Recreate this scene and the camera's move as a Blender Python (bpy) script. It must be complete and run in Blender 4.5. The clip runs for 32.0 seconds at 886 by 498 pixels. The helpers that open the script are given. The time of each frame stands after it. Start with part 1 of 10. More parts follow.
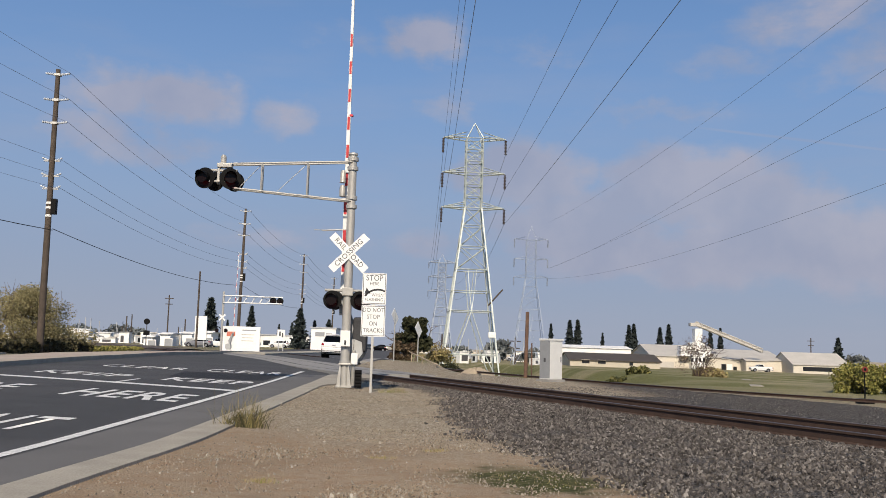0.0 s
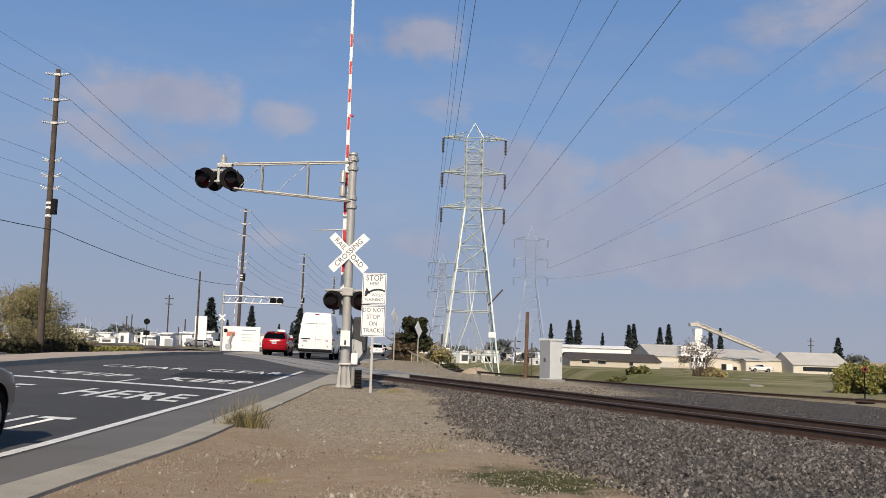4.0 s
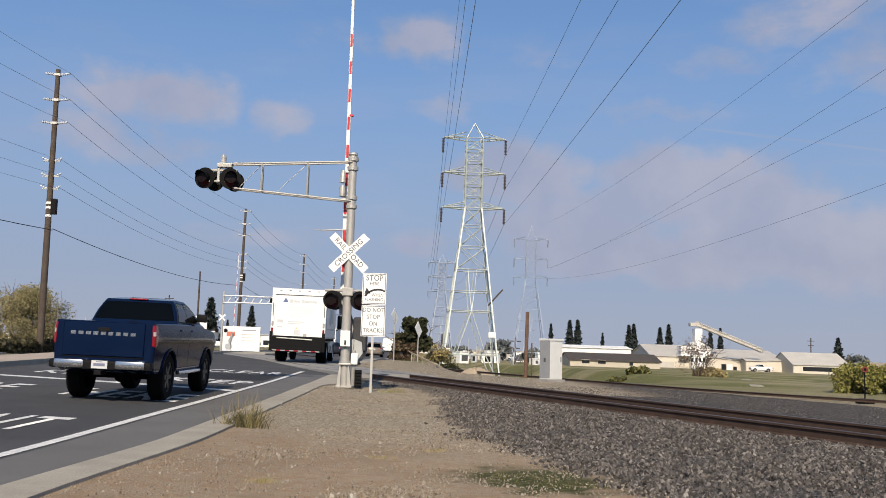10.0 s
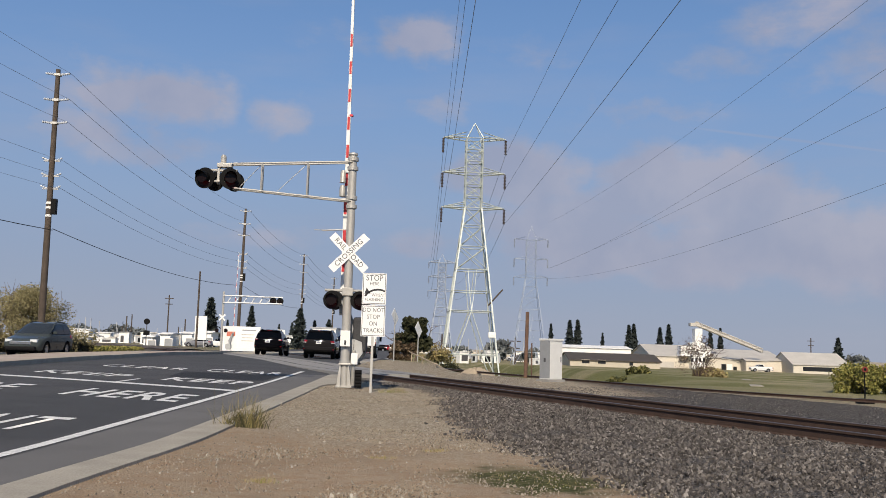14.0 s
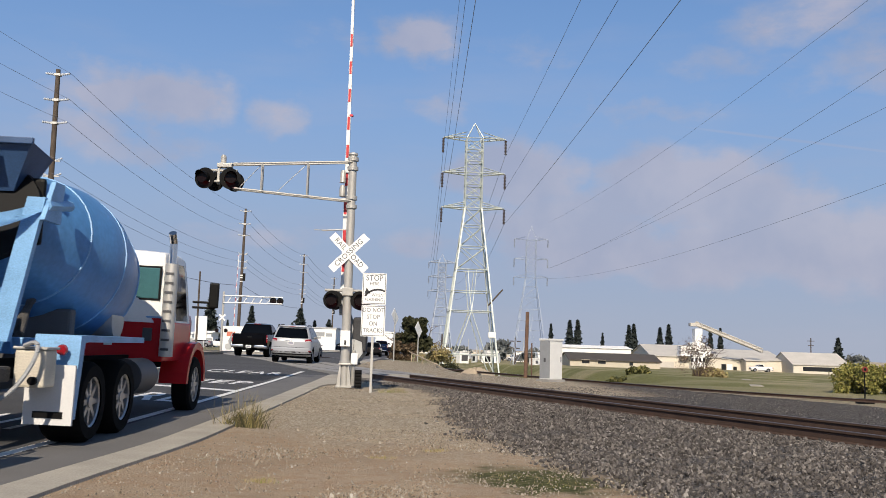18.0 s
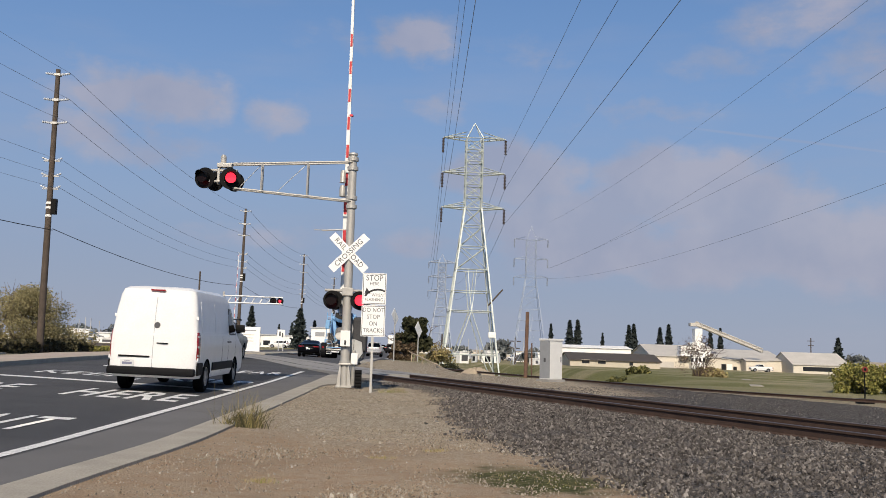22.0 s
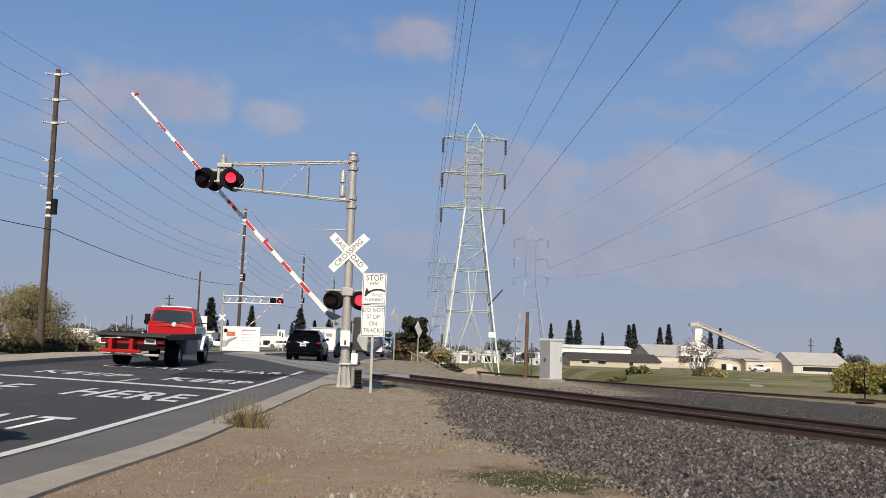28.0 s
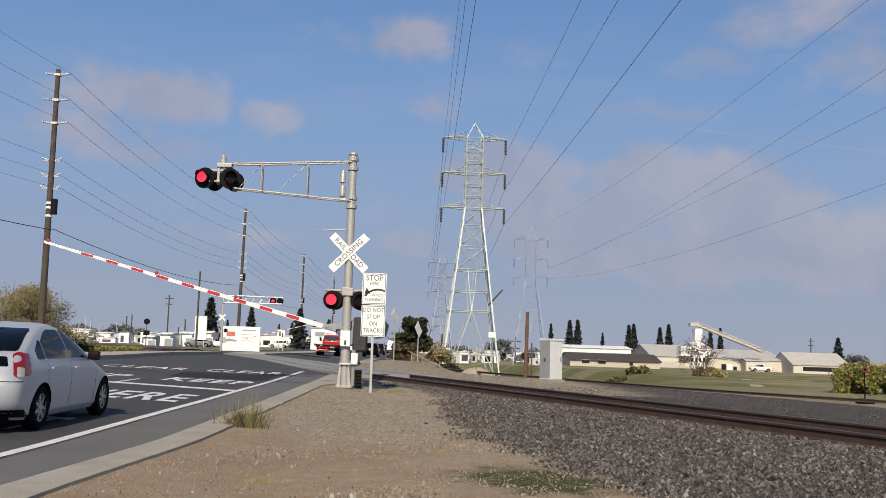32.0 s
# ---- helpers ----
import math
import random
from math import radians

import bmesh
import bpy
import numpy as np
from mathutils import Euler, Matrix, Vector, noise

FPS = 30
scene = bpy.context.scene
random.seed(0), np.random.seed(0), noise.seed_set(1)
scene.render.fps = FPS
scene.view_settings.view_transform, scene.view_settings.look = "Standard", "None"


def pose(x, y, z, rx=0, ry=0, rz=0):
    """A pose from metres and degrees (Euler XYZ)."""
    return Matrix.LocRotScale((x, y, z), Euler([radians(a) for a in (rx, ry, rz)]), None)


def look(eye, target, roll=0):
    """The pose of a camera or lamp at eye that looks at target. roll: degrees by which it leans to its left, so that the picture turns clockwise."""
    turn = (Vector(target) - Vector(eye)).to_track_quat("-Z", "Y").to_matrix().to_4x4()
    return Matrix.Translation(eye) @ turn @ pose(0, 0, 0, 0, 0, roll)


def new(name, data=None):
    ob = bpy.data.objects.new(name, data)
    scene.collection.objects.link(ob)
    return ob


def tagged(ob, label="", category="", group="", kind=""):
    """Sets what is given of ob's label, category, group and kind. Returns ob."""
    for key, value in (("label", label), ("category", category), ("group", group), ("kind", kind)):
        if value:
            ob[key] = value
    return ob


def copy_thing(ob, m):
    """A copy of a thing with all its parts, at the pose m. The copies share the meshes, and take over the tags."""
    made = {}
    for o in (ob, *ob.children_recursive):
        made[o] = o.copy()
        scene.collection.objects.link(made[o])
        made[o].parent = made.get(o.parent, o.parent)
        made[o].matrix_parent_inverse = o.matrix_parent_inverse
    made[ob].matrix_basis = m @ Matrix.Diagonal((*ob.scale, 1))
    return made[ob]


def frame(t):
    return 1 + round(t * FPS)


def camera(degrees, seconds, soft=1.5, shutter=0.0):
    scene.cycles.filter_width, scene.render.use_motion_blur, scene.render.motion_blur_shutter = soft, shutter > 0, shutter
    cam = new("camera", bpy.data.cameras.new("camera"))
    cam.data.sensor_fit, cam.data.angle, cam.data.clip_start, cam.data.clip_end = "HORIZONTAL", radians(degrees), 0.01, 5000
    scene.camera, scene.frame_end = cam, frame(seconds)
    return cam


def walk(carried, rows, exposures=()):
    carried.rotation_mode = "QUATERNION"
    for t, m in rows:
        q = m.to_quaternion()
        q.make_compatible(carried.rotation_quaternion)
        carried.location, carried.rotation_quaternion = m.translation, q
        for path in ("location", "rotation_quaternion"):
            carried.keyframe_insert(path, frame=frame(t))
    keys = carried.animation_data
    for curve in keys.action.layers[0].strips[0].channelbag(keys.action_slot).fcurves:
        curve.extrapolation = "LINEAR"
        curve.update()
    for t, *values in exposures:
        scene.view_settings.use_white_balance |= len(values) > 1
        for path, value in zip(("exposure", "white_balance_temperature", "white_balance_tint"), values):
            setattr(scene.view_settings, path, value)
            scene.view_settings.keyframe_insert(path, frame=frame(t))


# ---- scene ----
cam = camera(50.0, 32.0, soft=0.85, shutter=0.06)
EYE = pose(0, 0, 1.35) @ pose(0, 0, 0, 0, 0, -0.90) @ pose(0, 0, 0, 95.916) @ pose(0, 0, 0, 0, 0, 1.8)
walk(cam, [(0, EYE), (32, EYE)], exposures=[(0, 0.0), (7, 0.0), (8, -0.19), (8.6, -0.09), (9, 0.02), (10, 0.12), (11, 0.04), (12, 0.09), (13, 0.04), (14, 0.0), (16.5, 0.02), (17, 0.05), (18, 0.18), (19, 0.13), (20, 0.06), (21, 0.0), (32, 0.0)])

# ---- sky and sun ----
SUN_EL, SUN_AZ = 36.0, 185.0          # degrees; azimuth clockwise from +Y
world = bpy.data.worlds.new("sky")
scene.world = world
world.use_nodes = True
wn, wl = world.node_tree.nodes, world.node_tree.links
sky = wn.new("ShaderNodeTexSky")
sky.sky_type, sky.sun_disc = "NISHITA", False
sky.sun_elevation, sky.sun_rotation = radians(SUN_EL), radians(SUN_AZ)
sky.air_density, sky.dust_density, sky.ozone_density = 1.15, 0.25, 4.0
wn["Background"].inputs[1].default_value = 0.092
wl.new(sky.outputs[0], wn["Background"].inputs[0])

sun_data = bpy.data.lights.new("sun", "SUN")
sun_data.energy, sun_data.angle, sun_data.color = 4.9, radians(0.55), (1.0, 0.87, 0.70)
sun = new("sun", sun_data)
a, e = radians(SUN_AZ), radians(SUN_EL)
sun_way = Vector((math.sin(a) * math.cos(e), math.cos(a) * math.cos(e), math.sin(e)))
sun.matrix_world = look(sun_way * 200, (0, 0, 0))


# ---- materials ----
def plain(name, color, rough=0.5, metal=0.0, vary=0.12, scale=6.0, bump=0.0, grain=60.0, coat=0.0, emit=None, alpha=None, tint=None, spec=0.5):
    """A surface with stains at one scale, grain at a finer one, and optional relief."""
    m = bpy.data.materials.new(name)
    m.use_nodes = True
    n, l = m.node_tree.nodes, m.node_tree.links
    b = n["Principled BSDF"]
    b.inputs["Roughness"].default_value, b.inputs["Metallic"].default_value = rough, metal
    b.inputs["Coat Weight"].default_value = coat
    b.inputs["Coat Roughness"].default_value = 0.06
    b.inputs["Specular IOR Level"].default_value = spec
    tc = n.new("ShaderNodeTexCoord")
    n1, n2 = n.new("ShaderNodeTexNoise"), n.new("ShaderNodeTexNoise")
    for t, s, dt in ((n1, scale, 4.0), (n2, grain, 2.0)):
        t.inputs["Scale"].default_value, t.inputs["Detail"].default_value = s, dt
        l.new(tc.outputs["Object"], t.inputs["Vector"])
    add = n.new("ShaderNodeMath")
    add.operation = "ADD"
    l.new(n1.outputs[0], add.inputs[0]), l.new(n2.outputs[0], add.inputs[1])
    rng = n.new("ShaderNodeMapRange")
    rng.inputs["From Min"].default_value, rng.inputs["From Max"].default_value = 0.65, 1.35
    l.new(add.outputs[0], rng.inputs["Value"])
    mix = n.new("ShaderNodeMix")
    mix.data_type = "RGBA"
    dark = tint or [c * (1 - vary) for c in color]
    lite = [min(1, c * (1 + vary)) for c in color]
    mix.inputs[6].default_value, mix.inputs[7].default_value = (*dark, 1), (*lite, 1)
    l.new(rng.outputs[0], mix.inputs[0])
    l.new(mix.outputs[2], b.inputs["Base Color"])
    if bump:
        bm_ = n.new("ShaderNodeBump")
        bm_.inputs["Strength"].default_value, bm_.inputs["Distance"].default_value = bump, 0.02
        l.new(n2.outputs[0], bm_.inputs["Height"]), l.new(bm_.outputs[0], b.inputs["Normal"])
    if emit:
        b.inputs["Emission Color"].default_value, b.inputs["Emission Strength"].default_value = (*emit[:3], 1), emit[3]
    if alpha is not None:
        b.inputs["Alpha"].default_value = alpha
    return m


M_WHITE = plain("white_paint", (0.78, 0.78, 0.76), 0.45, vary=0.05)
M_SIGN = plain("sign_white", (0.82, 0.82, 0.80), 0.4, vary=0.04)
M_INK = plain("sign_black", (0.02, 0.02, 0.022), 0.5)
M_RED = plain("gate_red", (0.50, 0.03, 0.035), 0.45, vary=0.15)
M_GALV = plain("galvanised_steel", (0.50, 0.49, 0.46), 0.5, 0.55, vary=0.12, scale=4, bump=0.05)
M_ALU = plain("aluminium_paint", (0.42, 0.408, 0.38), 0.5, 0.3, vary=0.14, scale=5)
M_BLACK = plain("black_paint", (0.0045, 0.0045, 0.005), 0.55, spec=0.15)
M_DARK = plain("dark_grey_paint", (0.07, 0.07, 0.075), 0.55)
M_GREY = plain("grey_enamel", (0.30, 0.31, 0.32), 0.5, vary=0.15)
M_LENS = plain("red_lens_dark", (0.006, 0.002, 0.002), 0.35, spec=0.2)
M_GLOW = plain("red_lens_lit", (0.4, 0.01, 0.02), 0.3, emit=(1.0, 0.03, 0.06, 1.5))
M_POLE = plain("weathered_pole_wood", (0.085, 0.068, 0.056), 0.9, vary=0.3, scale=2.5, bump=0.4, grain=40, spec=0.2)
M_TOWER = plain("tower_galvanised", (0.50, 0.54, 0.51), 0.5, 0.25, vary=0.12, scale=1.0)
# far steel is bluer and paler: distance haze mixed into its colour
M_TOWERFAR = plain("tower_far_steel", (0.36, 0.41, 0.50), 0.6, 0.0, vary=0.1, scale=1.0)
M_WIRE = plain("wire", (0.20, 0.25, 0.34), 0.7, 0.0)
M_PORC = plain("insulator_brown", (0.10, 0.08, 0.08), 0.35)
M_PORCG = plain("insulator_grey", (0.55, 0.58, 0.62), 0.35)
M_ASPH = plain("asphalt", (0.062, 0.061, 0.063), 0.88, vary=0.28, scale=0.55, bump=0.5, grain=90)
M_ASPHP = plain("asphalt_patch", (0.016, 0.016, 0.017), 0.85, vary=0.22, scale=1.5, bump=0.5, grain=90)
M_GUTTER = plain("gutter_asphalt", (0.135, 0.13, 0.125), 0.9, vary=0.2, scale=0.8, bump=0.4, grain=70)
M_KERB = plain("kerb_concrete", (0.36, 0.325, 0.265), 0.85, vary=0.22, scale=2.0, bump=0.35, grain=45)
M_MEDIAN = plain("tan_stamped_concrete", (0.42, 0.345, 0.28), 0.88, vary=0.16, scale=1.2, bump=0.3, grain=30)
M_CONC = plain("crossing_concrete", (0.27, 0.26, 0.245), 0.85, vary=0.2, scale=1.5, bump=0.3)
M_LINE = plain("road_paint", (0.80, 0.79, 0.76), 0.7, vary=0.14, scale=7, tint=(0.50, 0.49, 0.47), grain=50)
M_RAILSIDE = plain("rusty_rail", (0.075, 0.045, 0.032), 0.8, 0.2, vary=0.3, scale=5)
M_RAILTOP = plain("rail_head", (0.16, 0.13, 0.115), 0.42, 0.7, vary=0.2, scale=8)
M_TIE = plain("tie_concrete", (0.20, 0.185, 0.165), 0.9, vary=0.25, scale=3, bump=0.4)
M_CABW = plain("cabinet_white", (0.70, 0.70, 0.68), 0.45, 0.1, vary=0.06, scale=3)
M_RUSTPOST = plain("rust_brown_post", (0.13, 0.075, 0.05), 0.85, vary=0.3, scale=5, bump=0.3)


# ---- mesh helpers ----
def mesh_ob(name, bm, mats, parent=None, label="", smooth=False):
    me = bpy.data.meshes.new(name)
    bm.to_mesh(me)
    bm.free()
    for m in mats if isinstance(mats, (list, tuple)) else [mats]:
        me.materials.append(m)
    if smooth:
        me.polygons.foreach_set("use_smooth", [True] * len(me.polygons))
        me.set_sharp_from_angle(angle=radians(38))
    ob = new(name, me)
    if parent:
        ob.parent = parent
    if label:
        tagged(ob, label)
    return ob


def part(name, bm, material, parent, label="", smooth=False):
    return mesh_ob(name, bm, material, parent, label, smooth)


def empty(name, m, label, category, group="", kind=""):
    ob = new(name)
    ob.empty_display_size = 0.2
    ob.matrix_basis = m
    return tagged(ob, label, category, group, kind)


def add_box(bm, x0, x1, y0, y1, z0, z1, bevel=0.0):
    r = bmesh.ops.create_cube(bm, size=1.0)
    for v in r["verts"]:
        v.co = Vector(((x0 + x1) / 2 + v.co.x * (x1 - x0), (y0 + y1) / 2 + v.co.y * (y1 - y0), (z0 + z1) / 2 + v.co.z * (z1 - z0)))
    if bevel:
        es = {ed for v in r["verts"] for ed in v.link_edges}
        bmesh.ops.bevel(bm, geom=list(es), offset=bevel, segments=2, profile=0.6, affect="EDGES")
    return bm


def box(x0, x1, y0, y1, z0, z1, bevel=0.0):
    return add_box(bmesh.new(), x0, x1, y0, y1, z0, z1, bevel)


def add_rod(bm, p, q, r0, r1=None, seg=8, caps=True):
    p, q = Vector(p), Vector(q)
    r1 = r0 if r1 is None else r1
    d = q - p
    m = Matrix.Translation((p + q) / 2) @ d.to_track_quat("Z", "Y").to_matrix().to_4x4()
    bmesh.ops.create_cone(bm, cap_ends=caps, segments=seg, radius1=r0, radius2=r1, depth=d.length, matrix=m)
    return bm


def rod(p, q, r0, r1=None, seg=8):
    return add_rod(bmesh.new(), p, q, r0, r1, seg)


def add_prism(bm, pts, axis, a0, a1):
    """Extrude a 2D outline along x, y or z."""
    def at(u, v, w):
        return {"x": (w, u, v), "y": (u, w, v), "z": (u, v, w)}[axis]
    lo, hi = [bm.verts.new(at(u, v, a0)) for u, v in pts], [bm.verts.new(at(u, v, a1)) for u, v in pts]
    bm.faces.new(lo), bm.faces.new(list(reversed(hi)))
    for i in range(len(pts)):
        j = (i + 1) % len(pts)
        bm.faces.new((lo[j], lo[i], hi[i], hi[j]))
    bmesh.ops.recalc_face_normals(bm, faces=bm.faces[:])
    return bm


def prism(pts, axis, a0, a1):
    return add_prism(bmesh.new(), pts, axis, a0, a1)


def lathe(profile, seg=24, axis="z"):
    """Turn (radius, height) pairs round an axis."""
    bm = bmesh.new()
    rings = []
    for r, h in profile:
        ring = []
        for i in range(seg):
            c, s = math.cos(2 * math.pi * i / seg) * r, math.sin(2 * math.pi * i / seg) * r
            ring.append(bm.verts.new({"z": (c, s, h), "y": (c, h, s), "x": (h, c, s)}[axis]))
        rings.append(ring)
    for a_, b_ in zip(rings, rings[1:]):
        for i in range(seg):
            bm.faces.new((a_[i], a_[(i + 1) % seg], b_[(i + 1) % seg], b_[i]))
    bmesh.ops.recalc_face_normals(bm, faces=bm.faces[:])
    return bm


def letters(words, size, material, parent, m, width=1.0, name="lettering", thick=0.002, spacing=1.0, fat=0.0):
    """Words in the built-in font, centred, as a mesh; m is their pose in the parent's space."""
    cu = bpy.data.curves.new(name, "FONT")
    cu.body, cu.size, cu.align_x, cu.align_y, cu.extrude = words, size, "CENTER", "CENTER", thick
    cu.offset, cu.resolution_u, cu.space_character = fat, 3, spacing
    tmp = new(name, cu)
    me = bpy.data.meshes.new_from_object(tmp.evaluated_get(bpy.context.evaluated_depsgraph_get()))
    bpy.data.objects.remove(tmp)
    me.transform(Matrix.Diagonal((width, 1, 1, 1)))
    me.materials.clear()
    me.materials.append(material)
    ob = new(name, me)
    ob.parent, ob.matrix_basis = parent, m
    return ob


# ---- the lie of the land ----
PROFILE = ((-400, -0.2), (0, 0.0), (12, 0.0), (19, 0.05), (27, 0.12), (41, 0.30), (48, 0.40), (62, 0.40), (85, 0.05), (130, -0.1), (900, -0.3))
EDGE, LANE, INNER, MED0, MED1, FAR = -4.65, -8.13, -11.6, -13.6, -18.4, -27.0
RAIL_AT, RAIL_WAY = Vector((6.25, 12.9)), Vector((-0.3588, 0.9334))
RAIL_SIDE = Vector((-0.9334, -0.3588))
RAIL_Z = 0.35
SIDING = [(12.89, 26.53), (11.02, 28.7), (9.69, 30.3), (8.54, 32.2), (7.28, 35.0), (5.62, 38.6)]


def lerp_list(pairs, v):
    for (a0, b0), (a1, b1) in zip(pairs, pairs[1:]):
        if v <= a1:
            f = (v - a0) / (a1 - a0)
            f = f * f * (3 - 2 * f) * 0.4 + f * 0.6
            return b0 + (b1 - b0) * max(0, f)
    return pairs[-1][1]


def road_z(x, y):
    # the crown lies at the median; past it the other carriageway falls away before the rails
    fall = 0.04 * max(0.0, MED0 - max(x, FAR)) * (1 - smooth(72, 96, y))
    return lerp_list(PROFILE, y) + 0.018 * max(0.0, min(8.0, EDGE - x)) - fall


def ballast_edge(y):
    """How far the ballast reaches from the near rail towards the verge."""
    return lerp_list(((-60, 5.6), (9, 5.35), (11.3, 5.05), (13.3, 4.7), (17.2, 3.8), (25, 1.25), (60, 1.0)), y)


def rail_u(x, y):
    """Metres from the near rail, towards the camera."""
    return (Vector((x, y)) - RAIL_AT).dot(RAIL_SIDE)


def smooth(a0, a1, v):
    f = max(0.0, min(1.0, (v - a0) / (a1 - a0)))
    return f * f * (3 - 2 * f)


def ground_z(x, y):
    u = rail_u(x, y)
    kerb = road_z(min(x, -3.2), y) + 0.13
    base = 0.02 + 0.10 * smooth(14, 26, y)
    base += (kerb - 0.035 - base) * (1 - smooth(-2.75, -1.0, x))
    if x < -3.2:
        base = road_z(max(x, FAR), y) - (0.10 if x > FAR - 0.4 else -0.12)
    bal = 0.17
    near = bal + (base - bal) * smooth(0.5, 4.6, u)
    if x < -3.2:
        z = base
    elif u > -2.3:
        z = near
    else:
        # between the tracks it lies level; past them it falls away to the fields
        far = -u - 2.3
        drop = smooth(14, 75, far) * 1.75 + smooth(70, 240, far) * 1.4
        z = 0.17 + 0.02 * smooth(0, 3, far) - drop
        z = z + (0.10 - 0.17) * smooth(3, 9, far) * (1 - smooth(13, 20, far))
        if x < 6:                       # the far verge keeps close to the road's level
            k = smooth(-3, 8, x)
            z = z * k + (road_z(-5, y) + 0.02) * (1 - k) if y > 40 else z
        # a hollow behind the bank, where the tower stands
        z -= 2.55 * smooth(40, 62, y) * (1 - smooth(150, 210, y)) * smooth(0.6, 3.6, x) * (1 - smooth(8.5, 13.5, x))
    return z


def axis_lines(lo, hi, near0, near1, fine, grow=1.22):
    out, step, v = [], fine, near0
    while v < near1:
        out.append(v)
        v += fine
    v, step = near0 - fine, fine * grow
    low = []
    while v > lo:
        low.append(v)
        v -= step
        step *= grow
    step, v = fine * grow, near1
    while v < hi:
        out.append(v)
        v += step
        step *= grow
    return list(reversed(low + [lo])) + out + [hi]


def make_ground():
    xs, ys = axis_lines(-3500, 3500, -4.4, 11.5, 0.16), axis_lines(-900, 4600, 4.5, 31.0, 0.16)
    verts, cols = [], []
    for y in ys:
        for x in xs:
            z = ground_z(x, y)
            u = rail_u(x, y)
            near = -4 < x < 13 and 3 < y < 34
            n1 = noise.noise((x * 0.9, y * 0.9, 3.1))
            n2 = noise.noise((x * 3.5, y * 3.5, 7.7))
            if near and x > -3.2:
                z += (0.03 * n1 + 0.016 * n2) * smooth(-3.0, -2.0, x)
                if -2.2 < u < 5.0:
                    z += 0.016 * noise.noise((x * 14, y * 14, 1.0))
            # r: pale gravel, g: grey ballast, b: grass
            edge = u + 0.45 * n1 + 0.3 * n2
            lim = ballast_edge(y)
            g = 1 - smooth(lim - 0.35, lim + 0.25, edge)
            if u < -10 + n1:
                g = 1 - smooth(8.6, 10.5, -u + n1)
            if u < -2.4 and y > 26:           # bare earth about the cabinet and the far verge
                g *= smooth(5.4, 7.4, x + 0.5 * n1)
            r = smooth(10.5, 15.5, y + 2.2 * n1 + 0.6 * n2 - 0.5 * abs(x)) * (1 - g)
            b = smooth(9.5, 13, -u + 1.5 * n1) * smooth(-60, -20, -abs(y - 60) * 0.2)
            if x < FAR:
                b, g = (0.0, 1.0) if -7 + n1 < u < 5 + n1 else (0.75, g)
            moss = 0.0
            if near:
                # a mossy damp patch in the dirt by the ballast
                d = math.hypot((x - 1.25) / 1.05, (y - 10.0) / 1.35) + 0.4 * n2 + 0.25 * n1
                moss = 1 - smooth(0.50, 1.0, d)
            verts.append((x, y, z))
            cols.append((max(0, r), max(0, g), max(0, min(1, b)), moss))
    nx = len(xs)
    faces = [(j * nx + i, j * nx + i + 1, (j + 1) * nx + i + 1, (j + 1) * nx + i) for j in range(len(ys) - 1) for i in range(nx - 1)]
    me = bpy.data.meshes.new("ground")
    me.from_pydata(verts, [], faces)
    at = me.color_attributes.new("cover", "FLOAT_COLOR", "POINT")
    at.data.foreach_set("color", [c for col in cols for c in col])
    me.materials.append(ground_material())
    me.polygons.foreach_set("use_smooth", [True] * len(me.polygons))
    return tagged(new("ground", me), "brown dirt verge, pale gravel, grey ballast and grassy fields", "ground", kind="structure")


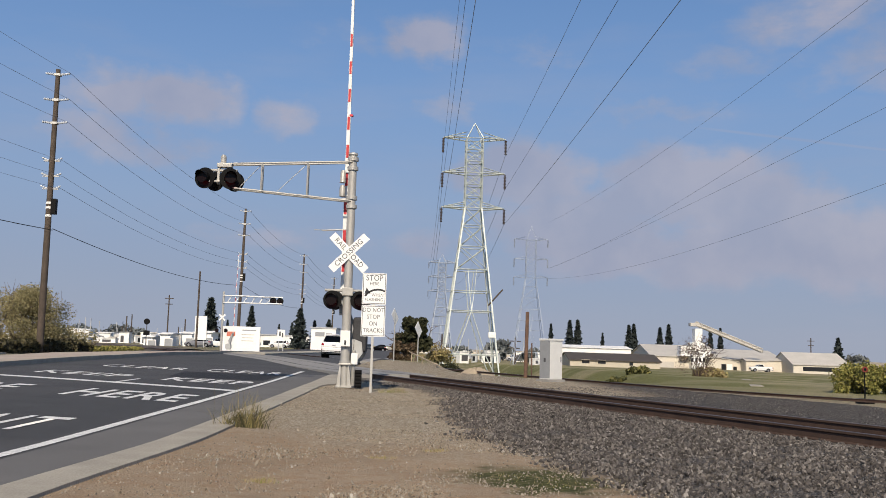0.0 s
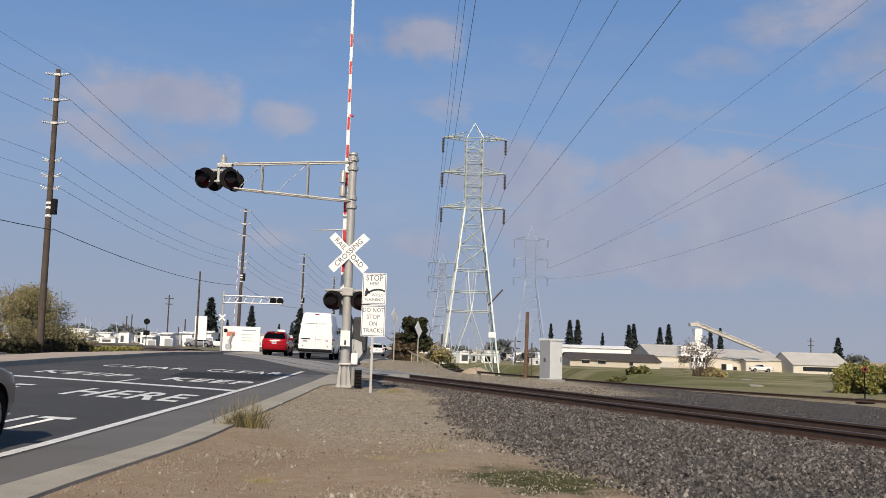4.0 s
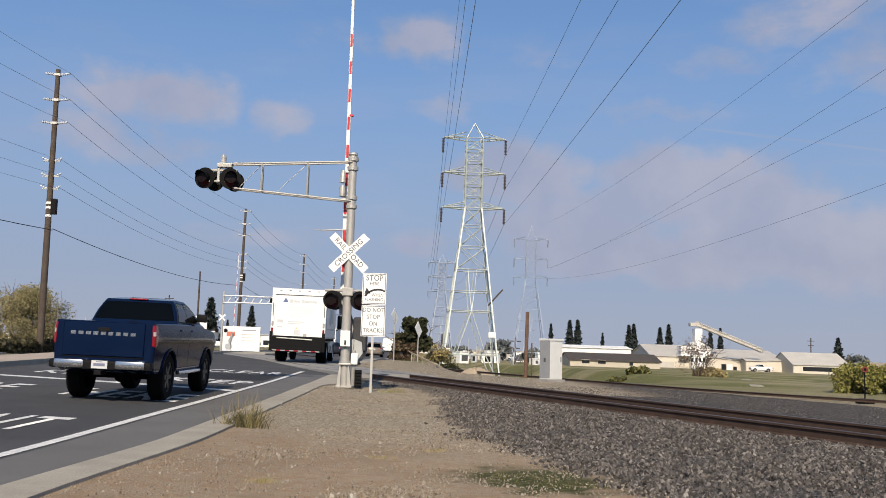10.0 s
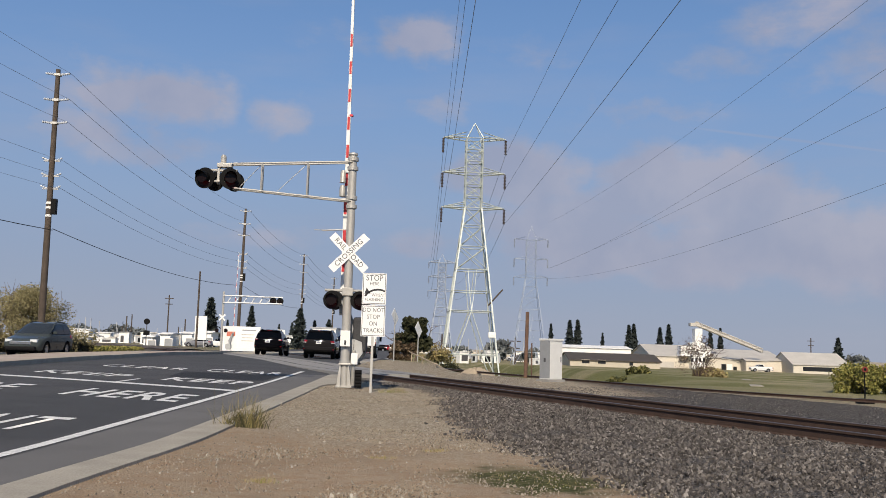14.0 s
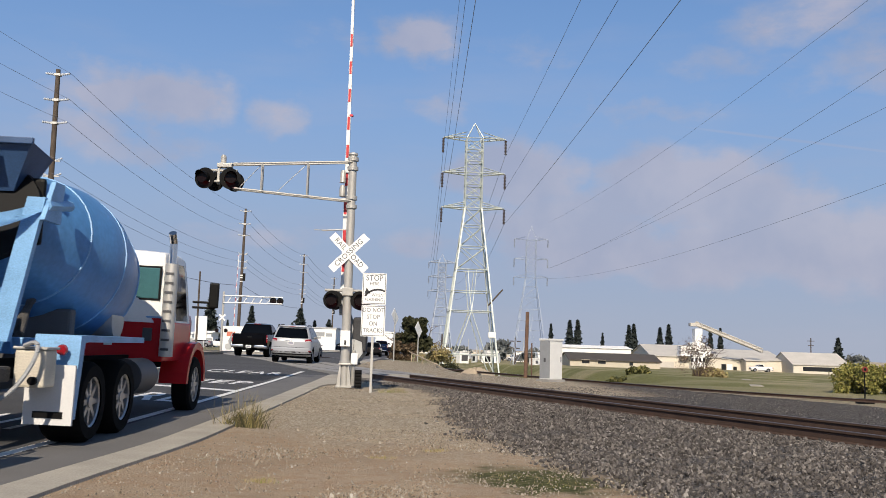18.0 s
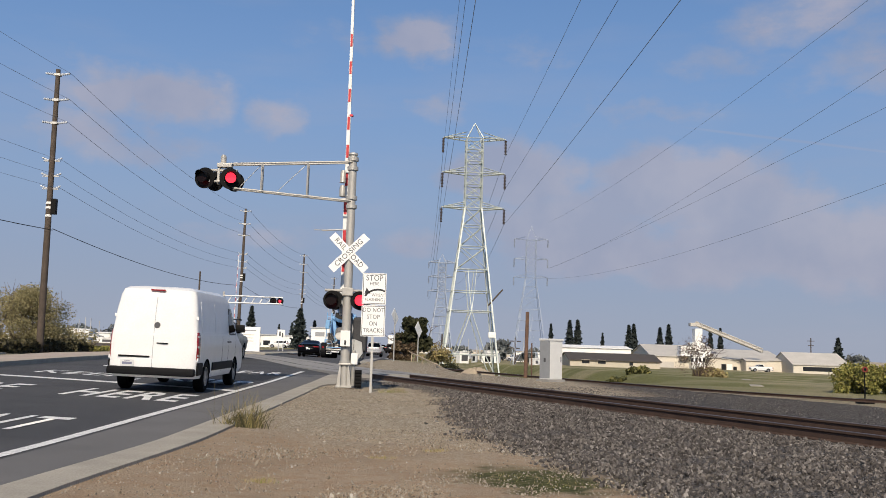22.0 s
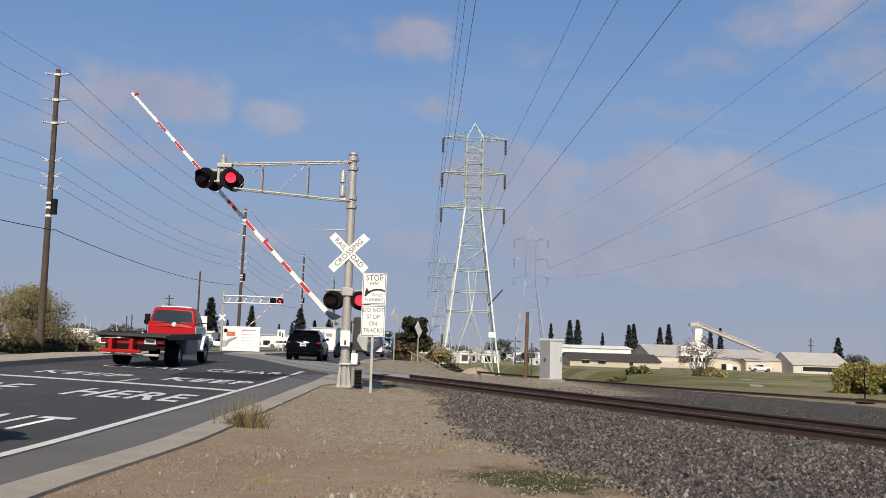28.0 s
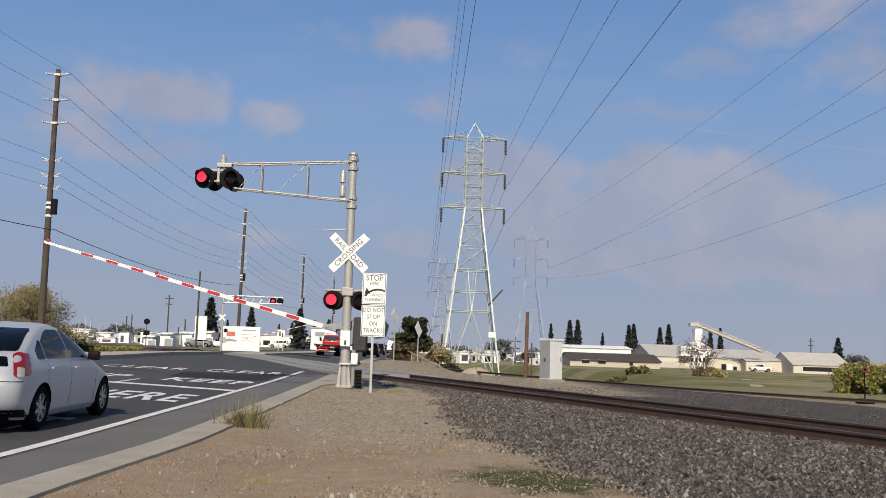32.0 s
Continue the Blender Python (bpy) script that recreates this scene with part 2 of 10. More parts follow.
def ground_material():
    m = bpy.data.materials.new("dirt_gravel_grass")
    m.use_nodes = True
    n, l = m.node_tree.nodes, m.node_tree.links
    b = n["Principled BSDF"]
    b.inputs["Roughness"].default_value = 0.95
    b.inputs["Specular IOR Level"].default_value = 0.2
    tc, at, sep = n.new("ShaderNodeTexCoord"), n.new("ShaderNodeAttribute"), n.new("ShaderNodeSeparateColor")
    at.attribute_name = "cover"
    l.new(at.outputs["Color"], sep.inputs[0])

    def tex(scale, detail=3.0):
        t = n.new("ShaderNodeTexNoise")
        t.inputs["Scale"].default_value, t.inputs["Detail"].default_value = scale, detail
        l.new(tc.outputs["Object"], t.inputs["Vector"])
        return t

    def ramp(src, stops):
        r = n.new("ShaderNodeValToRGB")
        while len(r.color_ramp.elements) < len(stops):
            r.color_ramp.elements.new(0.5)
        for el, (p, c) in zip(r.color_ramp.elements, stops):
            el.position, el.color = p, (*c, 1)
        l.new(src, r.inputs[0])
        return r.outputs[0]

    def mix(f, c0, c1):
        x = n.new("ShaderNodeMix")
        x.data_type = "RGBA"
        l.new(f, x.inputs[0]), l.new(c0, x.inputs[6]), l.new(c1, x.inputs[7])
        return x.outputs[2]

    vor = n.new("ShaderNodeTexVoronoi")
    vor.inputs["Scale"].default_value = 42
    l.new(tc.outputs["Object"], vor.inputs["Vector"])
    grey = n.new("ShaderNodeSeparateColor")
    l.new(vor.outputs["Color"], grey.inputs[0])
    big, fine, mid = tex(0.7, 5), tex(45, 3), tex(5.5, 6)
    dirt = mix(fine.outputs[0], ramp(big.outputs[0], [(0.3, (0.33, 0.24, 0.155)), (0.7, (0.44, 0.34, 0.235))]),
               ramp(fine.outputs[0], [(0.3, (0.26, 0.19, 0.125)), (0.7, (0.48, 0.385, 0.28))]))
    dirt = mix(ramp(mid.outputs[0], [(0.44, (0, 0, 0)), (0.64, (0.6, 0.6, 0.6))]), dirt, ramp(fine.outputs[0], [(0.3, (0.27, 0.165, 0.095)), (0.7, (0.43, 0.295, 0.185))]))
    pale = ramp(grey.outputs[0], [(0.0, (0.20, 0.155, 0.105)), (0.55, (0.40, 0.33, 0.235)), (1.0, (0.60, 0.53, 0.42))])
    stone = ramp(grey.outputs[0], [(0.0, (0.028, 0.025, 0.023)), (0.6, (0.095, 0.086, 0.080)), (1.0, (0.20, 0.185, 0.17))])
    grass = mix(tex(0.05, 5).outputs[0], ramp(tex(9, 4).outputs[0], [(0.3, (0.11, 0.118, 0.04)), (0.7, (0.29, 0.27, 0.125))]),
                ramp(tex(0.12, 4).outputs[0], [(0.42, (0.17, 0.178, 0.06)), (0.60, (0.50, 0.42, 0.28))]))
    col = mix(sep.outputs[2], mix(sep.outputs[1], mix(sep.outputs[0], dirt, pale), stone), grass)
    col = mix(at.outputs["Alpha"], col, ramp(tex(14, 5).outputs[0], [(0.3, (0.035, 0.042, 0.012)), (0.55, (0.085, 0.090, 0.030)), (0.75, (0.24, 0.19, 0.11))]))
    l.new(col, b.inputs["Base Color"])
    bump = n.new("ShaderNodeBump")
    bump.inputs["Strength"].default_value, bump.inputs["Distance"].default_value = 0.9, 0.045
    hs = n.new("ShaderNodeMath")
    hs.operation = "ADD"
    l.new(grey.outputs[1], hs.inputs[0]), l.new(fine.outputs[0], hs.inputs[1])
    l.new(hs.outputs[0], bump.inputs["Height"]), l.new(bump.outputs[0], b.inputs["Normal"])
    return m


def strip(name, x0, x1, y0, y1, lift, mat, step=2.0, parent=None, cross=6, skirt=0.0):
    """A road-wise strip that follows the road's profile; x0 and x1 may be functions of y."""
    bm = bmesh.new()
    rows = []
    cnt = max(1, int((y1 - y0) / step))
    for j in range(cnt + 1):
        y = y0 + (y1 - y0) * j / cnt
        a_, b_ = (x0(y) if callable(x0) else x0), (x1(y) if callable(x1) else x1)
        row = [bm.verts.new((a_ + (b_ - a_) * i / cross, y, road_z(a_ + (b_ - a_) * i / cross, y) + lift)) for i in range(cross + 1)]
        if skirt:
            row = [bm.verts.new(row[0].co - Vector((0, 0, skirt)))] + row + [bm.verts.new(row[-1].co - Vector((0, 0, skirt)))]
        rows.append(row)
    for r0, r1 in zip(rows, rows[1:]):
        for i in range(len(r0) - 1):
            bm.faces.new((r0[i], r0[i + 1], r1[i + 1], r1[i]))
    if skirt:
        for r in (rows[0], rows[-1]):
            bm.faces.new(r)
    bmesh.ops.recalc_face_normals(bm, faces=bm.faces[:])
    return mesh_ob(name, bm, mat, parent)


def kerb_x(y):
    return -3.66 + 0.22 * smooth(7, 12.5, y)


def make_road():
    road = tagged(strip("road", FAR, kerb_x, -380, 900, 0.0, M_ASPH, 1.6, cross=22), "worn grey asphalt road with white markings", "road", kind="structure")
    tagged(strip("gutter", lambda y: EDGE + 0.12, kerb_x, -60, 34.6, 0.004, M_GUTTER, 1.0, road), "paler patched asphalt shoulder")
    tagged(strip("asphalt_patch", lambda y: -8.2 + 0.1 * (33 - y), -4.95, 29.6, 33.0, 0.004, M_ASPHP, 0.5, road), "dark square asphalt patch")
    tagged(strip("asphalt_patch", -7.9, -4.9, 12.5, 27.0, 0.003, plain("asphalt_worn", (0.052, 0.052, 0.054), 0.88, vary=0.25, scale=1.2, bump=0.5, grain=90), 0.5, road), "slightly darker wheel-worn asphalt")
    # the kerb: a nosed concrete step, sunk into the dirt behind
    bm, rows = bmesh.new(), []
    for j in range(int((33.5 + 60) / 0.8) + 1):
        y = -60 + j * 0.8
        x = kerb_x(y)
        zr = road_z(x, y)
        wob = 0.012 * noise.noise((0.0, y * 0.7, 4.0))
        wide = 0.55 * smooth(25.5, 28.5, y)
        rows.append([bm.verts.new((x + dx + wob, y, zr + dz)) for dx, dz in ((0.0, -0.15), (0.0, 0.012), (0.16, 0.10), (0.24, 0.125), (0.34, 0.132), (0.70 + wide, 0.128), (0.72 + wide, -0.1))])
    for r0, r1 in zip(rows, rows[1:]):
        for i in range(6):
            bm.faces.new((r0[i], r0[i + 1], r1[i + 1], r1[i]))
    bmesh.ops.recalc_face_normals(bm, faces=bm.faces[:])
    tagged(mesh_ob("kerb", bm, M_KERB, smooth=True), "tan rolled concrete kerb along the dirt verge", "kerb", kind="structure")
    tagged(strip("pavement_edge", -3.5, -2.9, 52, 130, 0.10, M_CONC, 3, cross=2, skirt=0.3), "pale concrete kerb past the rails", "kerb", kind="structure")
    # the median
    tagged(strip("median", lambda y: MED1, lambda y: MED0 + 1.2 * smooth(33, 57, y), -120, 58, 0.16, M_MEDIAN, 2.0, cross=4, skirt=0.35), "tan stamped-concrete median with a kerb", "median", kind="structure")
    tagged(strip("median_kerb", lambda y: MED0 + 1.2 * smooth(33, 57, y), lambda y: MED0 + 0.18 + 1.2 * smooth(33, 57, y), -120, 58.3, 0.163, M_KERB, 2.0, cross=1, skirt=0.33), "dusty concrete kerb edge of the median", "kerb", kind="structure")
    tagged(strip("median", MED1 + 0.6, MED0 - 0.4, 84, 190, 0.14, M_KERB, 2.0, cross=3, skirt=0.3), "pale concrete median past the rails", "median", kind="structure")
    tagged(strip("verge_kerb", FAR - 0.3, FAR + 0.1, -120, 62, 0.15, M_KERB, 2.5, cross=1, skirt=0.3), "concrete kerb of the far verge", "kerb", kind="structure")
    # markings
    marks = [("edge_line", EDGE - 0.11, EDGE + 0.05, -60, 37.0), ("lane_dash", LANE - 0.06, LANE + 0.06, 25.4, 27.6), ("lane_dash", LANE - 0.06, LANE + 0.06, 8, 11), ("lane_dash", LANE - 0.06, LANE + 0.06, -3, 0),
             ("edge_line", INNER - 0.1, INNER + 0.05, -60, 26), ("edge_line", -3.95, -3.83, 70, 300)]
    for nm, x0, x1, y0, y1 in marks:
        tagged(strip(nm, x0, x1, y0, y1, 0.008, M_LINE, 1.0, road, cross=1), "scuffed white painted line")
    # stop line, slightly askew
    for x0, x1 in ((LANE, EDGE - 0.02), (INNER, LANE)):
        bm = bmesh.new()
        r0, r1 = [], []
        for i in range(9):
            x = x0 + (x1 - x0) * i / 8
            y = 23.95 + 0.36 * (EDGE - x) - 0.012 * (EDGE - x) ** 2
            r0.append(bm.verts.new((x, y, road_z(x, y) + 0.009))), r1.append(bm.verts.new((x, y + 0.50, road_z(x, y + 0.5) + 0.009)))
        for i in range(8):
            bm.faces.new((r0[i], r0[i + 1], r1[i + 1], r1[i]))
        part("stop_line", bm, M_LINE, road, "white stop line, scuffed")
    # words: x from and to, y from and to, and how far the left end lies ahead of the right one
    for words, x0, x1, y0, y1, ahead in (("HERE", -7.72, -5.08, 19.75, 22.0, 0.62), ("WAIT", -7.95, -5.5, 13.4, 15.45, 0.35), ("HERE", -11.75, -9.15, 20.7, 22.9, 0.5), ("WAIT", -11.7, -9.3, 14.2, 16.3, 0.3),
                                         ("KEEP", -7.5, -5.0, 27.0, 28.75, 0.45), ("KEEP", -11.5, -8.75, 27.9, 29.4, 0.5), ("CLEAR", -7.72, -5.05, 33.5, 35.3, 0.1), ("CLEAR", -11.4, -8.4, 33.6, 35.1, 0.1)):
        ob = letters(words, 1.0, M_LINE, road, pose(0, 0, 0), 1.0, "road_lettering", 0.0, 1.12, 0.018)
        cs = [v.co.copy() for v in ob.data.vertices]
        lo, hi = Vector((min(c.x for c in cs), min(c.y for c in cs))), Vector((max(c.x for c in cs), max(c.y for c in cs)))
        for v in ob.data.vertices:
            fx, fy = (v.co.x - lo.x) / (hi.x - lo.x), (v.co.y - lo.y) / (hi.y - lo.y)
            x, y = x0 + (x1 - x0) * fx, y0 + (y1 - y0) * fy + ahead * (1 - fx)
            v.co = (x, y, road_z(x, y) + 0.012)
        tagged(ob, "white painted road lettering, scuffed")
    return road


def along(pts, s):
    """A point and direction s metres along a polyline."""
    for a_, b_ in zip(pts, pts[1:]):
        d = (b_ - a_).length
        if s <= d or b_ is pts[-1]:
            return a_ + (b_ - a_) * (s / d), (b_ - a_).normalized()
        s -= d


def rail_bm(pts, z, tall=1.0):
    """A flat-bottomed rail swept along points; the head's faces take the second material."""
    prof = [(-0.07, 0.0), (0.07, 0.0), (0.07, 0.015), (0.012, 0.03), (0.010, 0.125), (0.036, 0.14), (0.036, 0.168), (0.026, 0.176), (-0.026, 0.176), (-0.036, 0.168), (-0.036, 0.14), (-0.010, 0.125), (-0.012, 0.03), (-0.07, 0.015)]
    bm = bmesh.new()
    rings = []
    for i, p in enumerate(pts):
        d = (pts[min(i + 1, len(pts) - 1)] - pts[max(i - 1, 0)]).normalized()
        s = Vector((-d.y, d.x))
        rings.append([bm.verts.new((p.x + s.x * a_, p.y + s.y * a_, z + b_ * tall)) for a_, b_ in prof])
    k = len(prof)
    for r0, r1 in zip(rings, rings[1:]):
        for i in range(k):
            f = bm.faces.new((r0[i], r0[(i + 1) % k], r1[(i + 1) % k], r1[i]))
            f.material_index = 1 if 6 <= i <= 8 else 0
    bmesh.ops.recalc_face_normals(bm, faces=bm.faces[:])
    return bm


def make_track():
    t = tagged(new("railway_track"), "rusty railway track on grey ballast", "railway track", kind="structure")
    start = RAIL_AT - RAIL_WAY * 60
    for off in (0.0, 1.505):
        pts = []
        for i in range(64):
            s = i * 4.0
            p = start + RAIL_WAY * s - RAIL_SIDE * off
            if s > 130:                     # far off it bends towards the open fields
                p = p + RAIL_SIDE * 0.0012 * (s - 130) ** 2
            pts.append(p)
        part("rail", rail_bm(pts, RAIL_Z - 0.176), [M_RAILSIDE, M_RAILTOP], t, "rusty steel rail with a worn head")
    tie = box(-1.3, 1.3, -0.11, 0.11, -0.12, 0.0, 0.02)
    me = None
    ang = math.degrees(math.atan2(RAIL_SIDE.y, RAIL_SIDE.x))
    for i in range(70):
        p = RAIL_AT - RAIL_WAY * 8 + RAIL_WAY * (0.6 * i) - RAIL_SIDE * 0.75
        if me is None:
            ob = part("tie", tie, M_TIE, t)
            me = ob.data
        else:
            ob = new("tie", me)
            ob.parent = t
        ob.matrix_basis = pose(p.x, p.y, RAIL_Z - 0.168, 0, 0, ang)
    # the siding past it, bending away
    t2 = tagged(new("railway_siding"), "darker curved railway siding beside the fields", "railway track", kind="structure")
    pts = [Vector(p) for p in [(24, 17.5), (18, 21.6)] + SIDING + [(1.5, 49), (-6, 72), (-14, 98)]]
    fine = []
    total = sum((b_ - a_).length for a_, b_ in zip(pts, pts[1:]))
    for i in range(60):
        fine.append(along(pts, total * i / 59.0)[0])
    for _ in range(6):
        fine = [fine[0]] + [(a_ + b_ * 2 + c_) / 4 for a_, b_, c_ in zip(fine, fine[1:], fine[2:])] + [fine[-1]]
    for off in (0.0, 1.505):
        sh = []
        for i, p in enumerate(fine):
            d = (fine[min(i + 1, 59)] - fine[max(i - 1, 0)]).normalized()
            sh.append(p + Vector((d.y, -d.x)) * off)
        part("rail", rail_bm(sh, 0.18 - (0.09 if off else 0.0), 0.5), [M_RAILSIDE, M_RAILTOP], t2, "dark rusty rail")
    # concrete crossing panels between and beside the rails
    c = tagged(new("level_crossing"), "worn concrete crossing panels across the road", "level crossing", kind="structure")
    for off0, off1 in ((-0.85, -0.1), (0.1, 1.4), (1.6, 2.4)):
        for k in range(14):
            s0 = 22.5 + k * 3.6
            p0, p1 = RAIL_AT + RAIL_WAY * s0, RAIL_AT + RAIL_WAY * (s0 + 3.56)
            pts4 = [p0 - RAIL_SIDE * off0, p1 - RAIL_SIDE * off0, p1 - RAIL_SIDE * off1, p0 - RAIL_SIDE * off1]
            bm = bmesh.new()
            top = [bm.verts.new((p.x, p.y, max(RAIL_Z - 0.005, road_z(p.x, p.y) + 0.012))) for p in pts4]
            low = [bm.verts.new(v.co - Vector((0, 0, 0.25))) for v in top]
            bm.faces.new(top), bm.faces.new(list(reversed(low)))
            for i in range(4):
                bm.faces.new((top[i], low[i], low[(i + 1) % 4], top[(i + 1) % 4]))
            bmesh.ops.recalc_face_normals(bm, faces=bm.faces[:])
            part("panel", bm, M_CONC, c)
    return t


def make_far_bank():
    """The dark cinder bank that carries the rails on past the road."""
    bm, rows = bmesh.new(), []
    for i in range(30):
        s_ = 95 + 4.0 * i
        c = RAIL_AT + RAIL_WAY * s_
        if s_ > 70:
            c = c + RAIL_SIDE * 0.0012 * (s_ - 70) ** 2
        rows.append([bm.verts.new((*(c + RAIL_SIDE * u), z + 0.05 * math.sin(i * 2.1 + u))) for u, z in ((6.5, -0.1), (3.4, 0.30), (-0.75, 0.32), (-4.5, 0.30), (-7.5, -0.1))])
    for r0, r1 in zip(rows, rows[1:]):
        for k in range(4):
            bm.faces.new((r0[k], r1[k], r1[k + 1], r0[k + 1]))
    bmesh.ops.recalc_face_normals(bm, faces=bm.faces[:])
    return tagged(mesh_ob("railway_bank", bm, plain("cinder_bank", (0.085, 0.062, 0.046), 0.95, vary=0.35, scale=0.6, grain=6)), "dark brown cinder bank under the far rails", "railway bank", kind="structure")


ground = make_ground()
road = make_road()
track = make_track()
make_far_bank()


# ---- the crossing signal ----
LAMPS = []          # turning lens discs, left and right ones, for the flashing


def lamp_head(parent, m, hood=0.30, size=0.255, side=0, name="signal_lamp"):
    """A round black background, a hood and a lens that turns; it faces -y."""
    back = lathe([(0.0, 0.0), (size, 0.0), (size, 0.02), (0.165, 0.03), (0.15, 0.14), (0.06, 0.17), (0.0, 0.17)], 28, "y")
    head = part(name, back, M_BLACK, parent, "black round signal lamp with hood", True)
    head.matrix_basis = m
    bm = bmesh.new()                       # hood: a tunnel cut away below
    seg = 22
    rows = []
    for i in range(seg + 1):
        a_ = radians(-40 + 260 * i / seg)
        dep = hood * (0.45 + 0.55 * max(0.0, math.sin(a_)) ** 0.7)
        rows.append([bm.verts.new((math.cos(a_) * r, y, math.sin(a_) * r)) for r, y in ((0.165, 0.0), (0.162, -dep), (0.156, -dep), (0.158, 0.0))])
    for r0, r1 in zip(rows, rows[1:]):
        for k in range(3):
            bm.faces.new((r0[k], r0[k + 1], r1[k + 1], r1[k]))
    bmesh.ops.recalc_face_normals(bm, faces=bm.faces[:])
    part("hood", bm, M_BLACK, head, "", True)
    disc = bmesh.new()
    for r, y, mi in ((0.145, -0.012, 0), (0.145, 0.012, 1)):
        c = bmesh.ops.create_circle(disc, cap_ends=True, segments=26, radius=r, matrix=Matrix.Translation((0, y, 0)) @ Matrix.Rotation(radians(90), 4, "X"))
        for f in {f for v in c["verts"] for f in v.link_faces}:
            f.material_index = mi
    es = [ed for ed in disc.edges]
    bmesh.ops.bridge_loops(disc, edges=es)
    lens = part("lens", disc, [M_LENS, M_GLOW], head, "red lens, dark until it flashes")
    lens.matrix_basis = pose(0, -0.155, 0)
    if side:
        LAMPS.append((lens, side))
    return head


M_ARMLAMP = plain("arm_lamp_red", (0.65, 0.05, 0.07), 0.35, vary=0.1)
M_MACHINE = plain("weathered_machine_grey", (0.045, 0.046, 0.05), 0.7, vary=0.3, scale=5, spec=0.3)
M_LETTER = plain("faded_sign_black", (0.085, 0.085, 0.088), 0.6, vary=0.2)
M_WEIGHT = plain("counterweight_grey", (0.40, 0.41, 0.41), 0.6, vary=0.12, scale=3)


def make_gate(at, length, sign, thing_name="crossing_gate", slim=1.0):
    """A barrier arm that lies along +x*sign from its pivot when lowered, with counterweights behind the pivot."""
    g = empty(thing_name, at, "red and white striped crossing barrier arm", "barrier")
    drop = -0.26                         # the arm lies beside its pivot
    arm = prism([(sign * 0.25, drop - 0.066 * slim), (sign * 0.25, drop + 0.066 * slim), (sign * length, drop + 0.036 * slim), (sign * length, drop - 0.036 * slim)], "y", -0.025, 0.025)
    part("arm", arm, M_WHITE, g, "white fibreglass arm")
    n = int((length - 1.45) / 0.80)
    for i in range(n):
        s0 = 1.45 + i * 0.80
        w0 = (0.066 - 0.03 * s0 / length) * slim * 0.72
        bm = prism([(sign * s0, drop - w0), (sign * s0, drop + w0), (sign * (s0 + 0.37), drop + w0), (sign * (s0 + 0.37), drop - w0)], "y", -0.036, 0.036)
        part("stripe", bm, M_RED, g, "red band")
    for s0 in (length - 0.12, length * 0.62, length * 0.36):
        bm = bmesh.new()
        add_rod(bm, (sign * s0, -0.05, drop + 0.085), (sign * s0, 0.05, drop + 0.085), 0.035, seg=14)
        add_box(bm, sign * s0 - 0.03, sign * s0 + 0.03, -0.03, 0.03, drop + 0.02, drop + 0.06)
        part("arm_lamp", bm, M_ARMLAMP, g, "small round red arm lamp")
    br = bmesh.new()
    for y in (-0.19, 0.15):
        add_prism(br, [(sign * 0.70, drop - 0.05), (sign * 0.70, drop + 0.05), (-sign * 0.10, 0.13), (-sign * 0.55, 0.05), (-sign * 0.55, -0.05), (-sign * 0.10, -0.13)], "y", y, y + 0.03)
    add_box(br, sign * 0.3, sign * 0.62, -0.19, 0.18, drop - 0.03, drop + 0.03)
    part("bracket", br, M_GREY, g, "grey steel arm bracket")
    for y in (-0.24, 0.20):
        cw = prism([(-sign * 0.40, 0.0), (-sign * 0.48, -0.12), (-sign * 0.78, -0.18), (-sign * 1.0, -0.06), (-sign * 1.0, 0.26), (-sign * 0.78, 0.42), (-sign * 0.48, 0.38), (-sign * 0.40, 0.18)], "y", y, y + 0.06)
        part("counterweight", cw, M_WEIGHT, g, "grey steel counterweight plate")
    return g


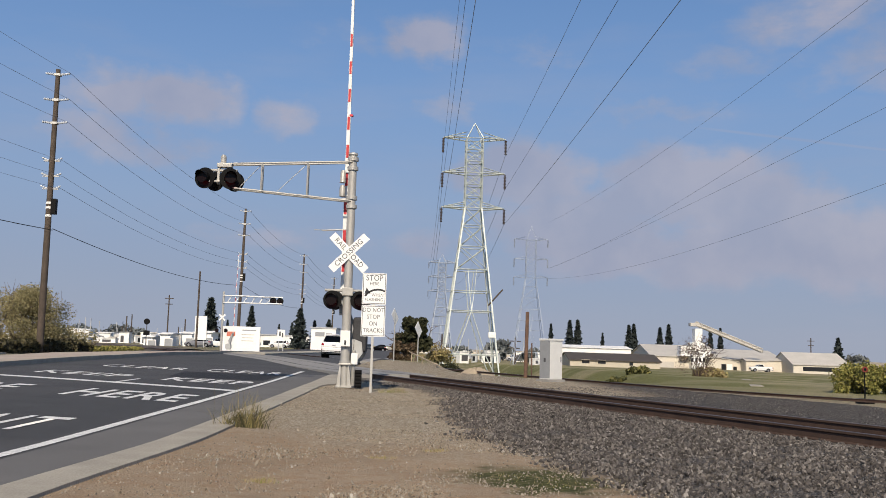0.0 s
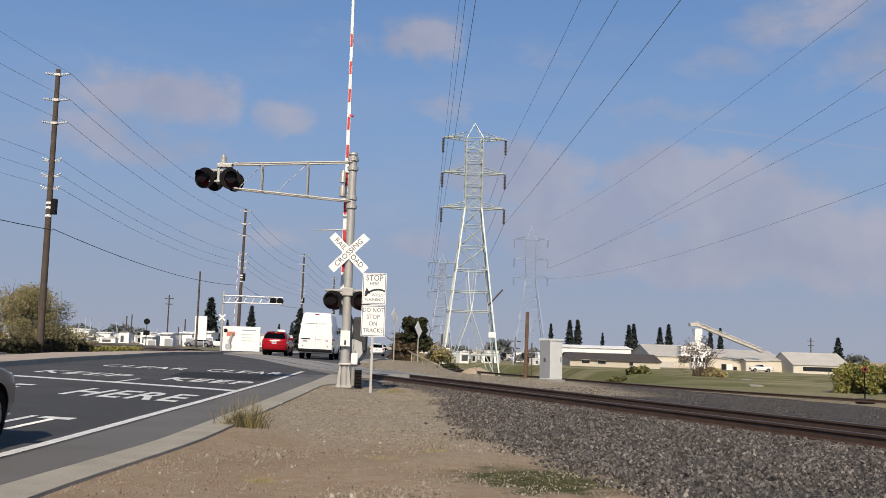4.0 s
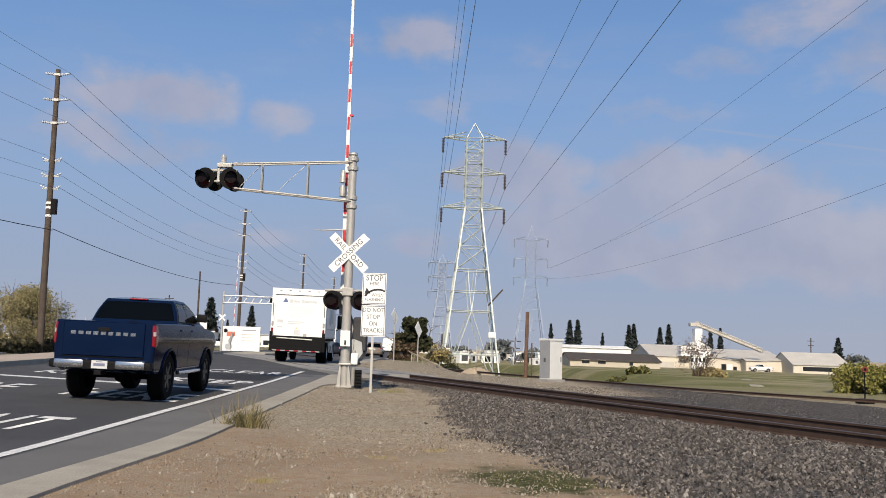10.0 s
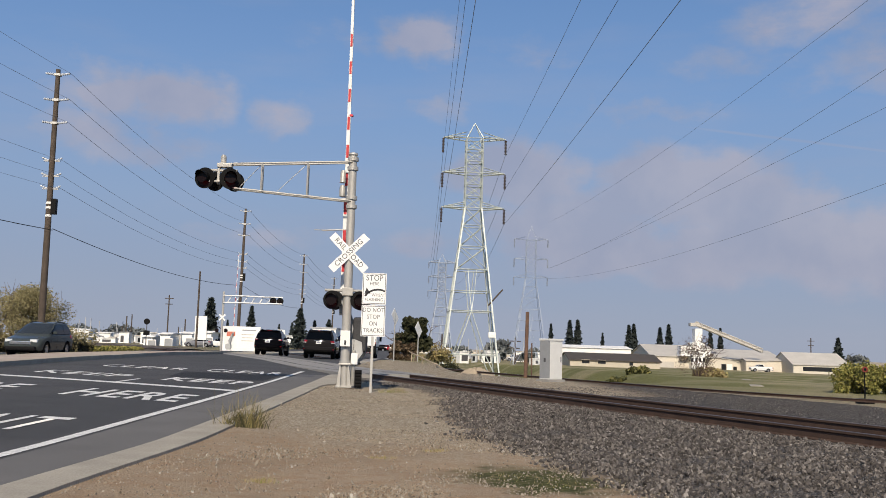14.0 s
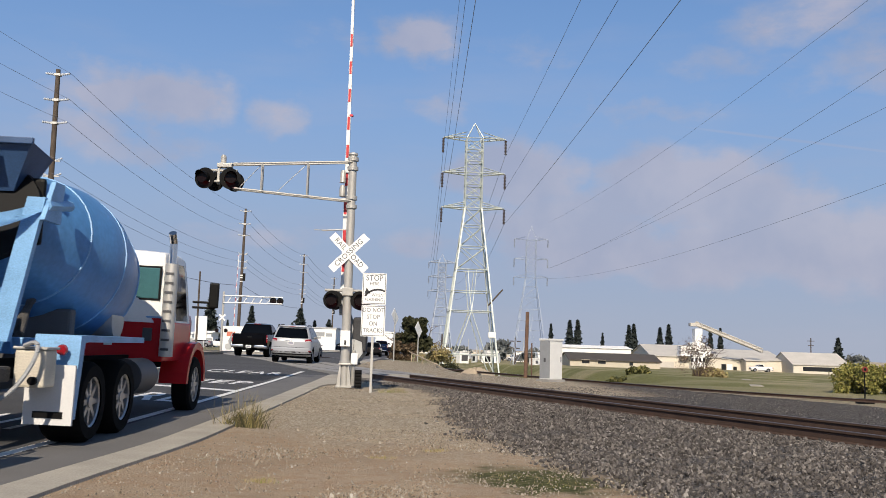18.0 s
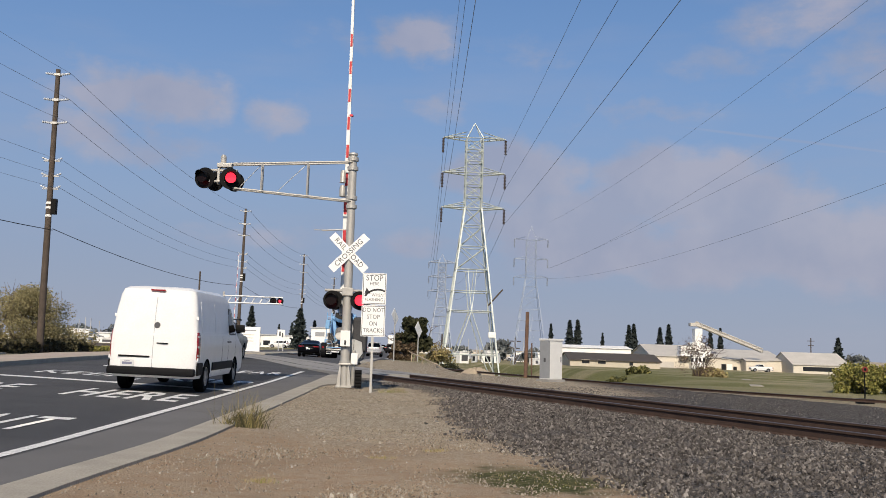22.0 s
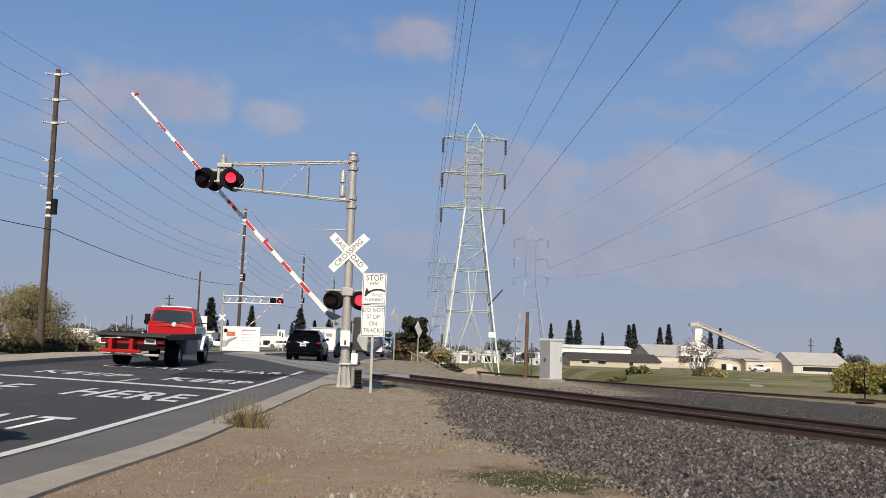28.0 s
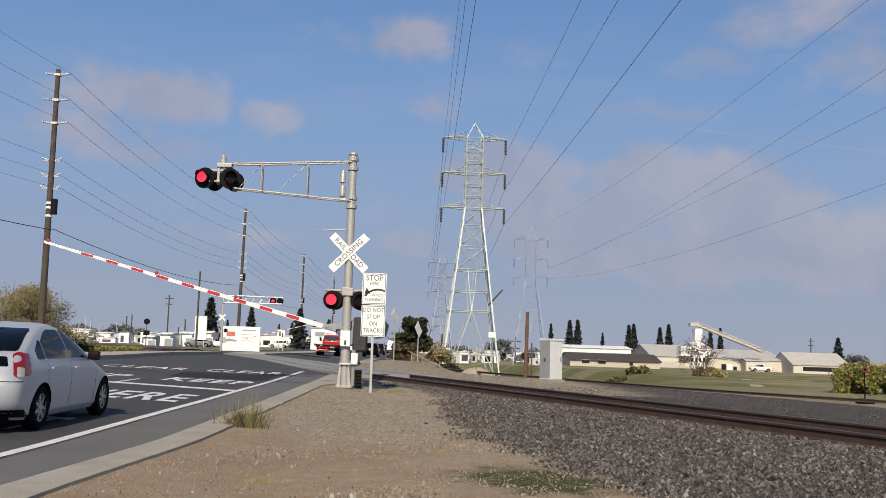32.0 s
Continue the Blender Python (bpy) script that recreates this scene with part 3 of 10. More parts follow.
def make_mast(gx, gy):
    z = ground_z(gx, gy) + 0.02
    t = empty("crossing_signal_mast", pose(gx, gy, z), "aluminium cantilever railway crossing signal mast with lamps", "signal")
    part("pole", rod((0, 0, 0.05), (0, 0, 6.34), 0.128, 0.105, 20), M_ALU, t, "weathered aluminium tube", True)
    bm = bmesh.new()
    for h in (0.02, 0.62):
        add_box(bm, -0.22 + h * 0.1, 0.22 - h * 0.1, -0.18, 0.18, h - 0.02, h + 0.03, 0.01)
    for sx in (-1, 1):
        for sy in (-1, 1):
            add_prism(bm, [(sx * 0.09, 0.02), (sx * 0.195, 0.02), (sx * 0.135, 0.55), (sx * 0.09, 0.66)], "y", sy * 0.13 - 0.02, sy * 0.13 + 0.02)
    part("base", bm, M_ALU, t, "flared cast base, dusty")
    for h in (0.66, 4.90, 5.14, 5.96, 6.22):
        part("collar", lathe([(0.12, h - 0.05), (0.15, h - 0.05), (0.15, h + 0.05), (0.12, h + 0.05)], 18), M_ALU, t)
    part("cap", lathe([(0.115, 6.32), (0.13, 6.34), (0.12, 6.39), (0.0, 6.42)], 18), M_ALU, t, "", True)
    # cantilever arm, leaning slightly away to its tip
    top, low = [(0, -0.02, 6.14), (-3.65, 0.05, 5.96)], [(0, -0.02, 5.05), (-3.3, 0.05, 5.31)]
    for nm, (p, q) in (("upper_tube", top), ("lower_tube", low)):
        for y in (-0.10, 0.14):
            part(nm, rod(Vector(p) + Vector((0, y, 0)), Vector(q) + Vector((0, y, 0)), 0.026, seg=10), M_ALU, t, "", True)
    for f in (0.335, 0.68):
        p, q = Vector(top[0]).lerp(Vector(top[1]), f), Vector(low[0]).lerp(Vector(low[1]), f * 3.65 / 3.3)
        for y in (-0.10, 0.14):
            part("upright", rod(p + Vector((0, y, 0)), q + Vector((0, y, 0)), 0.022, seg=8), M_ALU, t, "", True)
    for f0, f1 in ((0.335, 0.335 + 0.30), (0.68, 0.68 + 0.27)):
        p, q = Vector(top[0]).lerp(Vector(top[1]), f0), Vector(low[0]).lerp(Vector(low[1]), f1)
        part("brace", rod(p, q, 0.010, seg=6), M_GALV, t)
    part("junction_box", box(-3.70, -3.30, -0.12, 0.12, 5.86, 5.98, 0.02), M_ALU, t)
    part("junction_box", lathe([(0.0, 5.98), (0.08, 5.98), (0.08, 6.16), (0.05, 6.22), (0.0, 6.22)], 14), M_ALU, t).matrix_basis = pose(-3.55, 0, 0)
    part("lamp_bar", rod((-4.0, -0.02, 5.78), (-3.15, -0.02, 5.78), 0.04, seg=10), M_ALU, t)
    part("bracket", box(-3.69, -3.62, -0.08, 0.06, 5.40, 5.9, 0.015), M_ALU, t)
    part("bracket", box(-3.92, -3.44, -0.14, -0.06, 5.44, 5.50, 0.015), M_ALU, t)
    for x in (-4.02, -3.32):
        part("lamp_yoke", rod((x, 0.0, 5.80), (x, 0.02, 5.60), 0.03), M_ALU, t)
    lamp_head(t, pose(-4.02, -0.10, 5.55, 0, 0, -14), 0.36, 0.29, -1)
    lamp_head(t, pose(-3.32, -0.10, 5.55, 0, 0, 16), 0.36, 0.29, 1)
    for x in (-3.95, -3.4):                    # lamps for the other way
        lamp_head(t, pose(x + 0.12, 0.40, 5.54, 0, 0, 165), 0.3, 0.27, 0)
    # bell and bracket on the mast
    part("bell", lathe([(0.0, 5.92), (0.05, 5.92), (0.075, 5.86), (0.075, 5.62), (0.09, 5.58), (0.0, 5.56)], 16), M_ALU, t, "", True).matrix_basis = pose(-0.27, 0.1, 0)
    part("bell", lathe([(0.0, 5.50), (0.06, 5.50), (0.085, 5.42), (0.085, 5.20), (0.0, 5.16)], 16), M_ALU, t, "", True).matrix_basis = pose(-0.27, 0.1, 0)
    part("bell_arm", rod((-0.3, 0.08, 5.12), (0.02, 0.05, 5.12), 0.025), M_ALU, t)
    bm = bmesh.new()
    add_rod(bm, (0, 0.05, 4.28), (-0.78, 0.1, 4.24), 0.018)
    add_rod(bm, (-0.55, 0.1, 4.25), (-1.0, 0.2, 4.26), 0.012)
    part("bracket_arm", bm, M_ALU, t)
    # crossbuck
    for ang, words in ((-45, "RAIL  ROAD"), (45, "CROSSING")):
        y = -0.165 if ang > 0 else -0.150
        b = part("blade", box(-0.66, 0.66, -0.004, 0.004, -0.115, 0.115), M_SIGN, t, "white crossbuck blade with black lettering")
        b.matrix_basis = pose(0, y, 3.62, 0, ang * -1, 0)
        letters(words, 0.20, M_LETTER, b, pose(0, -0.0065, 0, 90, 0, 0), 0.98 if ang > 0 else 0.92, "lettering", 0.001, 1.06)
    # main lamps
    part("lamp_bar", rod((-0.62, -0.02, 2.60), (0.62, -0.02, 2.60), 0.04, seg=10), M_ALU, t)
    part("lamp_clamp", box(-0.15, 0.15, -0.16, 0.12, 2.46, 2.68, 0.02), M_ALU, t)
    lamp_head(t, pose(-0.40, -0.08, 2.34, 0, 0, -6), 0.3, 0.255, -1)
    lamp_head(t, pose(0.34, -0.08, 2.34, 0, 0, 6), 0.3, 0.255, 1)
    for x in (-0.36, 0.36):
        lamp_head(t, pose(x, 0.36, 2.34, 0, 0, 180), 0.3, 0.255, 0)
    # gate mechanism and boxes
    part("gate_machine", box(0.16, 0.55, 0.18, 0.70, 0.95, 1.90, 0.08), M_MACHINE, t, "grey steel gate machine housing")
    part("machine_door", box(0.20, 0.52, 0.155, 0.178, 1.0, 1.8, 0.01), M_MACHINE, t)
    part("junction_box", box(-0.13, 0.13, -0.24, -0.12, 1.10, 1.52, 0.012), M_WHITE, t, "white notice plate and box")
    part("notice", box(-0.02, 0.03, -0.2442, -0.242, 1.14, 1.26), M_INK, t)
    part("conduit", rod((0.22, 0.1, 0.05), (0.22, 0.1, 1.0), 0.05), M_GALV, t)
    part("cable_box", box(0.16, 0.34, -0.05, 0.15, 0.62, 0.92, 0.01), M_WHITE, t)
    bm = bmesh.new()
    for k in range(5):
        add_rod(bm, (0.28, 0.05, 0.42 - k * 0.09), (0.46, 0.05, 0.42 - k * 0.09), 0.06, seg=10)
    part("cable_coil", bm, M_BLACK, t, "black coiled cable ends")
    return t


def sign_face(parent, z0, z1, lines, y=-0.03, w=0.62):
    f = part("sign_panel", box(-w / 2, w / 2, y - 0.003, y, z0, z1, 0.001), M_SIGN, parent, "white sign panel with black lettering")
    for k, (x0, x1, a0, a1) in enumerate(((-w / 2 + 0.02, w / 2 - 0.02, z0 + 0.018, z0 + 0.03), (-w / 2 + 0.02, w / 2 - 0.02, z1 - 0.03, z1 - 0.018), (-w / 2 + 0.02, -w / 2 + 0.032, z0 + 0.03, z1 - 0.03), (w / 2 - 0.032, w / 2 - 0.02, z0 + 0.03, z1 - 0.03))):
        part("border", box(x0, x1, y - 0.0048, y - 0.0034, a0, a1), M_INK, f)
    for words, x, z, size in lines:
        letters(words, size, M_LETTER, f, pose(x, y - 0.0045, z, 90, 0, 0), 0.86, "lettering", 0.001, 1.06)
    return f


def make_stop_sign(x, y):
    z = ground_z(x, y)
    t = empty("crossing_sign", pose(x, y, z - 0.03), "white rectangular stop-here and tracks warning signs on a steel post", "sign")
    part("post", box(-0.03, 0.03, -0.027, 0.02, -0.1, 3.10), M_GALV, t, "galvanised channel post")
    f = sign_face(t, 2.29, 3.10, [("STOP", 0, 2.97, 0.21), ("HERE", 0, 2.82, 0.115), ("WHEN", 0.09, 2.53, 0.115), ("FLASHING", 0, 2.41, 0.115)])
    bm = bmesh.new()
    for i in range(9):                      # the curved arrow
        a0, a1 = radians(62 + i * 9.5), radians(62 + (i + 1) * 9.5)
        pts = [(0.10 + 0.42 * math.cos(q) * r, 2.30 + 0.40 * math.sin(q) * r) for q, r in ((a0, 1.0), (a1, 1.0), (a1, 0.88), (a0, 0.88))]
        add_prism(bm, pts, "y", -0.0355, -0.0335)
    add_prism(bm, [(-0.25, 2.56), (-0.20, 2.72), (-0.09, 2.57)], "y", -0.0355, -0.0335)
    part("arrow", bm, M_INK, f, "black curved arrow")
    sign_face(t, 1.46, 2.265, [("DO NOT", 0, 2.14, 0.155), ("STOP", 0, 1.965, 0.155), ("ON", 0, 1.79, 0.155), ("TRACKS", 0, 1.615, 0.155)])
    for h in (1.6, 2.15, 2.4, 3.0):
        part("bolt", rod((0, -0.042, h), (0, -0.03, h), 0.012, seg=8), M_GALV, t)
    return t


MAST = (-2.14, 25.8)
mast = make_mast(*MAST)
make_stop_sign(-1.36, 24.66)
GATE_AT = (MAST[0] + 0.08, MAST[1] + 0.42, ground_z(*MAST) + 1.72)
gate = make_gate(pose(*GATE_AT, 0, 90, -9), 9.45, -1)


# ---- poles, towers and wires ----
def wire(name, a_, b_, sag, r=0.012, mat=None, label="", n=26):
    """A wire that hangs between two points."""
    a_, b_ = Vector(a_), Vector(b_)
    bm = bmesh.new()
    rings = []
    for i in range(n + 1):
        f = i / n
        p = a_.lerp(b_, f) - Vector((0, 0, 4 * sag * f * (1 - f)))
        d = ((b_ - a_) - Vector((0, 0, 4 * sag * (1 - 2 * f)))).normalized()
        s = d.cross(Vector((0, 0, 1))).normalized()
        t = s.cross(d)
        rings.append([bm.verts.new(p + (s * math.cos(q) + t * math.sin(q)) * r) for q in (0, 2.094, 4.189)])
    for r0, r1 in zip(rings, rings[1:]):
        for k in range(3):
            bm.faces.new((r0[k], r0[(k + 1) % 3], r1[(k + 1) % 3], r1[k]))
    return tagged(mesh_ob(name, bm, mat or M_WIRE), label, "wire")


def insulator_bm(p, q, r, n=6):
    bm = bmesh.new()
    p, q = Vector(p), Vector(q)
    add_rod(bm, p, q, r * 0.45, seg=8)
    for i in range(n):
        c = p.lerp(q, (i + 0.5) / n)
        d = (q - p).normalized() * (q - p).length / n * 0.22
        add_rod(bm, c - d, c + d, r, r * 0.7, seg=10)
    return bm


POLE_X, POLE_HEIGHTS, POLE_LOW = -28.0, (20.85, 18.9, 17.15), (14.2, 13.05, 12.1)


def make_utility_pole(x, y, h=21.15, lean=0.0, r=0.27):
    z = ground_z(x, y)
    t = empty("utility_pole", pose(x, y, z, 0, lean, 0), "tall weathered wooden utility pole with post insulators", "utility pole", "line of utility poles")
    part("pole", rod((0, 0, -0.3), (0, 0, h), r, r * 0.62, 14), M_POLE, t, "weathered brown wood", True)
    for k, hh in enumerate(POLE_HEIGHTS):
        s0 = r * (1 - 0.38 * hh / h)
        for sx in (-1, 1):
            bm = insulator_bm((sx * s0, 0, hh - 0.1), (sx * (s0 + 0.75), 0, hh + 0.0), 0.11, 5)
            part("insulator", bm, M_PORCG, t, "pale grey post insulator")
        part("bracket", box(-s0 - 0.05, s0 + 0.05, -0.2, 0.2, hh - 0.2, hh - 0.02), M_GALV, t)
    for hh in POLE_LOW:
        for sx in (-1, 1):
            part("insulator", insulator_bm((sx * 0.2, 0, hh), (sx * 0.75, 0, hh + 0.22), 0.09, 3), M_PORCG, t)
        part("bracket", box(-0.6, 0.6, -0.05, 0.05, hh - 0.05, hh + 0.02), M_GALV, t)
    part("switch_box", box(0.20, 0.55, -0.2, 0.2, 10.2, 11.35, 0.03), M_BLACK, t, "black switch box")
    for hh in (10.0, 10.6, 10.95):
        part("band", lathe([(r * 0.88, hh), (r * 0.9, hh), (r * 0.9, hh + 0.16), (r * 0.88, hh + 0.16)], 14), M_WHITE, t, "white painted band")
    return t


poles = [make_utility_pole(POLE_X, y, lean=ln) for y, ln in ((-2, 0.5), (70, -0.4), (143, 0.6), (214, 0.3), (286, 0.2))]
for (y0, y1) in ((-2, 70), (70, 143), (143, 214), (214, 286)):
    for hs, dx, sg, rr in ((POLE_HEIGHTS, 0.85, 1.3, 0.014), (POLE_LOW, 0.78, 1.2, 0.012)):
        for h in hs:
            z0, z1 = ground_z(POLE_X, y0), ground_z(POLE_X, y1)
            wire("overhead_wire", (POLE_X + dx, y0, h + z0), (POLE_X + dx, y1, h + z1), sg, rr * (1 + y0 / 200), None, "thin dark overhead wire between wooden poles", 14)
for (y0, y1, a0, a1) in ((-2, 70, 9.0, 8.85), (70, 143, 8.85, 9.5), (143, 214, 9.4, 9.0)):
    wire("telephone_cable", (POLE_X + 0.3, y0, a0 + 0.3), (POLE_X + 0.3, y1, a1 + 0.2), 1.0, 0.03, M_BLACK, "black telephone cable on wooden poles", 14)


def member(bm, p, q, w):
    add_rod(bm, p, q, w, seg=4, caps=False)


def make_tower(x, y, z, h, base, waist, arms, arm_len, mat, turn=0, ins=True, heavy=0.10):
    """A four-legged lattice tower: splayed legs to the waist, a straight cage above, three cross-arms and a peak."""
    t = empty("transmission_tower", pose(x, y, z, 0, 0, turn), "grey-green galvanised lattice transmission tower with three cross-arms", "transmission tower", "transmission towers")
    wz = arms[0]
    b, w = base / 2, waist / 2

    def half(v):
        return b + (w - b) * v / wz if v < wz else w
    peak = arms[-1]
    for sx in (-1, 1):
        for sy in (-1, 1):
            leg = bmesh.new()
            member(leg, (sx * b, sy * b, -0.4), (sx * w, sy * w, wz), heavy)
            member(leg, (sx * w, sy * w, wz), (sx * w, sy * w, peak), heavy * 0.8)
            part("leg", leg, mat, t)
            foot = lathe([(0.0, 0.25), (0.35, 0.25), (0.4, -0.5)], 10)
            part("footing", foot, M_CONC, t).matrix_basis = pose(sx * b, sy * b, 0)
    top = bmesh.new()
    for sx in (-1, 1):
        for sy in (-1, 1):
            member(top, (sx * w, sy * w, peak), (0, 0, h), heavy * 0.55)
    part("peak", top, mat, t)
    levels = [0, wz * 0.18, wz * 0.42, wz * 0.53, wz * 0.65, wz * 0.78, wz * 0.90, wz]
    k = 6
    levels += [wz + (peak - wz) * (i + 1) / k for i in range(k)]
    for face in range(4):
        ca, sa = math.cos(face * math.pi / 2), math.sin(face * math.pi / 2)

        def P(s, v):
            q = half(v)
            return (ca * q * s - sa * q, sa * q * s + ca * q, v)
        for i, (l0, l1) in enumerate(zip(levels, levels[1:])):
            fb = bmesh.new()
            if i == 0:                 # big inverted V in the legs
                member(fb, P(-0.96, l0 + 0.3), P(-0.55, l1), heavy * 0.6), member(fb, P(0.96, l0 + 0.3), P(0.55, l1), heavy * 0.6)
                member(fb, P(-0.55, l1), P(0, levels[2]), heavy * 0.6), member(fb, P(0.55, l1), P(0, levels[2]), heavy * 0.6)
                member(fb, P(-1, l1), P(1, l1), heavy * 0.55)
            elif i == 1:
                member(fb, P(-1, l1), P(1, l1), heavy * 0.6)
            elif i in (2, 3):
                member(fb, P(-0.13 * (i - 2), l0), P(-0.13 * (i - 1), l1), heavy * 0.5), member(fb, P(0.13 * (i - 2), l0), P(0.13 * (i - 1), l1), heavy * 0.5)
                member(fb, P(-1, l1), P(1, l1), heavy * 0.6)
            else:
                member(fb, P(-1, l0), P(1, l1), heavy * 0.42), member(fb, P(1, l0), P(-1, l1), heavy * 0.42)
                member(fb, P(-1, l1), P(1, l1), heavy * 0.5)
            part("bracing", fb, mat, t, "criss-cross steel bracing")
    for j, az in enumerate(arms):
        for sx in (-1, 1):
            am = bmesh.new()
            tip = (sx * arm_len, 0, az + 0.12)
            for sy in (-1, 1):
                member(am, (sx * w, sy * w, az), tip, heavy * 0.7)
                member(am, (sx * w, sy * w, az + 0.62), tip, heavy * 0.5)
            for f in (0.3, 0.6):
                member(am, Vector((sx * w, w, az)).lerp(Vector(tip), f), Vector((sx * w, -w, az)).lerp(Vector(tip), f), heavy * 0.4)
            part("cross_arm", am, mat, t, "tapered steel cross-arm")
            if ins:
                # far insulators take the haze-tinted steel colour as well
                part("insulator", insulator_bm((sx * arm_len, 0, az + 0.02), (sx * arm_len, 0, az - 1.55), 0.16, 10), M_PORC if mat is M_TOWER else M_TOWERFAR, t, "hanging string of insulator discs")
    return t


TOWER_Z = -2.7
tower = make_tower(4.6, 100, TOWER_Z, 28.1, 6.29, 1.75, (18.8, 22.55, 26.3), 3.35, M_TOWER, 2)
part("boom", rod((1.72, -1.9, 8.5), (3.2, -1.9, 10.2), 0.08, seg=6), M_POLE, tower, "dark slanting pole tied to a leg")
# the two far towers, in the haze-tinted steel
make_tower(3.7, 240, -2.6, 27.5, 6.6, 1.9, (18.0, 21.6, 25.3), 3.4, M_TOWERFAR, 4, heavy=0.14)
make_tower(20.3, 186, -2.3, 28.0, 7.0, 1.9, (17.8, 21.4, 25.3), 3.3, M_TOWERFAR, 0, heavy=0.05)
for j, az in enumerate((18.8, 22.55, 26.3)):
    z = TOWER_Z + az - 1.55
    for sx in (-1, 1):
        x = 4.6 + sx * 3.35
        wire("transmission_line", (x, 100, z), (x + 0.2, -110, z + 0.5), 2.0, 0.014, None, "steel-grey high-voltage line overhead", 40)
        wire("transmission_line", (x, 100, z), (x - 0.9, 240, z - 0.9), 2.6, 0.022, None, "steel-grey high-voltage line overhead", 20)
for z0, x1, z1, sg in ((26.6, 26.0, 23.8, 2.83), (17.4, 26.0, 22.35, 3.17), (17.4, 29.0, 17.51, 1.17), (15.5, 29.0, 15.67, 3.99)):
    wire("transmission_line", (23.6, 186, z0), (x1, -30, z1), sg, 0.013, None, "steel-grey high-voltage line overhead", 40)


# ---- vehicles ----
def paint(name, c, *_):
    dark = max(c) < 0.1
    return plain(name, c, 0.09 if dark else 0.2, 0.0, vary=0.05, scale=2.5, grain=25, spec=0.07 if dark else 0.2)


M_GLASS = plain("tinted_glass", (0.0016, 0.002, 0.0026), 0.05, vary=0.1, spec=0.2)
M_GLASSB = plain("clear_car_glass", (0.03, 0.036, 0.042), 0.06, vary=0.1, spec=0.4)
M_TYRE = plain("tyre_rubber", (0.006, 0.006, 0.006), 0.9, vary=0.2, scale=12, spec=0.1)
M_RIM = plain("alloy_rim", (0.42, 0.42, 0.43), 0.35, 0.8, vary=0.1)
M_RIMD = plain("dark_rim", (0.05, 0.05, 0.05), 0.4, 0.6)
M_CHROME = plain("chrome", (0.62, 0.62, 0.62), 0.22, 1.0, vary=0.05)
M_PLAST = plain("black_plastic", (0.007, 0.007, 0.008), 0.65, spec=0.15)
M_TAIL = plain("tail_light_red", (0.24, 0.006, 0.012), 0.25, coat=0.3, vary=0.15)
M_TAILC = plain("tail_light_clear", (0.45, 0.40, 0.38), 0.25, coat=0.3)
M_HEAD = plain("headlight", (0.65, 0.68, 0.70), 0.12, coat=0.6)
M_PLATE = plain("number_plate", (0.62, 0.62, 0.62), 0.5, vary=0.05)
M_BARS = plain("plate_bars", (0.18, 0.19, 0.27), 0.5)
# near-black for undersides, wheel wells, seams and the truck's shade block
M_UNDER = plain("underbody_grime", (0.006, 0.006, 0.006), 0.95, spec=0.1)
M_SILVER = plain("silver_paint", (0.47, 0.485, 0.52), 0.35, 0.25, vary=0.04, scale=2.5, grain=25)
WHEELS = {}         # thing name -> [(wheel, radius)]


def make_wheel(parent, x, y, r, width=0.22, rim=None, spokes=5, dual=False):
    side = 1 if x > 0 else -1
    w = empty_part("wheel", parent, pose(x, y, r))
    h = width / 2
    tyre = lathe([(r * 0.62, -h), (r * 0.9, -h), (r * 0.985, -h * 0.75), (r, -h * 0.4), (r, h * 0.4), (r * 0.985, h * 0.75), (r * 0.9, h), (r * 0.62, h)], 30, "x")
    part("tyre", tyre, M_TYRE, w, "black rubber tyre", True)
    bm = lathe([(r * 0.63, side * h * 0.92), (r * 0.58, side * h * 0.86), (r * 0.56, side * h * 0.2), (0.0, side * h * 0.15)], 30, "x")
    for k in range(spokes):
        a_ = 2 * math.pi * k / spokes
        c, s = math.cos(a_), math.sin(a_)
        wd = r * (0.62 / spokes)
        pts = [(c * r * 0.10 - s * wd, s * r * 0.10 + c * wd), (c * r * 0.10 + s * wd, s * r * 0.10 - c * wd), (c * r * 0.60 + s * wd * 0.7, s * r * 0.60 - c * wd * 0.7), (c * r * 0.60 - s * wd * 0.7, s * r * 0.60 + c * wd * 0.7)]
        add_prism(bm, pts, "x", side * h * 0.55, side * h * 0.84)
    add_rod(bm, (side * h * 0.5, 0, 0), (side * h * 0.9, 0, 0), r * 0.15, seg=12)
    part("rim", bm, rim or M_RIM, w, "", True)
    WHEELS.setdefault(parent.name, []).append((w, r))
    return w


def empty_part(name, parent, m):
    ob = new(name)
    ob.empty_display_size = 0.1
    ob.parent, ob.matrix_basis = parent, m
    return ob


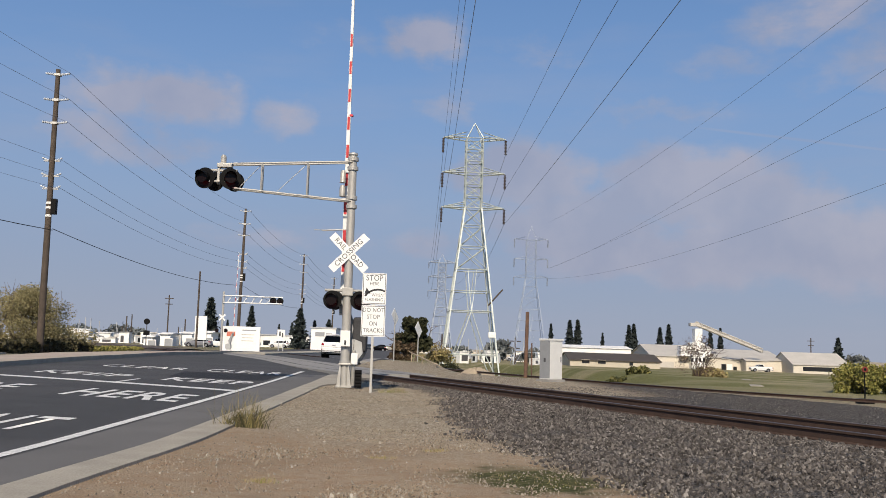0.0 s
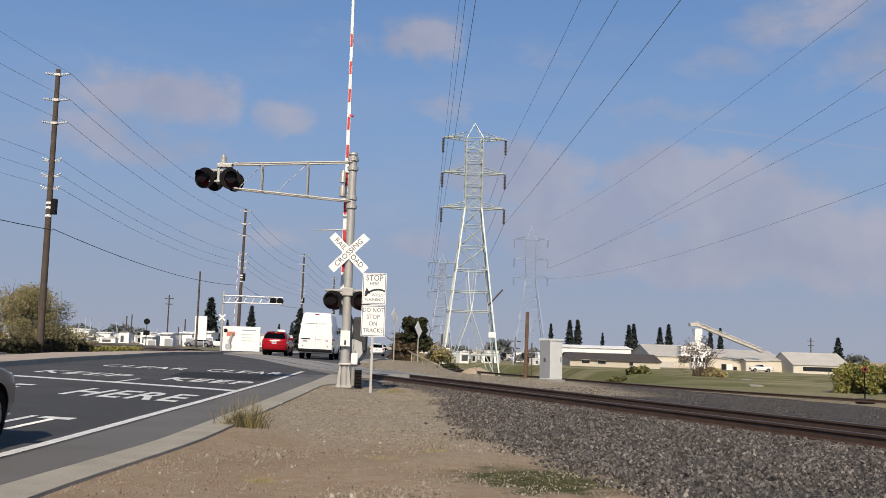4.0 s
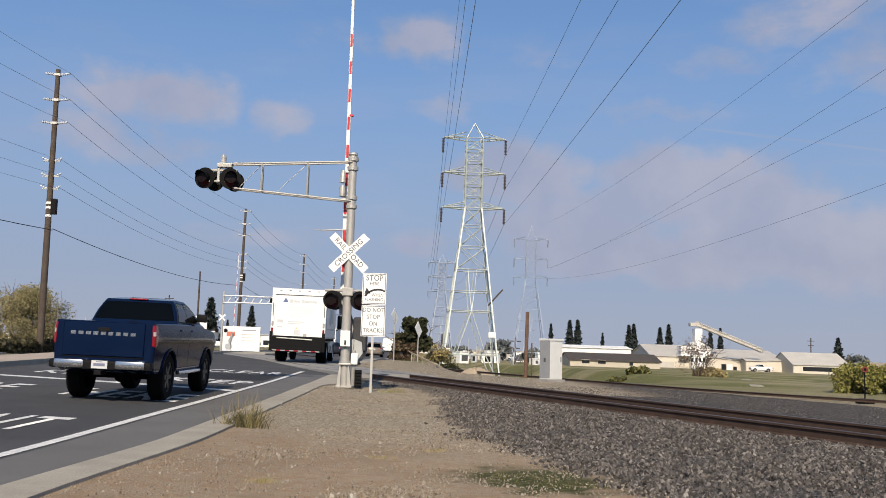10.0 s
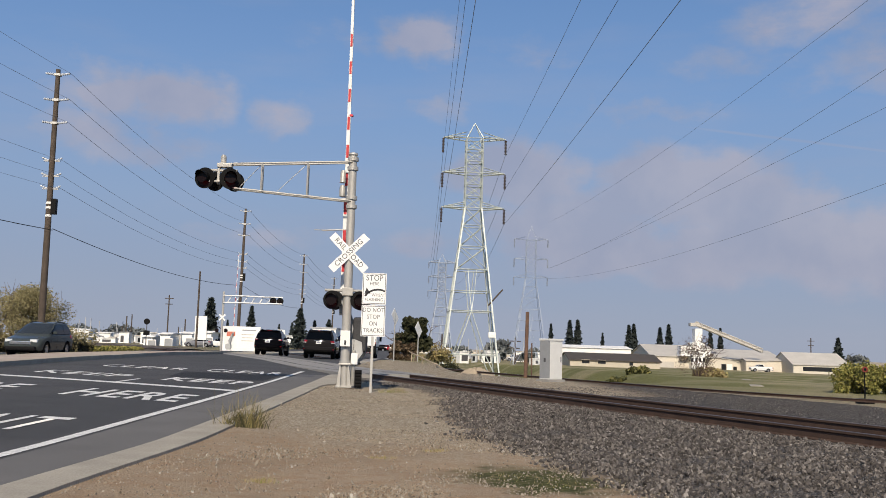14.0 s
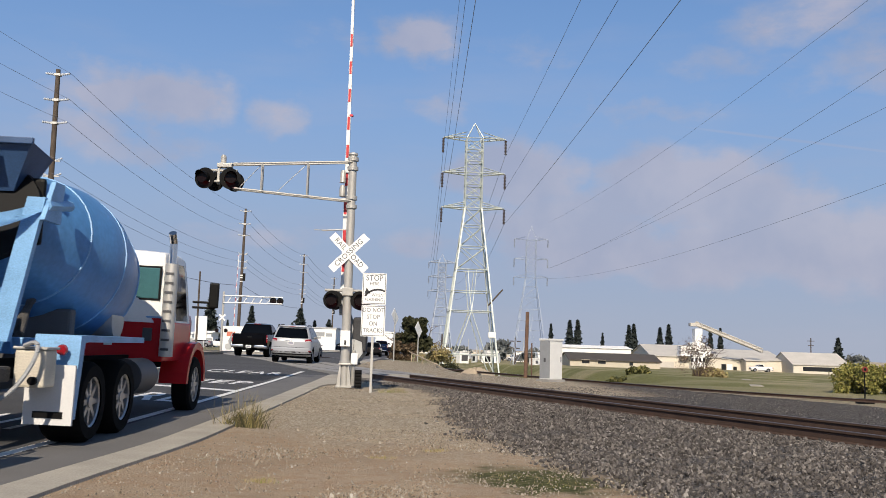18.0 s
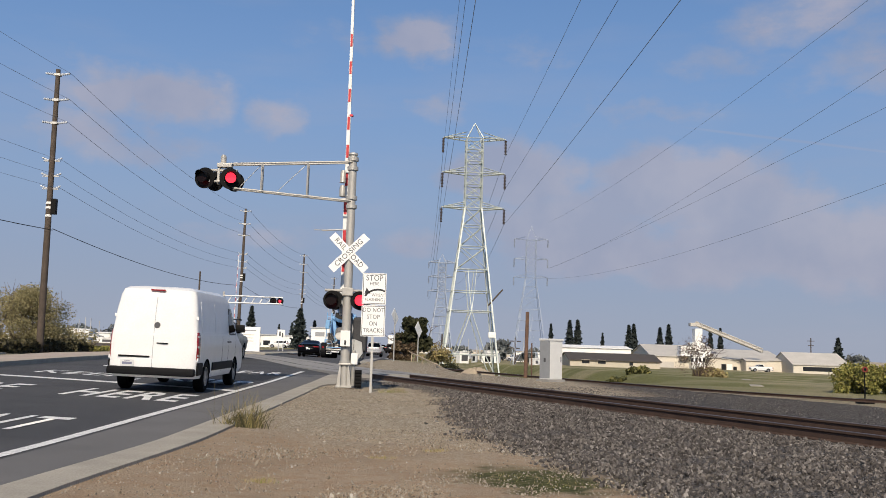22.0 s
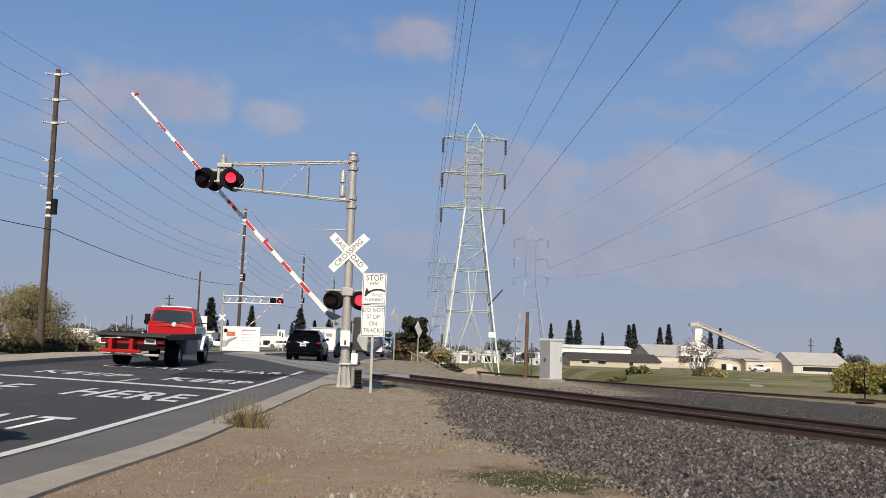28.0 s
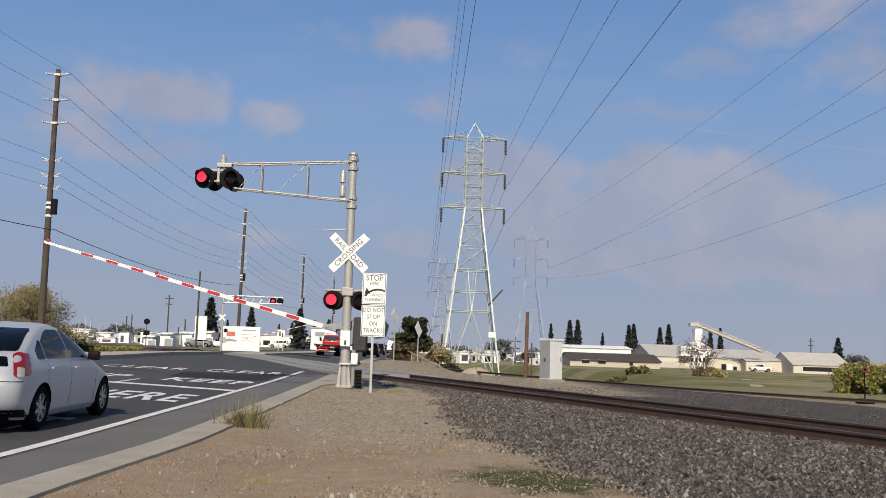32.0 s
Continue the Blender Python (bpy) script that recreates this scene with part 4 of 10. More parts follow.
def cut_arches(ob, arches, w):
    """Cut wheel wells out of a body; their faces take the second material."""
    bm = bmesh.new()
    for y, z, r in arches:
        add_rod(bm, (-w * 1.2, y, z), (-w * 0.66, y, z), r, seg=28)
        add_rod(bm, (w * 0.66, y, z), (w * 1.2, y, z), r, seg=28)
    me = bpy.data.meshes.new("cutter")
    bm.to_mesh(me)
    bm.free()
    cutter = new("cutter", me)
    mod = ob.modifiers.new("cut", "BOOLEAN")
    mod.operation, mod.object, mod.solver = "DIFFERENCE", cutter, "EXACT"
    inv = ob.matrix_world.inverted()
    keep = ob.parent
    ob.parent = None
    bpy.context.view_layer.update()
    res = bpy.data.meshes.new_from_object(ob.evaluated_get(bpy.context.evaluated_depsgraph_get()))
    ob.modifiers.clear()
    bpy.data.objects.remove(cutter)
    ob.data = res
    ob.parent = keep
    for p in res.polygons:
        c = p.center
        p.use_smooth = True
        for y, z, r in arches:
            if all(math.hypot(res.vertices[k].co.y - y, res.vertices[k].co.z - z) < r * 1.01 for k in p.vertices):
                p.material_index, p.use_smooth = 1, False
    res.set_sharp_from_angle(angle=radians(32))


def pane(name, parent, q, mat, out=0.006, inset=(0.0, 0.0), label=""):
    """A glass pane on a quad of four points, a little proud of it."""
    q = [Vector(p) for p in q]
    n = (q[1] - q[0]).cross(q[3] - q[0]).normalized()
    c = sum(q, Vector()) / 4
    bm = bmesh.new()
    lo = [bm.verts.new(p - n * 0.008) for p in q]
    hi = [bm.verts.new(p + n * out) for p in q]
    bm.faces.new(hi), bm.faces.new(list(reversed(lo)))
    for i in range(4):
        bm.faces.new((lo[i], lo[(i + 1) % 4], hi[(i + 1) % 4], hi[i]))
    es = [e_ for e_ in bm.edges if any(abs((e_.verts[0].co - e_.verts[1].co).normalized().dot(n)) > 0.99 for _ in (0,))]
    bmesh.ops.bevel(bm, geom=es, offset=0.05, segments=3, profile=0.5, affect="EDGES")
    bmesh.ops.recalc_face_normals(bm, faces=bm.faces[:])
    return part(name, bm, mat, parent, label)


def sheet(name, parent, grid, mat, out=0.007, label=""):
    """A curved pane over a grid of points (rows of columns), a little proud of them."""
    g = [[Vector(p) for p in row] for row in grid]
    nr, nc = len(g), len(g[0])
    bm = bmesh.new()
    hi, lo = [], []
    for i in range(nr):
        h_, l_ = [], []
        for j in range(nc):
            du = g[i][min(j + 1, nc - 1)] - g[i][max(j - 1, 0)]
            dv = g[min(i + 1, nr - 1)][j] - g[max(i - 1, 0)][j]
            n = du.cross(dv).normalized()
            h_.append(bm.verts.new(g[i][j] + n * out)), l_.append(bm.verts.new(g[i][j] - n * 0.02))
        hi.append(h_), lo.append(l_)
    for i in range(nr - 1):
        for j in range(nc - 1):
            bm.faces.new((hi[i][j], hi[i][j + 1], hi[i + 1][j + 1], hi[i + 1][j]))
            bm.faces.new((lo[i][j], lo[i + 1][j], lo[i + 1][j + 1], lo[i][j + 1]))
    rim = [(0, j) for j in range(nc)] + [(i, nc - 1) for i in range(1, nr)] + [(nr - 1, j) for j in range(nc - 2, -1, -1)] + [(i, 0) for i in range(nr - 2, 0, -1)]
    for (a0, b0), (a1, b1) in zip(rim, rim[1:] + rim[:1]):
        bm.faces.new((lo[a0][b0], lo[a1][b1], hi[a1][b1], hi[a0][b0]))
    bmesh.ops.recalc_face_normals(bm, faces=bm.faces[:])
    return part(name, bm, mat, parent, label, True)


def cabin(t, c, w, mat, glass, sides, rear=(0.10, 0.86), front=True, roof_mat=None, rear_glass=True, bulge=0.05, peak=0.5, bow=0.05):
    """The upper body: rear foot, rear roof, front roof and front foot along y, belt and roof heights, belt and roof half-widths."""
    yb0, yr0, yr1, yb1, zb, zr, wb, wr = c
    hgt = zr - zb

    def wide(v):
        return wb + (wr - wb) * (0.72 * v + 0.28 * v ** 3)

    def leg(v, y0, y1):
        """Side outline of the rear or front slope: bowed a little outwards."""
        return y0 + (y1 - y0) * (v ** 1.18 if abs(y1 - y0) > 0.25 else v)
    cut = 0.90
    levels = [0.0, 0.2, 0.4, 0.6, 0.78, cut]
    prof = [(leg(v, yb0, yr0), v) for v in levels]
    nroof = 9
    for k in range(nroof):
        q = k / (nroof - 1)
        y = yr0 + (yr1 - yr0) * q + 0.10 * (1 if yr0 > yb0 else 0) * (1 - q) * 0
        d = (q - peak) / max(peak, 1 - peak)
        prof.append((y, 1.0 - bulge * d * d / hgt))
    prof += [(leg(v, yb1, yr1), v) for v in reversed(levels)]
    bm = bmesh.new()
    fr = (-1.0, -0.85, -0.5, 0.0, 0.5, 0.85, 1.0)
    grid = []
    for i, (y, v) in enumerate(prof):
        (ya, va), (yc, vc) = prof[max(0, i - 1)], prof[min(len(prof) - 1, i + 1)]
        tx, tz = yc - ya, (vc - va) * hgt
        ln = math.hypot(tx, tz) or 1.0
        ny, nz = -tz / ln, tx / ln
        grid.append([bm.verts.new((f * wide(min(v, 1.0)), y + ny * bow * (1 - f * f), zb + v * hgt + nz * bow * 0.8 * (1 - f * f))) for f in fr])
    for r0, r1 in zip(grid, grid[1:]):
        for k in range(len(fr) - 1):
            bm.faces.new((r0[k], r1[k], r1[k + 1], r0[k + 1]))
    m, n = len(levels), len(prof)
    for col, flip in ((0, False), (len(fr) - 1, True)):
        for k in range(m - 1):
            q = [grid[k][col], grid[k + 1][col], grid[n - 2 - k][col], grid[n - 1 - k][col]]
            bm.faces.new(q if not flip else q[::-1])
        q = [grid[k][col] for k in range(m - 1, n - m + 1)]
        bm.faces.new(q if not flip else q[::-1])
    bm.faces.new([g[0] for g in (grid[0],)] + [v for v in grid[0][1:]] + [v for v in reversed(grid[-1])])
    bmesh.ops.recalc_face_normals(bm, faces=bm.faces[:])
    seam = []
    for e_ in bm.edges:
        if len(e_.link_faces) == 2 and min(v.co.z for v in e_.verts) > zb - 0.001 and max(v.co.z for v in e_.verts) > zb + 0.02 and e_.calc_face_angle(0.0) > 0.6:
            seam.append(e_)
    bmesh.ops.bevel(bm, geom=seam, offset=0.045, segments=3, profile=0.5, affect="EDGES", clamp_overlap=True)
    part("cabin", bm, mat, t, "", True)

    def edge(v, f):
        y0, y1 = leg(v, yb0, yr0), leg(v, yb1, yr1)
        return y0 + (y1 - y0) * f
    vs = (0.05, 0.12, 0.35, 0.6, 0.78, 0.86)
    for f0, f1 in sides:
        for sx in (-1, 1):
            g = []
            for v in vs:
                e_ = 0.012 if v in (vs[0], vs[-1]) else 0.0
                row = [Vector((sx * wide(v), edge(v, f0 + e_ + (f1 - f0 - 2 * e_) * k / 2), zb + v * hgt)) for k in range(3)]
                g.append(row if sx > 0 else row[::-1])
            sheet("side_window", t, g, glass, 0.006, "tinted side window")

    def end(y0, y1, lo, hi, sgn):
        g = []
        for k in range(6):
            v = lo + (hi - lo) * (0, 0.08, 0.35, 0.65, 0.92, 1)[k]
            half = wide(v) - 0.09 - (0.03 if k in (0, 5) else 0.0)
            row = []
            for f in (-1, -0.6, -0.2, 0.2, 0.6, 1):
                ff = f * half / wide(v)
                sl = math.atan2(hgt, abs(y1 - y0) + 1e-6)
                row.append(Vector((sgn * f * half, leg(v, y0, y1) - sgn * bow * math.sin(sl) * (1 - ff * ff), zb + v * hgt + bow * 0.8 * math.cos(sl) * (1 - ff * ff))))
            g.append(row)
        return g
    if rear_glass:
        sheet("rear_window", t, end(yb0, yr0, rear[0], min(rear[1], 0.87), 1), glass, 0.012, "dark rear window")
    if front:
        sheet("windscreen", t, end(yb1, yr1, 0.06, 0.87, -1), M_GLASSB, 0.012, "windscreen")


def plate(t, z, y=-0.012, x=0.0):
    p = part("number_plate", box(x - 0.155, x + 0.155, y - 0.006, y, z - 0.078, z + 0.078, 0.002), M_PLATE, t, "white number plate with dark bars")
    part("plate_bar", box(x - 0.11, x + 0.11, y - 0.0085, y - 0.0065, z - 0.03, z + 0.025), M_BARS, p)
    part("plate_bar", box(x - 0.06, x + 0.06, y - 0.0085, y - 0.0065, z + 0.045, z + 0.06), M_BARS, p)


def mirrors(t, x, y, z, mat, s=1.0):
    for sx in (-1, 1):
        bm = box(*sorted((sx * (x + 0.03), sx * (x + 0.03 + 0.19 * s))), y - 0.06, y + 0.07, z - 0.06 * s, z + 0.09 * s, 0.03)
        add_rod(bm, (sx * (x - 0.06), y + 0.02, z - 0.04), (sx * (x + 0.06), y, z - 0.02), 0.025)
        part("side_mirror", bm, mat, t, "", True)


ROAD_THINGS = {}


# ---- car bodies: a stack of level slices between a tail and a nose profile ----
def at_z(pairs, z):
    if z <= pairs[0][0]:
        return pairs[0][1]
    for (z0, v0), (z1, v1) in zip(pairs, pairs[1:]):
        if z <= z1:
            return v0 + (v1 - v0) * (z - z0) / (z1 - z0)
    return pairs[-1][1]


def slice_at(sh, z):
    yr, yf, w = at_z(sh["rear"], z), at_z(sh["front"], z), at_z(sh["width"], z) * sh["W"] / 2
    room = max(0.02, (yf - yr) * 0.42)
    return yr, yf, w, min(at_z(sh["round_r"], z), room), min(at_z(sh["round_f"], z), room)


def barrel(sh, x, y):
    return x * (1 - sh.get("barrel", 0.02) * ((y - sh["L"] / 2) / (sh["L"] / 2)) ** 2)


def ring_pt(sh, z, s, out=0.0):
    """A point of the slice at z: s in degrees round the tail's corner, past 90 a centimetre a step along the side; the sign is the side."""
    yr, yf, w, dr, df = slice_at(sh, z)
    sx, q = (1 if s >= 0 else -1), abs(s)
    if q <= 90:
        a_ = radians(q)
        x, y = w * math.sin(a_) ** (2 / sh["n"]), yr + dr * (1 - max(0.0, math.cos(a_)) ** (2 / sh["n"]))
    else:
        x, y = w, yr + dr + (q - 90) * 0.01
    return Vector((sx * barrel(sh, x, y), y, z))


def side_pt(sh, y, z, sx):
    yr, yf, w, dr, df = slice_at(sh, z)
    x = w
    for gap, d in ((y - yr, dr), (yf - y, df)):
        if gap < d:
            c = max(0.0, 1 - max(0.0, gap) / d) ** (sh["n"] / 2)
            x = w * math.sqrt(max(0.0, 1 - c * c)) ** (2 / sh["n"])
    return Vector((sx * barrel(sh, x, y), y, z))


def body_loft(sh):
    zs = sorted({round(p[0], 4) for k in ("rear", "front", "width") for p in sh[k]})
    levels = []
    for z0, z1 in zip(zs, zs[1:]):
        k = max(1, int((z1 - z0) / 0.07))
        levels += [z0 + (z1 - z0) * i / k for i in range(k)]
    levels.append(zs[-1])
    corner = [radians(v) for v in (0, 14, 28, 40, 51, 61, 70, 78, 85, 90)]
    bm, rings = bmesh.new(), []
    e_ = 2 / sh["n"]
    for z in levels:
        yr, yf, w, dr, df = slice_at(sh, z)
        half = [(w * math.sin(a_) ** e_, yr + dr * (1 - max(0.0, math.cos(a_)) ** e_)) for a_ in corner]
        half += [(w, yr + dr + (yf - df - yr - dr) * k / 9) for k in range(1, 9)]
        half += [(w * math.sin(a_) ** e_, yf - df * (1 - max(0.0, math.cos(a_)) ** e_)) for a_ in reversed(corner)]
        pts = half + [(-x, y) for x, y in reversed(half[1:-1])]
        rings.append([bm.verts.new((barrel(sh, x, y), y, z)) for x, y in pts])
    k = len(rings[0])
    for r0, r1 in zip(rings, rings[1:]):
        for i in range(k):
            bm.faces.new((r0[i], r0[(i + 1) % k], r1[(i + 1) % k], r1[i]))
    bm.faces.new(rings[0])
    mid = bm.verts.new(sum((v.co for v in rings[-1]), Vector()) / k)
    for i in range(k):
        bm.faces.new((rings[-1][i], rings[-1][(i + 1) % k], mid))
    bmesh.ops.recalc_face_normals(bm, faces=bm.faces[:])
    return bm


def side_glass(t, sh, z0, z1, cuts, m0, m1, mat, out=0.007, name="side_window", label="tinted side window"):
    """Panes on both flanks between upright cuts, following the body's ends with margins m0 and m1."""
    for c0, c1 in zip(cuts, cuts[1:]):
        for sx in (-1, 1):
            g = []
            for q in (0.0, 0.04, 0.3, 0.6, 0.92, 1.0):
                z = z0 + (z1 - z0) * q
                yr, yf, w, dr, df = slice_at(sh, z)
                e_ = 0.035 if q in (0.0, 1.0) else 0.0
                y1 = min(yf - m1, c1 - 0.02) - e_
                y0 = min(max(yr + m0, c0 + 0.02) + e_, y1 - 0.02)
                row = [side_pt(sh, y0 + (y1 - y0) * k / 4, z, sx) for k in range(5)]
                g.append(row if sx > 0 else row[::-1])
            sheet(name, t, g, mat, out, label)


def end_glass(t, sh, z0, z1, s0, s1, mat, out=0.008, name="rear_window", label="dark rear window", front=False):
    """A pane across the tail (or the nose), s0 and s1 being its half-width in degrees below and above."""
    g = []
    for q in (0.0, 0.05, 0.3, 0.6, 0.95, 1.0):
        z = z0 + (z1 - z0) * q
        s = (s0 + (s1 - s0) * q) * (0.93 if q in (0.0, 1.0) else 1.0)
        row = []
        for k in range(11):
            p = ring_pt(sh, z, -s + 2 * s * k / 10)
            if front:
                yr, yf, w, dr, df = slice_at(sh, z)
                p.y = yf - (p.y - yr) * df / dr
            row.append(p)
        g.append(row[::-1] if front else row)
    return sheet(name, t, g, mat, out, label)


def corner_piece(t, sh, name, zlo, zhi, s0, s1, mat, out=0.012, label="", both=True):
    """A lamp or trim piece wrapped round a tail corner; zlo and zhi are its lower and upper edges at both ends."""
    for sx in (1, -1) if both else (1,):
        g = []
        for q in (0.0, 0.06, 0.5, 0.94, 1.0):
            row = []
            for k in range(8):
                f = k / 7
                e_ = 0.10 if f in (0.0, 1.0) else 0.0
                a_, b_ = zlo[0] + (zlo[1] - zlo[0]) * f, zhi[0] + (zhi[1] - zhi[0]) * f
                qq = e_ + (1 - 2 * e_) * q
                row.append(ring_pt(sh, a_ + (b_ - a_) * qq, sx * (s0 + (s1 - s0) * f)))
            g.append(row if sx > 0 else row[::-1])
        sheet(name, t, g, mat, out, label)


def band(t, sh, name, z0, z1, s, mat, out=0.004, label=""):
    """A strip across the whole tail and, past 90, along the flanks."""
    g = [[ring_pt(sh, z, -s + 2 * s * k / 28) for k in range(29)] for z in (z0, (z0 + z1) / 2, z1)]
    return sheet(name, t, g, mat, out, label)


def flank_bit(t, sh, name, mat, y0, y1, z0, z1, out=0.02, label="", bev=0.006):
    for sx in (-1, 1):
        x = abs(side_pt(sh, (y0 + y1) / 2, (z0 + z1) / 2, 1).x)
        a_, b_ = sorted((sx * (x - 0.015), sx * (x + out)))
        part(name, box(a_, b_, y0, y1, z0, z1, bev), mat, t, label, True)


def flank_seam(t, sh, y, z0, z1):
    for sx in (-1, 1):
        g = []
        for k in range(7):
            z = z0 + (z1 - z0) * k / 6
            row = [side_pt(sh, y + d, z, sx) for d in (-0.005, 0.0, 0.005)]
            g.append(row if sx > 0 else row[::-1])
        sheet("door_seam", t, g, M_UNDER, 0.002)


def build_car(name, label, category, sh, mats):
    """The shell with its wheels, glass, seams and handles; lamps and trim are added by each car."""
    t = empty(name, pose(0, -50, 0), label, category)
    body = part("body", body_loft(sh), [mats["paint"], M_UNDER], t, "painted body shell")
    r = sh["r"]
    cut_arches(body, [(y, r, r * sh.get("arch", 1.13)) for y in sh["axles"]], sh["W"] / 2)
    part("underbody", box(-sh["W"] * 0.36, sh["W"] * 0.36, 0.35, sh["L"] - 0.3, sh["clear"] - 0.02, sh["clear"] + 0.14), M_UNDER, t)
    for y in sh["axles"]:
        for sx in (-1, 1):
            tw = sh.get("tw", 0.22)
            make_wheel(t, sx * (sh["W"] / 2 - 0.02 - tw / 2), y, r, tw, mats.get("rim", M_RIM), sh.get("spokes", 5))
        if mats.get("lip"):
            for sx in (-1, 1):
                bm = bmesh.new()
                pts = []
                for k in range(15):
                    q = radians(-8 + 196 * k / 14)
                    py, pz = y + math.cos(q) * r * 1.17, r + math.sin(q) * r * 1.17
                    pts.append(side_pt(sh, py, max(pz, sh["clear"] + 0.02), sx) + Vector((sx * 0.004, 0, 0)))
                for p, q in zip(pts, pts[1:]):
                    add_rod(bm, p, q, 0.028, seg=6)
                part("arch_trim", bm, mats["lip"], t, "", True)
    g = mats.get("glass", M_GLASS)
    z0, z1, cuts, m0, m1 = sh["dlo"]
    side_glass(t, sh, z0 - 0.025, z1 + 0.02, (cuts[0] - 0.05, cuts[-1] + 0.05), m0 - 0.03, m1 - 0.03, mats.get("trim", M_PLAST), 0.003, "window_surround", "")
    side_glass(t, sh, z0, z1, cuts, m0, m1, g)
    if "back" in sh:
        end_glass(t, sh, *sh["back"], g)
    end_glass(t, sh, *sh["screen"], M_GLASSB, name="windscreen", label="windscreen", front=True)
    for y in sh["seams"]:
        flank_seam(t, sh, y, sh["clear"] + 0.12, z0 - 0.03)
    for y, z in sh["handles"]:
        flank_bit(t, sh, "door_handle", mats.get("handle", mats["paint"]), y, y + 0.17, z, z + 0.03)
    mirrors(t, abs(side_pt(sh, sh["mirror"][0], sh["mirror"][1], 1).x) - 0.01, sh["mirror"][0], sh["mirror"][1], mats.get("mirror", mats["paint"]), sh.get("ms", 0.9))
    for sx in (-1, 1):
        p = side_pt(sh, sh["L"] - 0.22, sh["lamp_z"], sx)
        part("headlight", box(*sorted((p.x, p.x - sx * 0.34)), sh["L"] - 0.36, sh["L"] - 0.10, sh["lamp_z"] - 0.07, sh["lamp_z"] + 0.07, 0.03), M_HEAD, t)
    ROAD_THINGS[name] = t
    return t


def sedan_shape(L, W, H, deck, trunk=0.62, rb=1.45, belt=0.94, r=0.33, n=2.7, cuts=None, tail=0.06):
    nose = L - 1.3
    return dict(L=L, W=W, n=n, r=r, clear=0.20, axles=(0.98, L - 0.95), tw=0.22,
                rear=[(0.20, 0.50), (0.27, 0.22), (0.36, 0.06), (0.48, 0.0), (0.62, 0.005), (0.70, tail), (deck - 0.05, tail + 0.03), (deck - 0.012, tail + 0.07), (deck + 0.012, 0.34), (deck + 0.03, trunk), (H - 0.25, rb - 0.42), (H - 0.13, rb - 0.14), (H - 0.055, rb + 0.12), (H - 0.015, rb + 0.55), (H, rb + 0.8)],
                front=[(0.20, L - 0.40), (0.27, L - 0.12), (0.40, L - 0.01), (0.52, L), (0.62, L - 0.04), (0.70, L - 0.16), (0.80, L - 0.60), (0.90, nose + 0.2), (0.97, nose), (H - 0.16, L - 2.08), (H - 0.06, L - 2.35), (H - 0.015, L - 2.7), (H, L - 2.95)],
                width=[(0.20, 0.86), (0.28, 0.945), (0.48, 0.985), (0.66, 1.0), (0.84, 0.985), (belt - 0.01, 0.95), (belt + 0.03, 0.915), (H - 0.26, 0.79), (H - 0.12, 0.70), (H - 0.05, 0.63), (H - 0.015, 0.50), (H, 0.30)],
                round_r=[(0.3, 0.40), (deck - 0.1, 0.34), (deck + 0.03, 0.26), (H, 0.2)], round_f=[(0.3, 0.7), (0.9, 0.6), (1.0, 0.42), (H, 0.3)],
                dlo=(belt + 0.05, H - 0.105, cuts or (1.0, 1.9, 2.95, 4.3), 0.36, 0.20), back=(deck + 0.05, H - 0.085, 62, 60), screen=(1.0, H - 0.08, 64, 62),
                seams=(1.35, 1.9 if not cuts else cuts[1], 2.95 if not cuts else cuts[-2], L - 1.35), handles=((1.55, belt - 0.13), (2.6, belt - 0.13)), mirror=(L - 1.85, belt + 0.08), lamp_z=0.66)


def suv_shape(L, W, H, belt=1.06, tilt=0.42, clear=0.24, r=0.36, n=3.0, cuts=None, roofw=0.76):
    nose = L - 1.15
    return dict(L=L, W=W, n=n, r=r, clear=clear, axles=(0.98, L - 0.95), tw=0.25,
                rear=[(clear, 0.55), (clear + 0.08, 0.25), (clear + 0.17, 0.06), (0.54, 0.0), (0.68, 0.0), (0.745, 0.05), (belt - 0.12, 0.05), (belt, 0.09), (belt + 0.25, 0.09 + (tilt - 0.09) * 0.45), (H - 0.13, tilt), (H - 0.065, tilt + 0.05), (H - 0.03, tilt + 0.32), (H - 0.008, tilt + 0.9), (H, tilt + 1.1)],
                front=[(clear, L - 0.40), (clear + 0.1, L - 0.10), (0.50, L), (0.66, L - 0.01), (belt - 0.24, L - 0.10), (belt - 0.16, L - 0.35), (belt - 0.05, nose + 0.15), (belt + 0.02, nose), (H - 0.2, L - 2.0), (H - 0.07, L - 2.3), (H - 0.02, L - 2.65), (H, L - 2.9)],
                width=[(clear, 0.88), (clear + 0.08, 0.955), (0.55, 0.99), (0.72, 1.0), (belt - 0.14, 0.985), (belt - 0.02, 0.955), (belt + 0.03, 0.925), (belt + 0.3, 0.855), (H - 0.14, roofw), (H - 0.06, roofw - 0.05), (H - 0.02, roofw - 0.16), (H, 0.35)],
                round_r=[(0.3, 0.40), (belt, 0.32), (belt + 0.1, 0.30), (H, 0.22)], round_f=[(0.3, 0.6), (belt - 0.1, 0.55), (belt + 0.05, 0.4), (H, 0.3)],
                dlo=(belt + 0.05, H - 0.14, cuts or (0.62, 1.32, 2.35, 4.2), 0.30, 0.20), back=(belt + 0.05, H - 0.16, 60, 55), screen=(belt + 0.06, H - 0.10, 64, 62),
                seams=(1.42, 2.35, L - 1.42), handles=((1.6, belt - 0.14), (2.62, belt - 0.15)), mirror=(L - 1.8, belt + 0.11), lamp_z=belt - 0.28)


